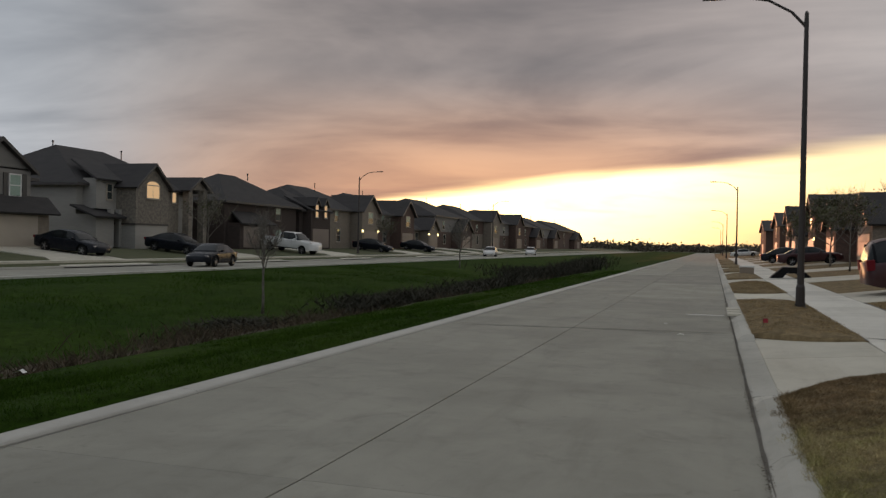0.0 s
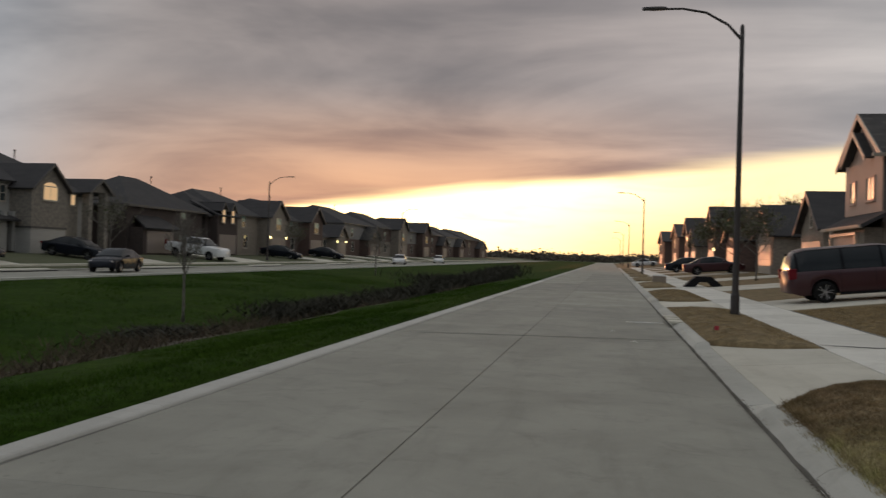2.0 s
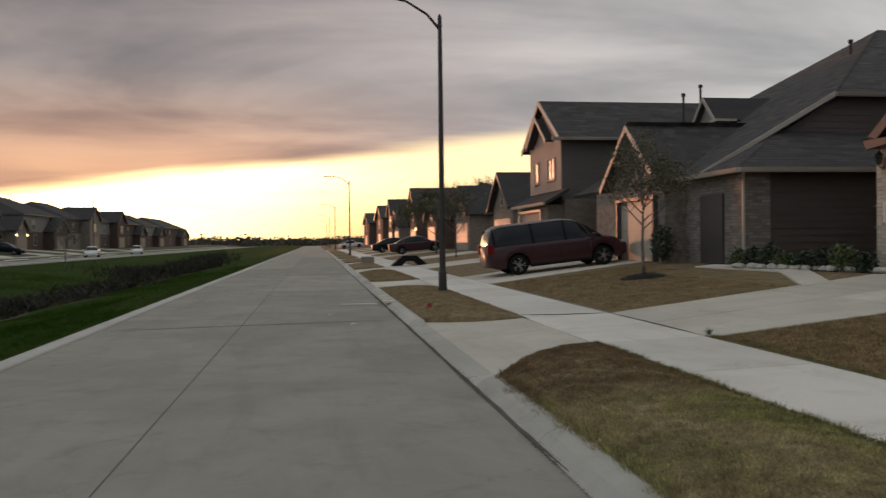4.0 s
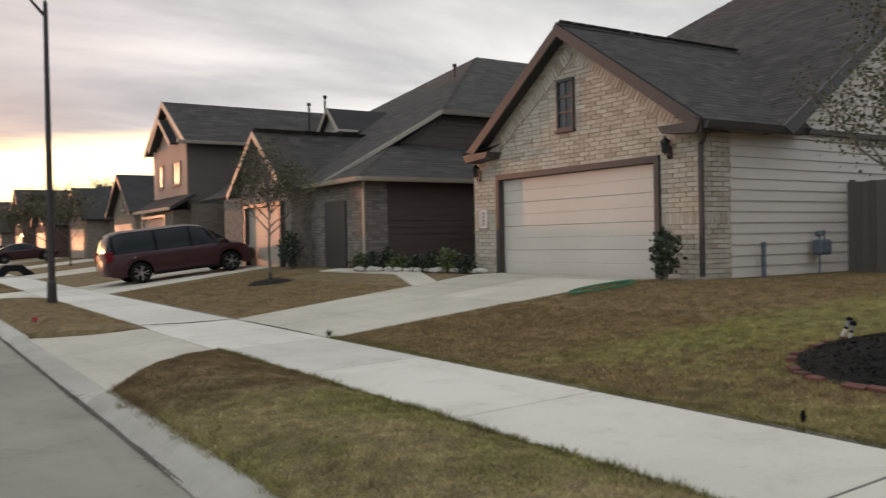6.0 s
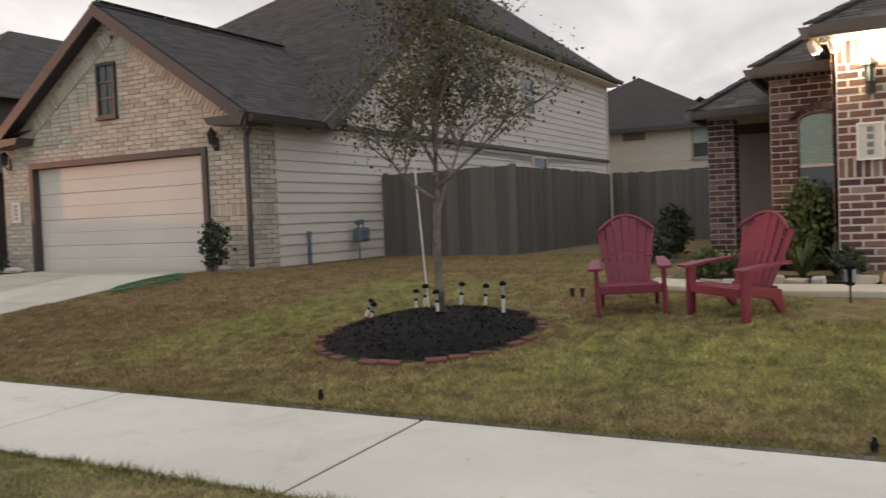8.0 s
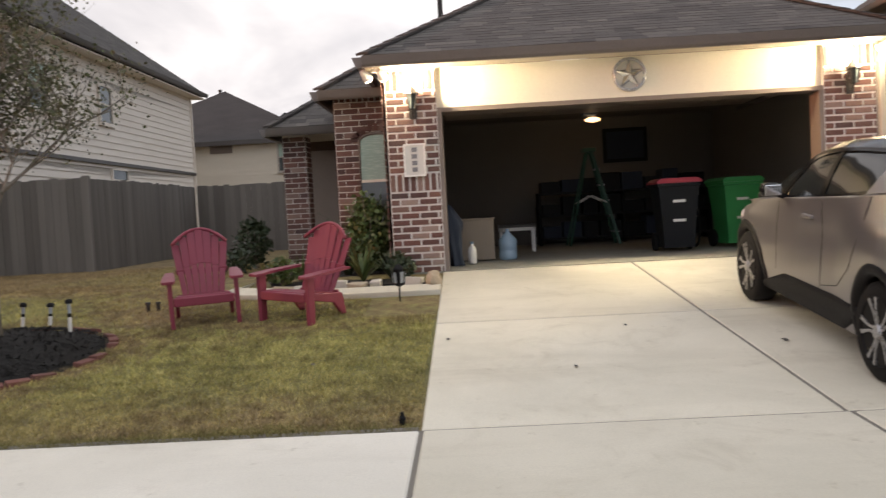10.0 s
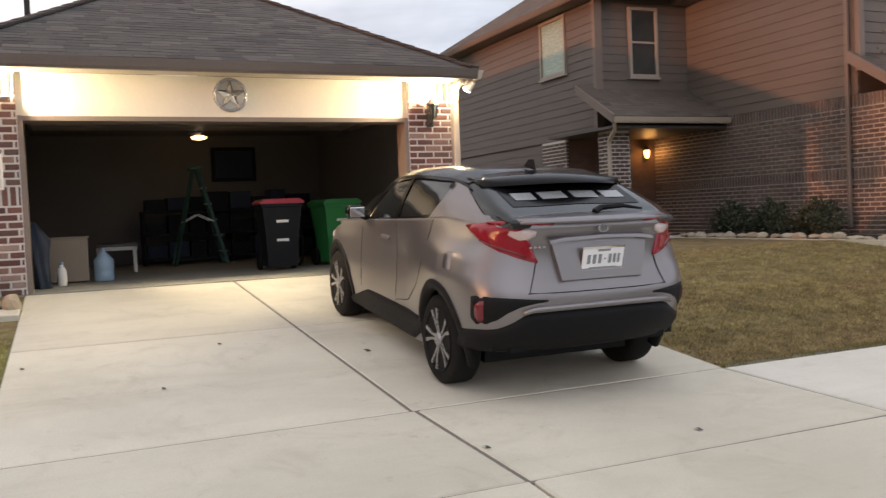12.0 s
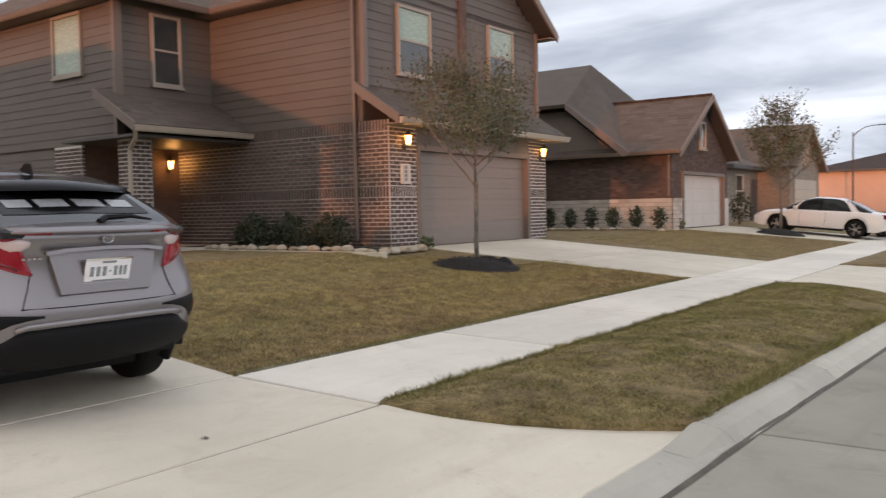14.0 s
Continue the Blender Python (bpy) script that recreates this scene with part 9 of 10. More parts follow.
for x, y, n, l, key, w in ((8.95, 1.12, 60, 0.42, "lush", 0.022), (10.3, 1.1, 190, 1.05, "lush", 0.011), (9.9, 1.45, 90, 0.75, "shrub", 0.012), (9.3, 1.95, 60, 0.36, "lush", 0.018), (9.15, 0.78, 50, 0.34, "shrub", 0.02), (9.9, 2.3, 40, 0.3, "lush", 0.016)):
    strap_plant(x, y, 0.80, n, l, int(x * 10 + n), "arching long-leaved green plant in a garden bed", key, w)
for i in range(8):
    shrub(9.85 - 0.08 * i, 16.9 + i * 0.62, 0.80, 0.36, 0.42 + 0.22 * ((i * 3) % 4) / 3, 420, 120 + i, "dark leafy shrub in a bed between driveways", "lush" if i % 3 == 1 else "shrub", 0.08, group="bed shrubs")
shrub(9.2, 25.9, 0.8, 0.5, 1.25, 700, 131, "rounded dark shrub beside a dark door", "shrub", 0.08)


# ---- beds, mulch and stones ----
def mulch(x, y, r, h, label, n=500, seed=1):
    t = thing("mulch_bed", x, y, lot(x), label, "mulch bed")
    rng2 = random.Random(seed)
    vv, ff = [], []
    rings_ = 9
    for i in range(rings_ + 1):
        f = i / rings_
        for k in range(28):
            a = k * math.tau / 28
            rr = r * f * (1 + 0.06 * noise.noise((math.cos(a) * 2, math.sin(a) * 2, seed)))
            px, py = x + rr * math.cos(a), y + rr * math.sin(a)
            vv.append((px, py, lot(px) - 0.01 + h * (1 - f ** 2.2) + 0.025 * noise.noise((px * 5, py * 5, seed)) * (1 - f)))
    for i in range(rings_):
        for k in range(28):
            ff.append((i * 28 + k, i * 28 + (k + 1) % 28, (i + 1) * 28 + (k + 1) % 28, (i + 1) * 28 + k))
    quick("mound", vv, ff, M["mulch"], t)
    vv, ff = [], []
    for _ in range(n):
        a, f = rng2.uniform(0, math.tau), math.sqrt(rng2.random()) * 0.98
        px, py = x + r * f * math.cos(a), y + r * f * math.sin(a)
        pz = lot(px) + h * (1 - f ** 2.2) + 0.002
        b = rng2.uniform(0, math.tau)
        l, w2 = rng2.uniform(.012, .035), rng2.uniform(.004, .009)
        i = len(vv)
        c_, s_ = math.cos(b), math.sin(b)
        up2 = rng2.uniform(-.012, .02)
        for u, v in ((-l, -w2), (l, -w2), (l, w2), (-l, w2)):
            vv.append((px + u * c_ - v * s_, py + u * s_ + v * c_, pz + 0.012 + (up2 if u > 0 else -up2)))
        ff.append((i, i + 1, i + 2, i + 3))
    quick("wood_chips", vv, ff, M["mulch"], t, kind="stuff")
    return t


bed1 = mulch(6.03, 4.27, 1.08, 0.17, "round black mulch bed with brick edging under a tree", 3200, 2)
for k in range(34):
    a = k * math.tau / 34
    if k % 7 in (0, 1, 3, 4, 6):
        px, py = 6.03 + 1.11 * math.cos(a), 4.27 + 1.11 * math.sin(a)
        bm = B()
        box(bm, -0.045, 0.045, -0.095, 0.095, -0.05, 0.025, Matrix.Translation((px, py, lot(px))) @ pose(0, 0, 0, (k * 7) % 9 - 4, -(k * 5) % 14, math.degrees(a)))
        part("edging_brick", bm, M["rust"], bed1, bevel=0.008)
mulch(6.85, -13.75, 0.85, 0.15, "small black mulch ring under a tree", 400, 4)
mulch(6.9, 21.8, 0.6, 0.10, "small black mulch ring under a tree", 300, 5)
mulch(6.3, -33.3, 0.9, 0.22, "black mulch mound under a tree", 200, 6)
bm = B()
for px, py, r_ in ((7.05, -14.45, 0.24), (6.8, -14.6, 0.16)):
    lathe(bm, [(0.02, 0.13), (r_ * 0.5, 0.11), (r_ * 1.0, 0.05), (r_ * 1.3, -0.05)], (px, py, lot(px)), 9)
d_ = thing("mulch_pile", 7.0, -14.5, lot(7.0), "dark pile of dug soil beside a tree", "soil")
part("soil", bm, M["mulch"], d_, smooth=True)


def rock(name, x, y, z, sx, sy, sz, seed, parent, material):
    bm = B()
    bmesh.ops.create_icosphere(bm, subdivisions=2, radius=1.0)
    for v in bm.verts:
        n_ = noise.noise(v.co * 1.3 + Vector((seed, seed * .7, 0)))
        v.co = Vector((v.co.x * sx, v.co.y * sy, max(-0.4, v.co.z) * sz)) * (1 + 0.35 * n_) + Vector((x, y, z))
    return part(name, bm, material, parent)


edge1 = thing("stone_edging", 11, -13.2, 0.8, "row of tan limestone blocks edging a shrub bed", "stone edging")
for i in range(17):
    rock("stone", 13.9 - i * 0.31, -13.22 + 0.03 * ((i * 7) % 3), lot(13.9 - i * 0.31) + 0.035, 0.13 + 0.05 * ((i * 5) % 4) / 3, 0.10 + 0.03 * ((i * 3) % 3), 0.055 + 0.02 * ((i * 7) % 3), i, edge1, M["stone"])
for i in range(5):
    rock("stone", 8.75 + 0.02 * i, -13.35 - i * 0.33, lot(8.8) + 0.05, 0.10, 0.15, 0.09, 30 + i, edge1, M["stone"])
bm = B()
box(bm, 8.5, 14.0, -13.12, -13.0, 0.62, 0.84)
part("mow_strip", bm, M["walk"], edge1)
bm = B()
prism(bm, [(8.9, -14.3, 0.83), (14.9, -14.3, 0.86), (14.9, -13.2, 0.86), (8.9, -13.2, 0.83)], (0, 0, 0.03))
part("bed_soil", bm, M["mulch"], edge1)
edge2 = thing("stone_edging", 9, 1.3, 0.75, "limestone blocks edging a front garden bed", "stone edging")
rg_ = random.Random(5)
yy = 0.36
while yy < 2.15:
    wd = rg_.uniform(0.13, 0.24)
    if not 0.52 < yy < 0.74:
        bm = B()
        hh, tk = rg_.uniform(0.06, 0.10), rg_.uniform(0.06, 0.09)
        xx = 8.60 + rg_.uniform(-0.03, 0.05)
        box(bm, -tk, tk, -wd / 2, wd / 2, -0.05, hh, Matrix.Translation((xx, yy + wd / 2, lot(xx))) @ pose(0, 0, 0, rg_.uniform(-6, 6), rg_.uniform(-8, 8), rg_.uniform(-14, 14)))
        for v in bm.verts:
            v.co += 0.018 * noise.noise_vector(v.co * 7.0)
        part("stone", bm, M["stonewhite"] if rg_.random() < 0.5 else M["stone"], edge2, bevel=0.014)
    yy += wd + rg_.uniform(0.01, 0.05)
rock("stone", 8.45, 0.22, lot(8.45) + 0.07, 0.14, 0.10, 0.12, 66, edge2, M["stone"])
bm = B()
prism(bm, [(8.6, 0.3, lot(8.6) + .02), (11.0, 0.84, 0.87), (11.0, 1.7, 0.87), (12.9, 1.75, 0.87), (12.9, 2.38, 0.86), (9.4, 2.42, 0.86), (8.80, 2.2, lot(8.80) + .02)], (0, 0, -0.1))
part("bed_soil", bm, M["mulch"], edge2)
lan = thing("garden_lantern", 7.75, 0.57, lot(7.75), "black metal garden lantern on a stake", "garden light")
bm = B()
lathe(bm, [(0.005, -0.08), (0.009, 0.0), (0.009, 0.17)], (7.75, 0.57, lot(7.75)), 8)
part("stake", bm, M["dark"], lan)
bm = B()
lathe(bm, [(0.012, 0.15), (0.05, 0.165), (0.05, 0.18), (0.042, 0.185), (0.058, 0.33), (0.062, 0.335), (0.062, 0.35), (0.03, 0.39), (0.008, 0.40)], (7.75, 0.57, lot(7.75)), 6)
part("housing", bm, M["dark"], lan)
for k in range(6):
    a = (k + 0.5) * math.tau / 6
    bm = B()
    box(bm, 0.046, 0.050, -0.016, 0.016, 0.20, 0.32, Matrix.Translation((7.75, 0.57, lot(7.75))) @ pose(0, 0, 0, 0, 0, math.degrees(a)) @ pose(0.002, 0, 0, 0, 5, 0))
    part("pane", bm, M["tintpale"], lan)
path_ = thing("garden_path", 8.4, 1.6, 0.72, "narrow pale concrete garden path to the porch", "path", kind="structure")
for a, b, c, d in (((8.02, 0.13), (8.40, 0.13), (8.40, 1.5), (8.02, 1.4)), ((8.02, 1.41), (8.40, 1.51), (8.75, 2.6), (8.35, 2.75)), ((8.35, 2.76), (8.75, 2.61), (12.9, 2.45), (12.9, 2.95))):
    slab_piece("slab", path_, [a, b, c, d], lambda x, y: lot(x) + 0.045, M["walk"])
edge3 = thing("stone_edging", 9.2, 18, 0.8, "white stones edging a shrub bed between driveways", "stone edging")
for i in range(20):
    rock("stone", 9.95 - 0.05 * i + 0.05 * ((i * 7) % 3), 16.35 + i * 0.24, lot(9.5) + 0.04, 0.13, 0.13, 0.08, 70 + i, edge3, M["stonewhite"])
edge4 = thing("stone_edging", 11, -28.2, 0.84, "pale stones edging a shrub bed", "stone edging")
for i in range(18):
    rock("stone", 14.0 - i * 0.3, -28.15, lot(14 - i * .3) + 0.03, 0.14, 0.09, 0.06, 100 + i, edge4, M["stone"])
path2 = thing("garden_path", 8.5, 16.5, 0.74, "narrow pale path beside a driveway", "path", kind="structure")
slab_piece("slab", path2, [(7.6, 15.55), (8.2, 15.55), (9.6, 18.6), (9.0, 18.8)], lambda x, y: lot(x) + 0.02, M["walk"])
slab_piece("slab", path2, [(9.0, 18.82), (9.6, 18.62), (9.5, 23.0), (8.9, 23.0)], lambda x, y: lot(x) + 0.02, M["walk"])


# ---- garden things ----
def adirondack(x, y, turn, label):
    """A moulded slat-back garden chair."""
    t = thing("garden_chair", 0, 0, 0, label, "chair", group="red garden chairs")
    R = M["redplastic"]
    # local: sits facing +x
    bm = B()
    loft(bm, [[(px, -0.27, pz), (px, 0.27, pz), (px, 0.27, pz - 0.03), (px, -0.27, pz - 0.03), (px, -0.27, pz)] for px, pz in ((0.36, 0.33), (0.33, 0.355), (0.15, 0.335), (-0.05, 0.285), (-0.17, 0.26))])
    part("seat", bm, R, t, bevel=0.008)
    n = 7
    for i in range(n):
        f = (i - (n - 1) / 2) / ((n - 1) / 2)
        hgt = 0.76 - 0.16 * f * f
        bm = B()
        y0 = f * 0.185
        y1 = f * 0.255
        for a, b, za, zb in ((-0.15, -0.30, 0.24, 0.24 + hgt * 0.5), (-0.30, -0.43, 0.24 + hgt * 0.5, 0.24 + hgt)):
            ya, yb = (y0, (y0 + y1) / 2) if za < 0.3 else ((y0 + y1) / 2, y1)
            wa = 0.031 if za < 0.3 else 0.039
            v = [bm.verts.new(p) for p in ((a, ya - wa, za), (a, ya + wa, za), (b, yb + wa + .003, zb), (b, yb - wa - .003, zb), (a - 0.022, ya - wa, za), (a - 0.022, ya + wa, za), (b - 0.022, yb + wa, zb), (b - 0.022, yb - wa, zb))]
            for q_ in ((0, 1, 2, 3), (4, 5, 6, 7), (0, 1, 5, 4), (1, 2, 6, 5), (2, 3, 7, 6), (3, 0, 4, 7)):
                bm.faces.new([v[k] for k in q_])
        part("back_slat", bm, R, t, bevel=0.006)
    bm = B()
    pts = []
    for i in range(13):
        f = -1 + 2 * i / 12
        hgt = 0.76 - 0.16 * f * f
        pts.append((-0.43 + 0.10 * f * f - 0.02, f * 0.285, 0.24 + hgt + 0.01))
    tube(bm, pts, 0.020, 6)
    part("top_rail", bm, R, t, smooth=True)
    bm = B()
    box(bm, -0.335, -0.30, -0.27, 0.27, 0.50, 0.56), box(bm, -0.22, -0.18, -0.26, 0.26, 0.20, 0.28)
    part("back_rail", bm, R, t, bevel=0.008)
    for s in (-1, 1):
        bm = B()
        loft(bm, [[(px, s * (0.335 - wd), pz), (px, s * (0.335 + wd), pz), (px, s * (0.335 + wd), pz - 0.028), (px, s * (0.335 - wd), pz - 0.028), (px, s * (0.335 - wd), pz)] for px, wd, pz in ((0.42, 0.05, 0.545), (0.38, 0.068, 0.548), (0.1, 0.062, 0.55), (-0.28, 0.04, 0.54))])
        part("armrest", bm, R, t, bevel=0.008)
        bm = B()
        prism(bm, [(0.28, s * 0.305, 0), (0.37, s * 0.305, 0), (0.36, s * 0.305, 0.53), (0.25, s * 0.305, 0.53)], (0, s * 0.045, 0))
        part("front_leg", bm, R, t, bevel=0.01)
        bm = B()
        prism(bm, [(0.32, s * 0.262, 0.34), (0.32, s * 0.262, 0.27), (-0.08, s * 0.262, 0.16), (-0.20, s * 0.262, 0.0), (-0.27, s * 0.262, 0.0), (-0.22, s * 0.262, 0.25)], (0, s * 0.04, 0))
        part("rear_leg", bm, R, t, bevel=0.01)
    bm = B()
    box(bm, 0.335, 0.37, -0.30, 0.30, 0.25, 0.345)
    part("front_apron", bm, R, t, bevel=0.01)
    slope_ = math.degrees(math.atan(0.1035))
    t.matrix_basis = pose(x, y, lot(x) - 0.01, 0, 0, 0) @ pose(0, 0, 0, 0, -slope_ * 0.9, 0) @ pose(0, 0, 0, 0, 0, turn) @ Matrix.Diagonal((1, 1, 0.92, 1))
    return t


adirondack(7.30, 2.60, 198, "faded red plastic garden chair on the lawn")
adirondack(7.22, 1.495, 149, "faded red plastic garden chair turned on the lawn")


def stake(x, y, z, h, tilt, turn):
    t = thing("solar_light", 0, 0, 0, "small solar garden stake light", "garden light", group="solar stake lights")
    bm = B()
    lathe(bm, [(0.004, -0.10), (0.009, -0.02), (0.009, 0.03)], sides=8)
    part("stake", bm, M["dark"], t)
    bm = B()
    lathe(bm, [(0.015, 0.02), (0.018, 0.03), (0.018, h * 0.55), (0.015, h * 0.56)], sides=12)
    part("tube", bm, M["boardface"], t, "white plastic tube")
    bm = B()
    lathe(bm, [(0.020, h * 0.55), (0.021, h * 0.58), (0.021, h * 0.66), (0.018, h * 0.68)], sides=12)
    part("collar", bm, M["dark"], t)
    bm = B()
    lathe(bm, [(0.015, h * 0.66), (0.018, h * 0.68), (0.019, h)], sides=12)
    part("lens", bm, M["tintpale"], t)
    bm = B()
    lathe(bm, [(0.033, h), (0.036, h + 0.012), (0.036, h + 0.03), (0.022, h + 0.044), (0.006, h + 0.046)], sides=12)
    part("cap", bm, M["dark"], t)
    t.matrix_basis = pose(x, y, z, tilt, 0, turn)


for i, (x, y, h, tl, tu) in enumerate(((6.55, 5.40, 0.19, 26, 60), (6.45, 5.26, 0.17, 14, 10), (7.0, 5.0, 0.20, 4, 90), (6.55, 4.62, 0.22, 3, 0), (6.15, 4.24, 0.20, 4, 200), (7.05, 4.45, 0.23, 5, 30), (6.37, 3.62, 0.29, 3, 100), (6.7, 3.98, 0.2, 8, 80))):
    r_ = math.hypot(x - 6.1, y - 4.2) / 1.12
    stake(x, y, lot(x) + 0.17 * max(0, 1 - r_ ** 2.2), h, tl, tu)
pole_ = thing("tree_stake", 6.75, 4.95, lot(6.75), "thin white metal tree stake with a tie", "stake")
bm = B()
tube(bm, [(6.78, 4.70, lot(6.7)), (6.72, 4.80, 2.5)], 0.008, 8)
part("rod", bm, M["white"], pole_)
bm = B()
lathe(bm, [(0.03, 0), (0.045, 0.02), (0.03, 0.04)], (6.705, 4.77, 2.35), 8)
part("cap", bm, M["dark"], pole_)

for x, y in ((3.95, 4.08), (3.86, 0.26)):
    s_ = thing("sprinkler_head", x, y, lot(x), "black pop-up lawn sprinkler head", "sprinkler", group="sprinkler heads")
    bm = B()
    lathe(bm, [(0.022, -0.03), (0.022, 0.035), (0.015, 0.045), (0.013, 0.068), (0.004, 0.072)], (x, y, lot(x)), 12)
    part("body", bm, M["dark"], s_)
valve = thing("valve_cover", 7.6, 3.3, lot(7.6), "small grey spigot pair in the lawn", "utility cover")
for dy in (3.45, 3.33):
    bm = B()
    lathe(bm, [(0.022, -0.02), (0.022, 0.06), (0.034, 0.07), (0.030, 0.09)], (7.9, dy, lot(7.9)), 8)
    part("cap", bm, M["iron"], valve)
lid = thing("meter_lid", 1.25, -8.3, lot(1.25), "dark metal water meter lid in the verge", "utility cover")
bm = B()
box(bm, 1.05, 1.45, -8.55, -8.2, lot(1.25) + 0.02, lot(1.25) + 0.075)
part("cover", bm, M["iron"], lid, bevel=0.01)

hose = thing("garden_hose", 8.6, 10.7, lot(8.6), "coiled green garden hose beside a driveway", "hose")
bm = B()
pts = []
for i in range(90):
    f = i / 89
    a = f * math.tau * 2.6
    px = 8.55 + 0.75 * math.cos(a) * (0.75 + 0.3 * f) + 0.05 * math.sin(a * 3)
    py = 10.92 + 0.30 * math.sin(a) * (0.75 + 0.3 * f)
    pts.append((px, py, lot(px) + 0.03 + 0.012 * (i % 30) / 30))
tube(bm, pts, 0.013, 6)
part("tube", bm, M["hose"], hose, smooth=True)
gas = thing("gas_meter", 13.5, 10.2, 1.3, "grey gas meter on cream siding", "meter")
bm = B()
box(bm, 13.35, 13.72, 10.02, 10.24, 1.20, 1.50)
part("body", bm, M["meter"], gas, bevel=0.05)
bm = B()
tube(bm, [(13.45, 10.13, 0.78), (13.45, 10.13, 1.66), (13.62, 10.13, 1.66), (13.62, 10.13, 1.45)], 0.022, 8)
part("pipe", bm, M["meter"], gas)
bm = B()
lathe(bm, [(0.05, 0), (0.08, 0.02), (0.08, 0.08), (0.05, 0.10)], (13.45, 10.13, 1.56), 12)
part("regulator", bm, M["meter"], gas)
spig = thing("standpipe", 11.85, 10.2, 0.8, "grey standpipe against cream siding", "pipe")
bm = B()
lathe(bm, [(0.045, 0), (0.045, 0.62), (0.055, 0.62), (0.055, 0.68), (0.02, 0.70)], (11.85, 10.2, 0.78), 10)
part("pipe", bm, M["meter"], spig)

# plaques on the piers
for x, y, z, lab in ((9.36, 0.42, 2.30, "white rimmed plaque on a red brick pier"), (10.28, 16.72, 2.1, "white rimmed plaque on a blond brick pier"), (9.38, -14.85, 2.42, "white rimmed plaque on a brown brick pier")):
    nb = thing("wall_plaque", x, y, z, lab, "plaque", group="wall plaques")
    bm = B()
    box(bm, x - 0.02, x + 0.03, y - 0.14, y + 0.14, z - 0.21, z + 0.21)
    part("board", bm, M["boardface"], nb, bevel=0.006)
    bm = B()
    for k in range(4):
        box(bm, x - 0.026, x - 0.021, y - 0.034, y + 0.034, z + 0.105 - k * 0.085, z + 0.16 - k * 0.085)
    part("print", bm, M["dashes"], nb)
    bm = B()
    for a, b, c, d in ((-.14, -.12, -.21, .21), (.12, .14, -.21, .21), (-.12, .12, .19, .21), (-.12, .12, -.21, -.19)):
        box(bm, x - 0.032, x - 0.021, y + a, y + b, z + c, z + d)
    part("rim", bm, M["white"], nb)

# star medallion over the garage
st = thing("star_medallion", 9.40, -2.38, 3.24, "round silver star medallion over a garage", "wall ornament")
mm = Matrix.Translation((9.435, -2.38, 3.24)) @ Matrix.Rotation(-math.pi / 2, 4, "Y")
bm = B()
ring_pts = [mm @ Vector((0.20 * math.cos(a), 0.20 * math.sin(a), 0.02)) for a in [k * math.tau / 28 for k in range(29)]]
tube(bm, ring_pts, 0.022, 8, False)
part("ring", bm, M["alloy"], st, smooth=True)
bm = B()
c0 = bm.verts.new(mm @ Vector((0, 0, 0.07)))
rim_ = []
for k in range(10):
    a = k * math.tau / 10
    r_ = 0.205 if k % 2 == 0 else 0.08
    rim_.append(bm.verts.new(mm @ Vector((r_ * math.cos(a), r_ * math.sin(a), 0.01))))
for k in range(10):
    bm.faces.new((c0, rim_[k], rim_[(k + 1) % 10]))
part("star", bm, M["chrome"], st)

# flood lamps under the eave corners, with their light
for y, s in ((0.86, 1), (-5.56, -1)):
    fl = thing("flood_lamp", 9.15, y, 3.5, "lit twin flood lamp under an eave corner", "flood lamp", group="flood lamps")
    bm = B()
    lathe(bm, [(0.05, 0), (0.05, 0.05), (0.03, 0.06)], (9.2, y, 3.415), 12)
    part("base", bm, M["white"], fl)
    for k, dy in enumerate((-0.10, 0.10)):
        aim = Matrix.Translation((9.16, y + dy, 3.37)) @ Vector((0.45, -0.25 * s, -0.35)).to_track_quat("Z", "Y").to_matrix().to_4x4()
        bm = B()
        lathe(bm, [(0.03, -0.10), (0.045, -0.06), (0.062, 0.02), (0.064, 0.04)], sides=14, m=aim)
        hd = part("lamp_head", bm, M["white"], fl)
        bm = B()
        lathe(bm, [(0.060, 0.041), (0.058, 0.055), (0.02, 0.065)], sides=14, m=aim)
        part("lens", bm, M["flood_glow"], hd)
    lp = new("flood_light", bpy.data.lights.new("flood_light", "POINT"))
    lp.data.energy, lp.data.color, lp.data.shadow_soft_size = 14.0, (1.0, 0.85, 0.56), 0.07
    lp.location = (9.16, y - s * 0.2, 3.30)
    sp = new("flood_beam", bpy.data.lights.new("flood_beam", "SPOT"))
    sp.data.energy, sp.data.color, sp.data.shadow_soft_size = 620.0, (1.0, 0.87, 0.58), 0.07
    sp.data.spot_size, sp.data.spot_blend = radians(110), 0.5
    sp.matrix_world = look((9.12, y - s * 0.14, 3.34), (9.46, -2.4 - s * 0.1, 3.20))
sconce(9.39, 0.41, 2.95, "dark unlit wall lantern on a red brick pier")
sconce(9.39, -5.13, 2.95, "dark unlit wall lantern on a red brick pier")
for p in ((9.24, -14.85, 3.14), (9.24, -20.75, 3.14), (16.12, -14.02, 2.92)):
    lp = new("lantern_light", bpy.data.lights.new("lantern_light", "POINT"))
    lp.data.energy, lp.data.color, lp.data.shadow_soft_size = 12.0 if p[0] < 12 else 7.0, (1.0, 0.50, 0.15), 0.06
    lp.location = p
cam_box = thing("wall_box", 9.3, -5.6, 2.0, "small white box on a corner downpipe", "utility box")
bm = B()
box(bm, 9.30, 9.42, -5.72, -5.58, 2.02, 2.16)
part("body", bm, M["white"], cam_box, bevel=0.02)

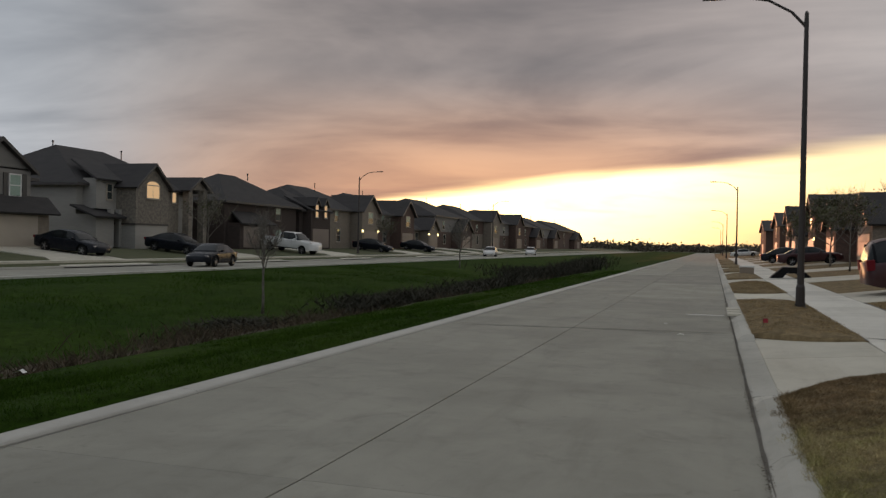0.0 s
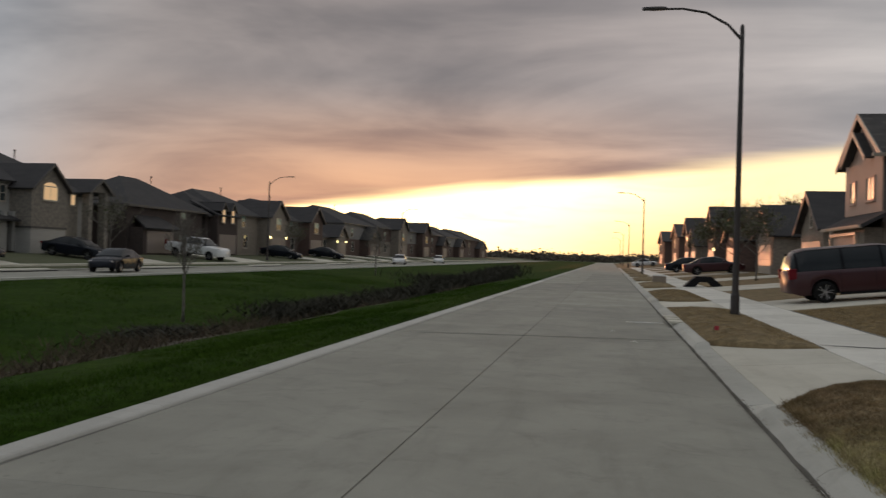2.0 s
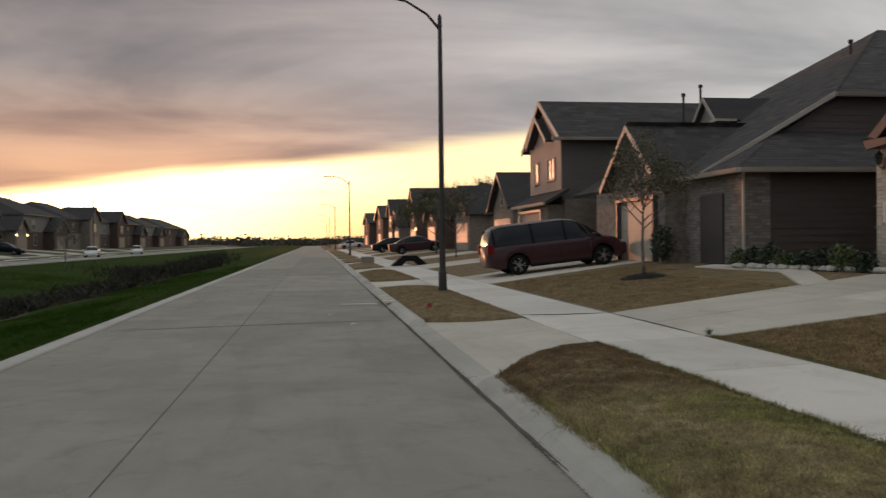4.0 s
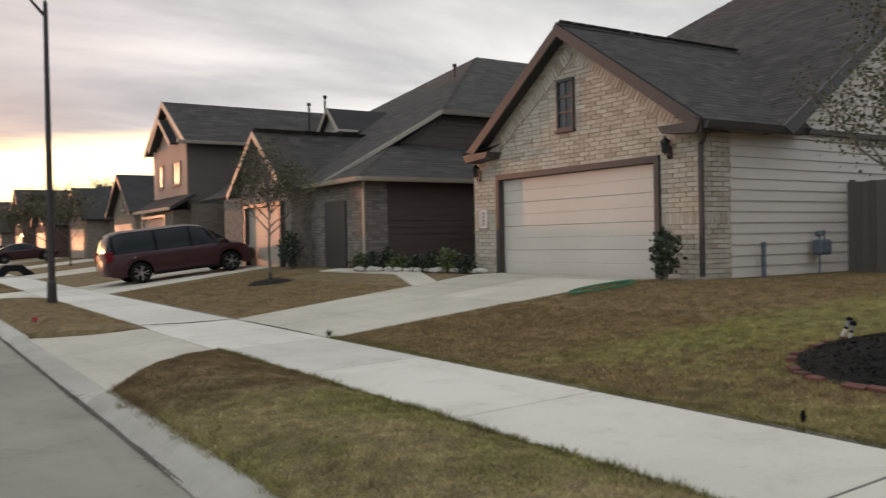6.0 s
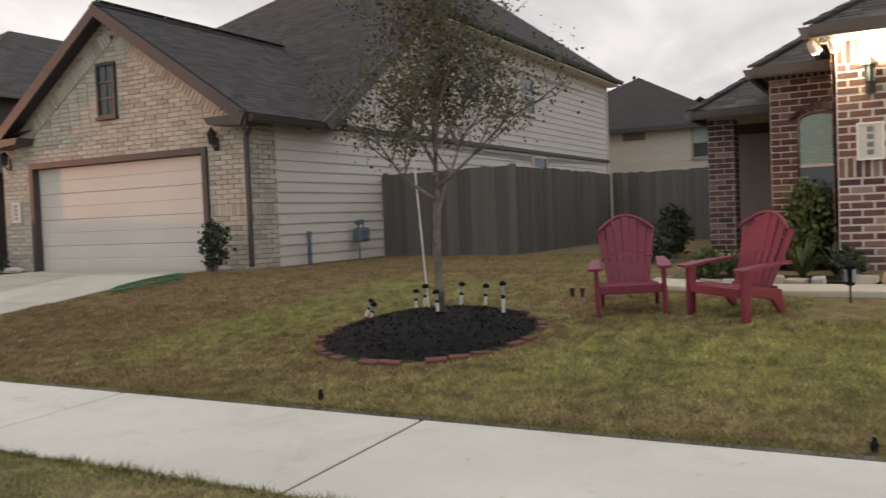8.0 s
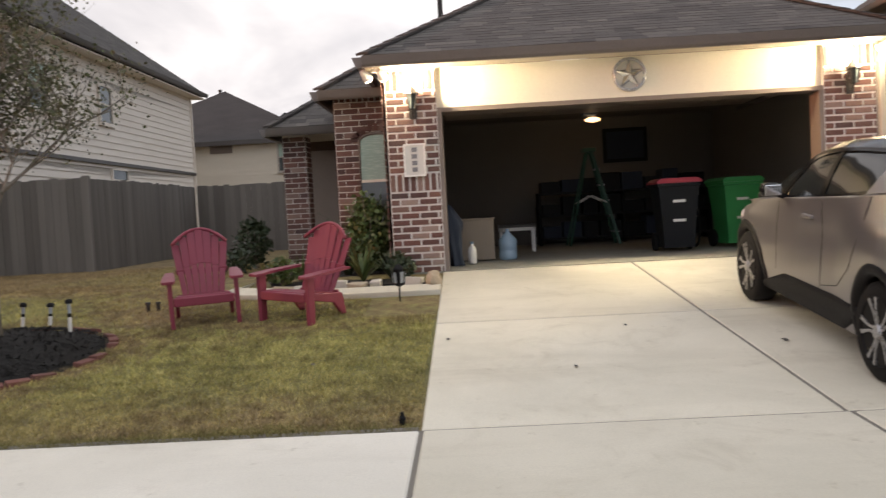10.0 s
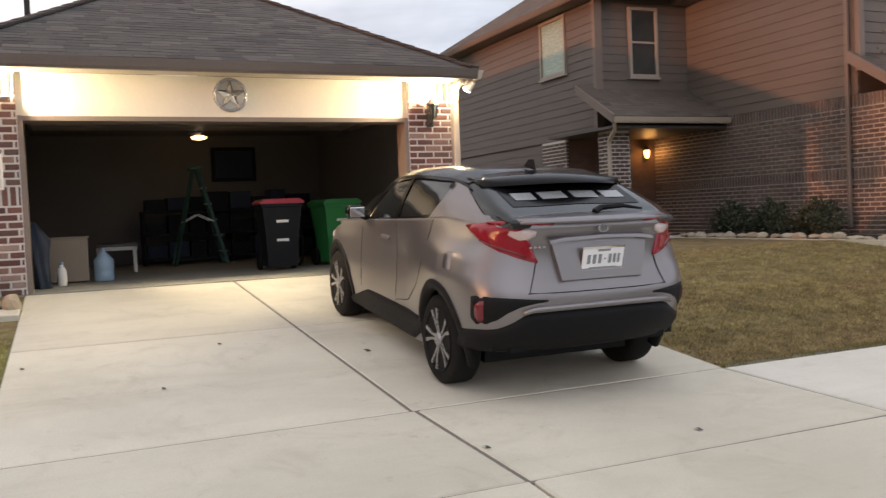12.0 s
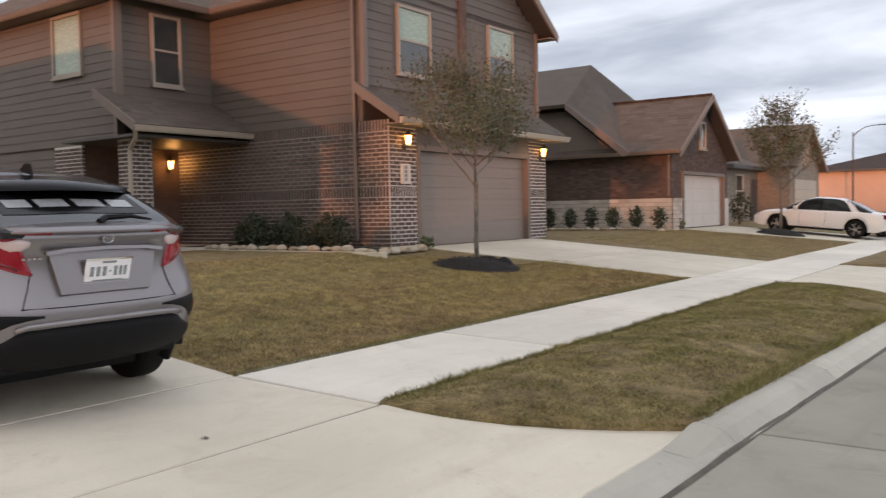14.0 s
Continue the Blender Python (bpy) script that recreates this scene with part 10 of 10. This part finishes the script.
# ---- inside the garage ----
lad = thing("step_ladder", 14.4, -2.5, FL, "green fibreglass stepladder standing open in a garage", "ladder")
for s in (-1, 1):
    bm = B()
    beam(bm, (14.4 + s * 0.26, -3.0, FL), (14.4 + s * 0.13, -2.56, FL + 1.74), 0.024, 0.055)
    part("front_rail", bm, M["ladder"], lad)
    bm = B()
    beam(bm, (14.4 + s * 0.28, -2.08, FL), (14.4 + s * 0.13, -2.48, FL + 1.72), 0.024, 0.036)
    part("rear_rail", bm, M["ladder"], lad)
for k in range(5):
    f = (k + 0.8) / 6
    c = Vector((14.4, -3.0, FL)).lerp(Vector((14.4, -2.56, FL + 1.75)), f)
    bm = B()
    box(bm, c.x - 0.25 + 0.13 * f, c.x + 0.25 - 0.13 * f, c.y - 0.05, c.y + 0.05, c.z - 0.012, c.z + 0.012)
    part("tread", bm, M["alloy"], lad)
bm = B()
box(bm, 14.25, 14.55, -2.64, -2.40, FL + 1.73, FL + 1.80)
part("top_cap", bm, M["ladder"], lad, bevel=0.01)
for s in (-1, 1):
    bm = B()
    beam(bm, (14.4 + s * 0.2, -2.80, FL + 0.78), (14.4 + s * 0.2, -2.52, FL + 0.92), 0.02)
    beam(bm, (14.4 + s * 0.2, -2.52, FL + 0.92), (14.4 + s * 0.2, -2.26, FL + 0.78), 0.02)
    part("spreader", bm, M["white"], lad)


def wheelie_bin(x, y, h, body_mat, lid_mat, label, turn=0):
    t = thing("wheelie_bin", 0, 0, 0, label, "bin", group="wheelie bins")
    bm = B()
    loft(bm, [[(-a, -b, z), (a, -b, z), (a, b, z), (-a, b, z), (-a, -b, z)] for a, b, z in ((0.22, 0.22, 0.06), (0.25, 0.24, 0.4), (0.30, 0.29, h - 0.05), (0.32, 0.31, h - 0.04), (0.32, 0.31, h))])
    part("body", bm, body_mat, t, bevel=0.02)
    bm = B()
    loft(bm, [[(-0.34, -b, z), (0.34, -b, z), (0.34, b, z), (-0.34, b, z), (-0.34, -b, z)] for b, z in ((0.33, h + 0.004), (0.33, h + 0.03), (0.26, h + 0.075))])
    part("lid", bm, lid_mat, t, bevel=0.015)
    for s in (-1, 1):
        bm = B()
        lathe(bm, [(0.13, -0.03), (0.14, 0), (0.13, 0.03)], sides=18, m=Matrix.Translation((0.24, s * 0.26, 0.14)) @ Matrix.Rotation(math.pi / 2, 4, "X"))
        part("wheel", bm, M["rubber"], t)
    bm = B()
    tube(bm, [(0.36, -0.24, h - 0.06), (0.40, -0.2, h - 0.03), (0.40, 0.2, h - 0.03), (0.36, 0.24, h - 0.06)], 0.015, 6)
    part("handle", bm, body_mat, t)
    bm = B()
    for k in range(2):
        box(bm, -0.285 + k * 0.02, -0.28 + k * 0.02, -0.09, 0.09, h * 0.72 - k * 0.28, h * 0.72 + 0.04 - k * 0.28)
    part("bars", bm, M["white"], t)
    t.matrix_basis = pose(x, y, FL, 0, 0, turn)


wheelie_bin(11.15, -3.30, 1.0, M["binblack"], M["binred"], "black wheelie bin with a red lid in a garage")
wheelie_bin(11.6, -4.32, 0.98, M["bingreen"], M["bingreen"], "green recycling bin in a garage", 8)
bk = thing("bicycle", 12.4, -3.85, FL, "dark bicycle leaning between bins", "bicycle")
for cx in (12.0, 13.0):
    bm = B()
    tube(bm, [(cx + 0.32 * math.cos(a), -3.80, FL + 0.33 + 0.32 * math.sin(a)) for a in [k * math.tau / 24 for k in range(25)]], 0.02, 6, False)
    part("wheel", bm, M["rubber"], bk)
bm = B()
for a, b in (((12.0, FL + .33), (12.25, FL + .85)), ((12.25, FL + .85), (12.75, FL + .8)), ((12.75, FL + .8), (13.0, FL + .33)), ((12.25, FL + .85), (12.55, FL + .33)), ((12.55, FL + .33), (12.75, FL + .8)), ((12.55, FL + .33), (13.0, FL + .33)), ((12.25, FL + .85), (12.2, FL + 1.0))):
    beam(bm, (a[0], -3.80, a[1]), (b[0], -3.80, b[1]), 0.03)
part("frame", bm, M["dark"], bk)
tb = thing("bench_stool", 13.2, -1.05, FL, "small white bench with a dark seat in a garage", "bench")
bm = B()
box(bm, 13.05, 13.45, -1.38, -0.74, FL + 0.43, FL + 0.48)
part("top", bm, M["umber"], tb, bevel=0.01)
for dx in (13.07, 13.40):
    for dy in (-1.36, -0.80):
        bm = B()
        box(bm, dx, dx + 0.04, dy, dy + 0.04, FL, FL + 0.43)
        part("leg", bm, M["white"], tb)
bm = B()
box(bm, 13.07, 13.44, -1.37, -0.75, FL + 0.37, FL + 0.43)
part("apron", bm, M["white"], tb)
cb = thing("storage_box", 11.3, -0.1, FL, "beige storage cupboard in a garage corner", "box")
bm = B()
box(bm, 11.1, 11.6, -0.60, -0.10, FL + 0.02, FL + 0.62)
part("body", bm, M["cardboard"], cb, bevel=0.01)
bm = B()
box(bm, 11.08, 11.6, -0.62, -0.08, FL + 0.62, FL + 0.64)
part("top", bm, M["cardboard"], cb)
wb = thing("water_bottle", 11.2, -0.80, FL, "large blue water bottle on a garage floor", "bottle")
bm = B()
lathe(bm, [(0.12, 0), (0.135, 0.02), (0.135, 0.12), (0.125, 0.14), (0.135, 0.16), (0.135, 0.30), (0.06, 0.38), (0.03, 0.42), (0.03, 0.46)], (11.2, -0.80, FL), 20)
part("bottle", bm, M["water"], wb, smooth=True)
ct = thing("hanging_coats", 10.15, 0.42, FL, "dark blue coats heaped by a garage wall", "coats")
bm = B()
rings = []
for i in range(15):
    f = i / 14
    rad = float(np.interp(f, [0, 0.12, 0.45, 0.72, 0.9, 1.0], [0.13, 0.11, 0.15, 0.17, 0.10, 0.03]))
    ring = []
    for k in range(25):
        a = (k % 24) * math.tau / 24
        fold = 1 + 0.22 * math.sin(5 * a + 2.5 * f) * (1 - 0.5 * f) + 0.30 * noise.noise((math.cos(a) * 1.6, math.sin(a) * 1.6, f * 4.0))
        ring.append((10.36 + 0.05 * f + rad * fold * math.cos(a), -0.04 + 0.08 * f + rad * 0.75 * fold * math.sin(a), FL + 0.86 * f))
    rings.append(ring)
loft(bm, rings)
part("cloth", bm, M["cloth"], ct, smooth=True)
jug = thing("plastic_jug", 10.75, -0.22, FL, "small white plastic jug on a garage floor", "jug")
bm = B()
lathe(bm, [(0.05, 0.0), (0.062, 0.02), (0.062, 0.19), (0.045, 0.235), (0.022, 0.26), (0.022, 0.29)], (10.62, -0.26, FL), 14)
part("body", bm, M["white"], jug, smooth=True)
bm = B()
lathe(bm, [(0.026, 0.285), (0.026, 0.315), (0.01, 0.318)], (10.62, -0.26, FL), 12)
part("cap", bm, M["water"], jug)
pic = thing("framed_picture", 15.85, -2.6, 2.55, "dark framed picture on a garage wall", "picture")
bm = B()
box(bm, 15.85, 15.89, -3.85, -3.1, 2.5, 3.05)
part("print", bm, M["cloth"], pic)
bm = B()
for a, b, c, d in ((-3.92, -3.85, 2.43, 3.12), (-3.1, -3.03, 2.43, 3.12), (-3.85, -3.1, 3.05, 3.12), (-3.85, -3.1, 2.43, 2.5)):
    box(bm, 15.83, 15.89, a, b, c, d)
part("frame", bm, M["dark"], pic)
sh = thing("storage_shelf", 15.3, -3.3, FL, "dark shelf heaped with boxes along a garage wall", "shelf")
for z in (0.1, 0.55, 0.98):
    bm = B()
    box(bm, 14.9, 15.6, -4.9, -1.6, FL + z, FL + z + 0.04)
    part("shelf_board", bm, M["dark"], sh)
for yy in (-4.9, -3.25, -1.64):
    bm = B()
    box(bm, 14.9, 15.6, yy, yy + 0.04, FL, FL + 1.0)
    part("upright", bm, M["dark"], sh)
rng = random.Random(77)
yy = -4.8
while yy < -1.9:
    wdt = rng.uniform(0.3, 0.55)
    for z in (0.14, 0.59, 1.02):
        bx = thing("stored_box", 15.2, yy + wdt / 2, FL + z, "dark storage box on a garage shelf", "box", group="stored boxes")
        bm = B()
        box(bm, 14.95, 15.5, yy, yy + wdt - 0.04, FL + z, FL + z + rng.uniform(0.2, 0.38))
        part("body", bm, M[rng.choice(["dark", "dark", "binblack", "cloth"])], bx, bevel=0.01)
    yy += wdt
blb = thing("ceiling_bulb", 14.2, -2.6, 3.3, "warm lit bulb on a garage ceiling", "ceiling lamp")
bm = B()
lathe(bm, [(0.08, 0.0), (0.08, 0.02), (0.05, 0.03), (0.02, -0.12)], (14.2, -2.6, 3.33), 14)
part("base", bm, M["white"], blb)
bm = B()
lathe(bm, [(0.02, -0.03), (0.13, -0.005), (0.15, 0.03), (0.07, 0.06)], (14.2, -2.6, 3.14), 16)
part("globe", bm, M["bulb_glow"], blb)
lp = new("bulb_light", bpy.data.lights.new("bulb_light", "POINT"))
lp.data.energy, lp.data.color, lp.data.shadow_soft_size = 2.2, (1.0, 0.72, 0.42), 0.08
lp.location = (14.2, -2.6, 3.04)
op = thing("door_opener", 12.6, -2.4, 3.2, "grey garage door opener on its rail", "door opener")
bm = B()
box(bm, 12.9, 13.3, -2.5, -2.25, 3.12, 3.34)
part("motor", bm, M["meter"], op, bevel=0.02)
bm = B()
box(bm, 9.75, 12.9, -2.40, -2.35, 3.18, 3.22)
part("rail", bm, M["iron"], op)

# ---- street clutter ----
def soil_smear(label, line, width, seed, key="grime", name="soil_smear"):
    """A thin ragged film of washed-out soil along a line on the footpath."""
    t = thing(name, line[0][0], line[0][1], lot(line[0][0]), label, "soil" if key == "grime" else "stain", group="soil smears" if key == "grime" else "road stains")
    rows_ = []
    for i in range(41):
        f = i / 40 * (len(line) - 1)
        k = min(len(line) - 2, int(f))
        p = Vector(line[k]).lerp(Vector(line[k + 1]), f - k)
        d = (Vector(line[k + 1]) - Vector(line[k])).normalized()
        n = Vector((-d.y, d.x))
        w0 = width * math.sin(math.pi * i / 40) ** 0.6
        a_, b_ = (w0 * (0.5 + 0.5 * noise.noise((i * 0.35, seed, s_))) for s_ in (0, 5))
        rows_.append((p + n * a_, p - n * b_))
    vv = [(q_.x, q_.y, (lot(q_.x) + 0.008) if q_.x > 0.3 else 0.003) for r_ in rows_ for q_ in r_]
    quick("film", vv, [(2 * i, 2 * i + 1, 2 * i + 3, 2 * i + 2) for i in range(40)], M[key], t)


soil_smear("dark washed-out soil across a footpath joint", [(2.14, 16.0), (2.9, 15.6), (3.68, 15.45)], 0.16, 3)
soil_smear("dark washed-out soil along a driveway joint", [(3.71, 15.4), (3.71, 13.4), (3.71, 11.9)], 0.05, 4)
soil_smear("dark washed-out soil along the footpath's inner edge", [(2.12, 15.1), (2.12, 16.3), (2.12, 17.6)], 0.05, 6)
soil_smear("dark stain along a joint across the road", [(-5.55, 17.0), (-2.8, 17.45), (0.03, 17.85)], 0.20, 8, "tarstain", "road_stain")
strap_plant(3.80, 11.64, 0.25, 34, 0.15, 44, "small weed at the corner of a footpath", "shrub", 0.006, 0.7)

rmp = thing("skate_ramp", 3.2, 48, 0.25, "dark low ramp-topped box on the footpath", "ramp")
bm = B()
prism(bm, [(2.5, 47, 0.24), (3.1, 47, 0.80), (3.9, 47, 0.80), (4.5, 47, 0.30), (4.0, 47, 0.27), (3.75, 47, 0.5), (3.3, 47, 0.5), (3.1, 47, 0.26)], (0, 0.9, 0))
part("panel", bm, M["dark"], rmp)
cr = thing("crate", 1.6, 54, 0.2, "pale lidded crate on the verge", "crate")
bm = B()
box(bm, 1.2, 2.0, 53.6, 54.3, 0.2, 0.62)
part("body", bm, M["cardboard"], cr, bevel=0.02)
bm = B()
box(bm, 1.17, 2.03, 53.57, 54.33, 0.62, 0.70)
part("lid", bm, M["white"], cr, bevel=0.015)
inl = thing("storm_inlet", 0.1, 22.3, 0.0, "kerb storm inlet with bright reflections modelled as pale blocks", "inlet", kind="structure")
# Pale blocks stand for bright reflections on the inlet, put in as concrete.
for k in range(3):
    bm = B()
    box(bm, 0.02, 0.34, 21.2 + k * 0.85, 21.75 + k * 0.85, 0.10, 0.152)
    part("step", bm, M["walk"], inl, bevel=0.01)
bm = B()
box(bm, -0.95, -0.05, 22.35, 22.45, 0.003, 0.012)
part("paint_mark", bm, M["white"], inl)
flag = thing("marker_flag", 0.6, 17.4, 0.15, "small red utility flag in the verge", "flag")
bm = B()
beam(bm, (0.6, 17.4, 0.1), (0.6, 17.4, 0.36), 0.006)
part("wire", bm, M["iron"], flag)
bm = B()
box(bm, 0.6, 0.69, 17.398, 17.402, 0.28, 0.36)
part("pennant", bm, M["binred"], flag)
for i, (x, y, s) in enumerate(((-0.9, 17.0, .07), (-1.3, 19.3, .05), (-13.5, 12.5, .14), (-10.8, 10.9, .10), (-12.0, 13.6, .1), (4.9, -1.0, .028), (5.35, -2.75, .04), (5.9, 0.0, .03), (6.1, -1.6, .03), (4.4, -3.0, .022), (2.7, -2.6, .03), (2.4, -3.9, .03), (5.3, 1.1, .03))):
    lt = thing("litter_scrap" if x < 0 else "dead_leaf", x, y, 0, "pale scrap of litter on the ground" if x < 0 else "curled brown leaf on pale concrete", "litter" if x < 0 else "leaf", group="scraps")
    z = 0.0 if -5 < x < 0 else (land(x, y) + 0.06 if x < 0 else lot(x) + 0.004)
    bm = B()
    v = [bm.verts.new(p) for p in ((x - s, y - s * .6, z + .006), (x, y - s * .3, z + s * .5), (x + s, y - s * .5, z + .006), (x + s * .8, y + s * .6, z + .01), (x, y + s * .4, z + s * .6), (x - s * .9, y + s * .5, z + .006))]
    bm.faces.new((v[0], v[1], v[4], v[5])), bm.faces.new((v[1], v[2], v[3], v[4]))
    part("scrap", bm, M["white"] if x < 0 else M["umber"], lt)


litter = thing("leaf_litter", 0.0, 6, 0.0, "dark dead leaves and soil caught along the kerb", "leaf litter", kind="stuff")
rng = random.Random(31)
vs, fs = [], []
for _ in range(5200):
    y = rng.uniform(0.6, 30)
    k = noise.noise((y * 0.55, 3, 1)) + 0.5 * noise.noise((y * 2.1, 1, 4))
    if k < rng.uniform(-0.35, 0.35):
        continue
    x = 0.078 + rng.gauss(0, 0.018) * (1 + 1.2 * max(0, k))
    z = max(0.008, float(np.interp(x, [0.085, 0.12, 0.20, 0.29], [0.012, 0.03, 0.095, 0.125])) + 0.003)
    a, l, w = rng.uniform(0, math.tau), rng.uniform(0.005, 0.016), rng.uniform(0.003, 0.008)
    c_, s_ = math.cos(a), math.sin(a)
    i = len(vs)
    for u, v, q_ in ((-l, 0, 0), (0, -w, rng.uniform(0, .004)), (l, 0, rng.uniform(0, .004)), (0, w, 0)):
        vs.append((x + u * c_ - v * s_, y + u * s_ + v * c_, z + q_))
    fs.append((i, i + 1, i + 2, i + 3))
curved(quick("dead_leaves", vs, fs, M["mud"], litter, kind="stuff"))


# ---- lawn grass ----
def dome_of(x, y):
    """How far the verge swells over the slope of the lots."""
    out = np.zeros(len(x))
    for w0, k0, w1, k1 in VERGES:
        s = np.clip((2.1 - x) / 1.7, 0, 1) ** 2.2
        a, b = w0 + (k0 - w0) * s, w1 + (k1 - w1) * s
        fx = np.clip((x - 0.37) / 1.75, 0, 1)
        e = np.minimum(1.0, np.minimum(3 * np.minimum(fx, 1 - fx), 1.5 * np.minimum(y - a, b - y)))
        out = np.where((y > a) & (y < b), 0.020 + 0.095 * np.clip(e, 0, 1), out)
    return out


def sward(name, x0, x1, y0, y1, density, h, key, test, seed, label, dome=0.0, base=None):
    """Short bent grass blades over a patch of lawn, joined."""
    R = np.random.RandomState(seed)
    n = int((x1 - x0) * (y1 - y0) * density)
    x, y = R.uniform(x0, x1, n), R.uniform(y0, y1, n)
    keep = test(x, y)
    x, y = x[keep], y[keep]
    n = len(x)
    z = np.interp(x, [-0.6, 0.0, 0.4, 2.1, 3.7, 9.4, 60], [0, 0, 0.13, 0.20, 0.25, 0.84, 0.84]) - 0.02 + (dome_of(x, y) if dome else 0.0)
    if base is not None:
        z = base(x, y)
    a = R.uniform(0, 2 * np.pi, n)
    w = R.uniform(0.0022, 0.005, n) * (2.2 if base is not None else 1.0)
    clump = 0.80 + 0.22 * np.sin(x * 9 + 2 * np.sin(y * 5)) * np.sin(y * 8 + 1.7 * np.sin(x * 6))
    hh = h * R.uniform(0.45, 1.2, n) * clump
    lx, ly = R.normal(0, 0.55, n) * hh, R.normal(0, 0.55, n) * hh
    c, s = np.cos(a) * w, np.sin(a) * w
    v = np.stack([np.stack([x - c, y - s, z], 1), np.stack([x + c, y + s, z], 1), np.stack([x + lx, y + ly, z + hh], 1)], 1).reshape(-1, 3)
    me = bpy.data.meshes.new(name)
    me.vertices.add(n * 3), me.loops.add(n * 3), me.polygons.add(n)
    me.vertices.foreach_set("co", v.ravel())
    me.loops.foreach_set("vertex_index", np.arange(n * 3))
    me.polygons.foreach_set("loop_start", np.arange(n) * 3)
    me.update(calc_edges=True)
    me.materials.append(M[key])
    ob = new(name, me)
    if dome and y0 < 5.4:
        curved(ob)
    return tagged(ob, label, "grass", kind="stuff")


def open_lawn(x, y):
    bed = (np.hypot(x - 6.03, y - 4.27) > 1.02) & (np.hypot(x - 6.85, y + 13.75) > 0.78) & (np.hypot(x - 6.9, y - 21.8) > 0.55)
    walkway = ~((x > 8.0) & (x < 8.42) & (y > 0) & (y < 1.5)) & ~((x > 8.3) & (y > 0.1) & (y < 3.2)) & ~((x > 8.4) & (y > -15) & (y < -13.0)) & ~((x > 7.6) & (y > 15.4) & (y < 23))
    return bed & walkway


def on_verge(x, y):
    ok = np.zeros(len(x), bool)
    for w0, k0, w1, k1 in VERGES:
        s = np.clip((2.1 - x) / 1.7, 0, 1) ** 2.2
        ok |= (y > w0 + (k0 - w0) * s - 0.03) & (y < w1 + (k1 - w1) * s + 0.03)
    return ok


for i, (x0, x1, y0, y1, d) in enumerate(((3.72, 7.0, 0.16, 11.4, 5200), (7.0, 10.2, 0.9, 11.2, 2600), (10.2, 14.5, 3.3, 10.2, 1300), (3.72, 6.6, -16.3, -5.3, 4200), (6.6, 9.6, -14.4, -5.3, 2400), (3.72, 8.5, 15.5, 26.2, 1300), (3.72, 9.0, -32, -22, 700))):
    sward("lawn_grass", x0, x1, y0, y1, d * 1.05, 0.05, "blade", open_lawn, 200 + i, "short dry lawn grass, brown and straw coloured")
sward("verge_grass", 0.36, 2.14, 1.0, 11.6, 11500, 0.045, "vergeblade", on_verge, 240, "dry grass on the verge", 0.045)
sward("verge_grass", 0.36, 2.14, -17, -5.0, 9500, 0.04, "vergeblade", on_verge, 242, "dry grass on the verge", 0.045)
sward("verge_grass", 0.36, 2.14, 16, 46, 1200, 0.05, "blade", on_verge, 244, "dry grass on the verge", 0.045)
# overgrown edges along the footpath and kerb
for i, (xe, y0, y1) in enumerate(((3.72, 0.16, 11.5), (3.72, -16.3, -5.3), (2.10, 1.2, 11.5), (2.10, -16.3, -5.3), (0.40, 1.2, 9.6), (0.40, -14.6, -6.3))):
    sward("edge_grass", xe - 0.035, xe + 0.05, y0, y1, 9000, 0.075 if i < 4 else 0.10, "greenblade" if i < 4 else "vergeblade", on_verge if xe < 3 else open_lawn, 260 + i, "tufted grass along a concrete edge", 0.02 if xe < 3 else 0.0)


def matted(x, y):
    reach = 0.10 + 0.10 * np.abs(np.sin(y * 2.3) * np.sin(y * 0.9 + 0.6)) + 0.05 * np.sin(y * 7.1) * np.sin(y * 3.3)
    return (x > 0.42 - reach * np.clip((y - 1.0) / 6.0, 0.25, 1.0)) & on_verge(x, y - 0.05)


sward("edge_grass", 0.16, 0.46, 1.2, 9.75, 5200, 0.07, "vergeblade", matted, 268, "dark matted grass hanging over the kerb", 0.02)


def bank(x, y):
    """The ditch side near the road, without its small waves."""
    return np.interp(x, [-26, -24, -19, -16.2, -14.8, -12.6, -11.2, -9, -7, -5.87], [-0.04, 0.0, -0.35, -0.75, -0.95, -0.95, -0.72, -0.25, 0.0, 0.045]) - 0.06


every = lambda x, y: np.ones(len(x), bool)
sward("ditch_grass", -10.8, -5.96, 4, 22, 1500, 0.13, "meadowblade", every, 280, "green grass on the near bank of the ditch", 0.0, bank)
sward("ditch_grass", -10.5, -5.96, 22, 60, 350, 0.15, "meadowblade", every, 281, "green grass on the near bank of the ditch", 0.0, bank)
sward("ditch_grass", -25, -13.5, 8, 60, 110, 0.20, "meadowblade", every, 282, "green grass on the far bank of the ditch", 0.0, bank)
sward("lawn_edge_grass", 3.705, 3.92, 0.16, 11.4, 4200, 0.055, "greenblade", lambda x, y: (x - 3.70) < 0.20 * np.abs(np.sin(y * 1.7) * np.sin(y * 0.63 + 1)) + 0.07, 260, "greener grass along the footpath's edge")
sward("lawn_edge_grass", 3.705, 3.92, -16.3, -5.3, 4200, 0.05, "greenblade", lambda x, y: (x - 3.70) < 0.18 * np.abs(np.sin(y * 1.7) * np.sin(y * 0.63 + 1)) + 0.06, 261, "greener grass along the footpath's edge")
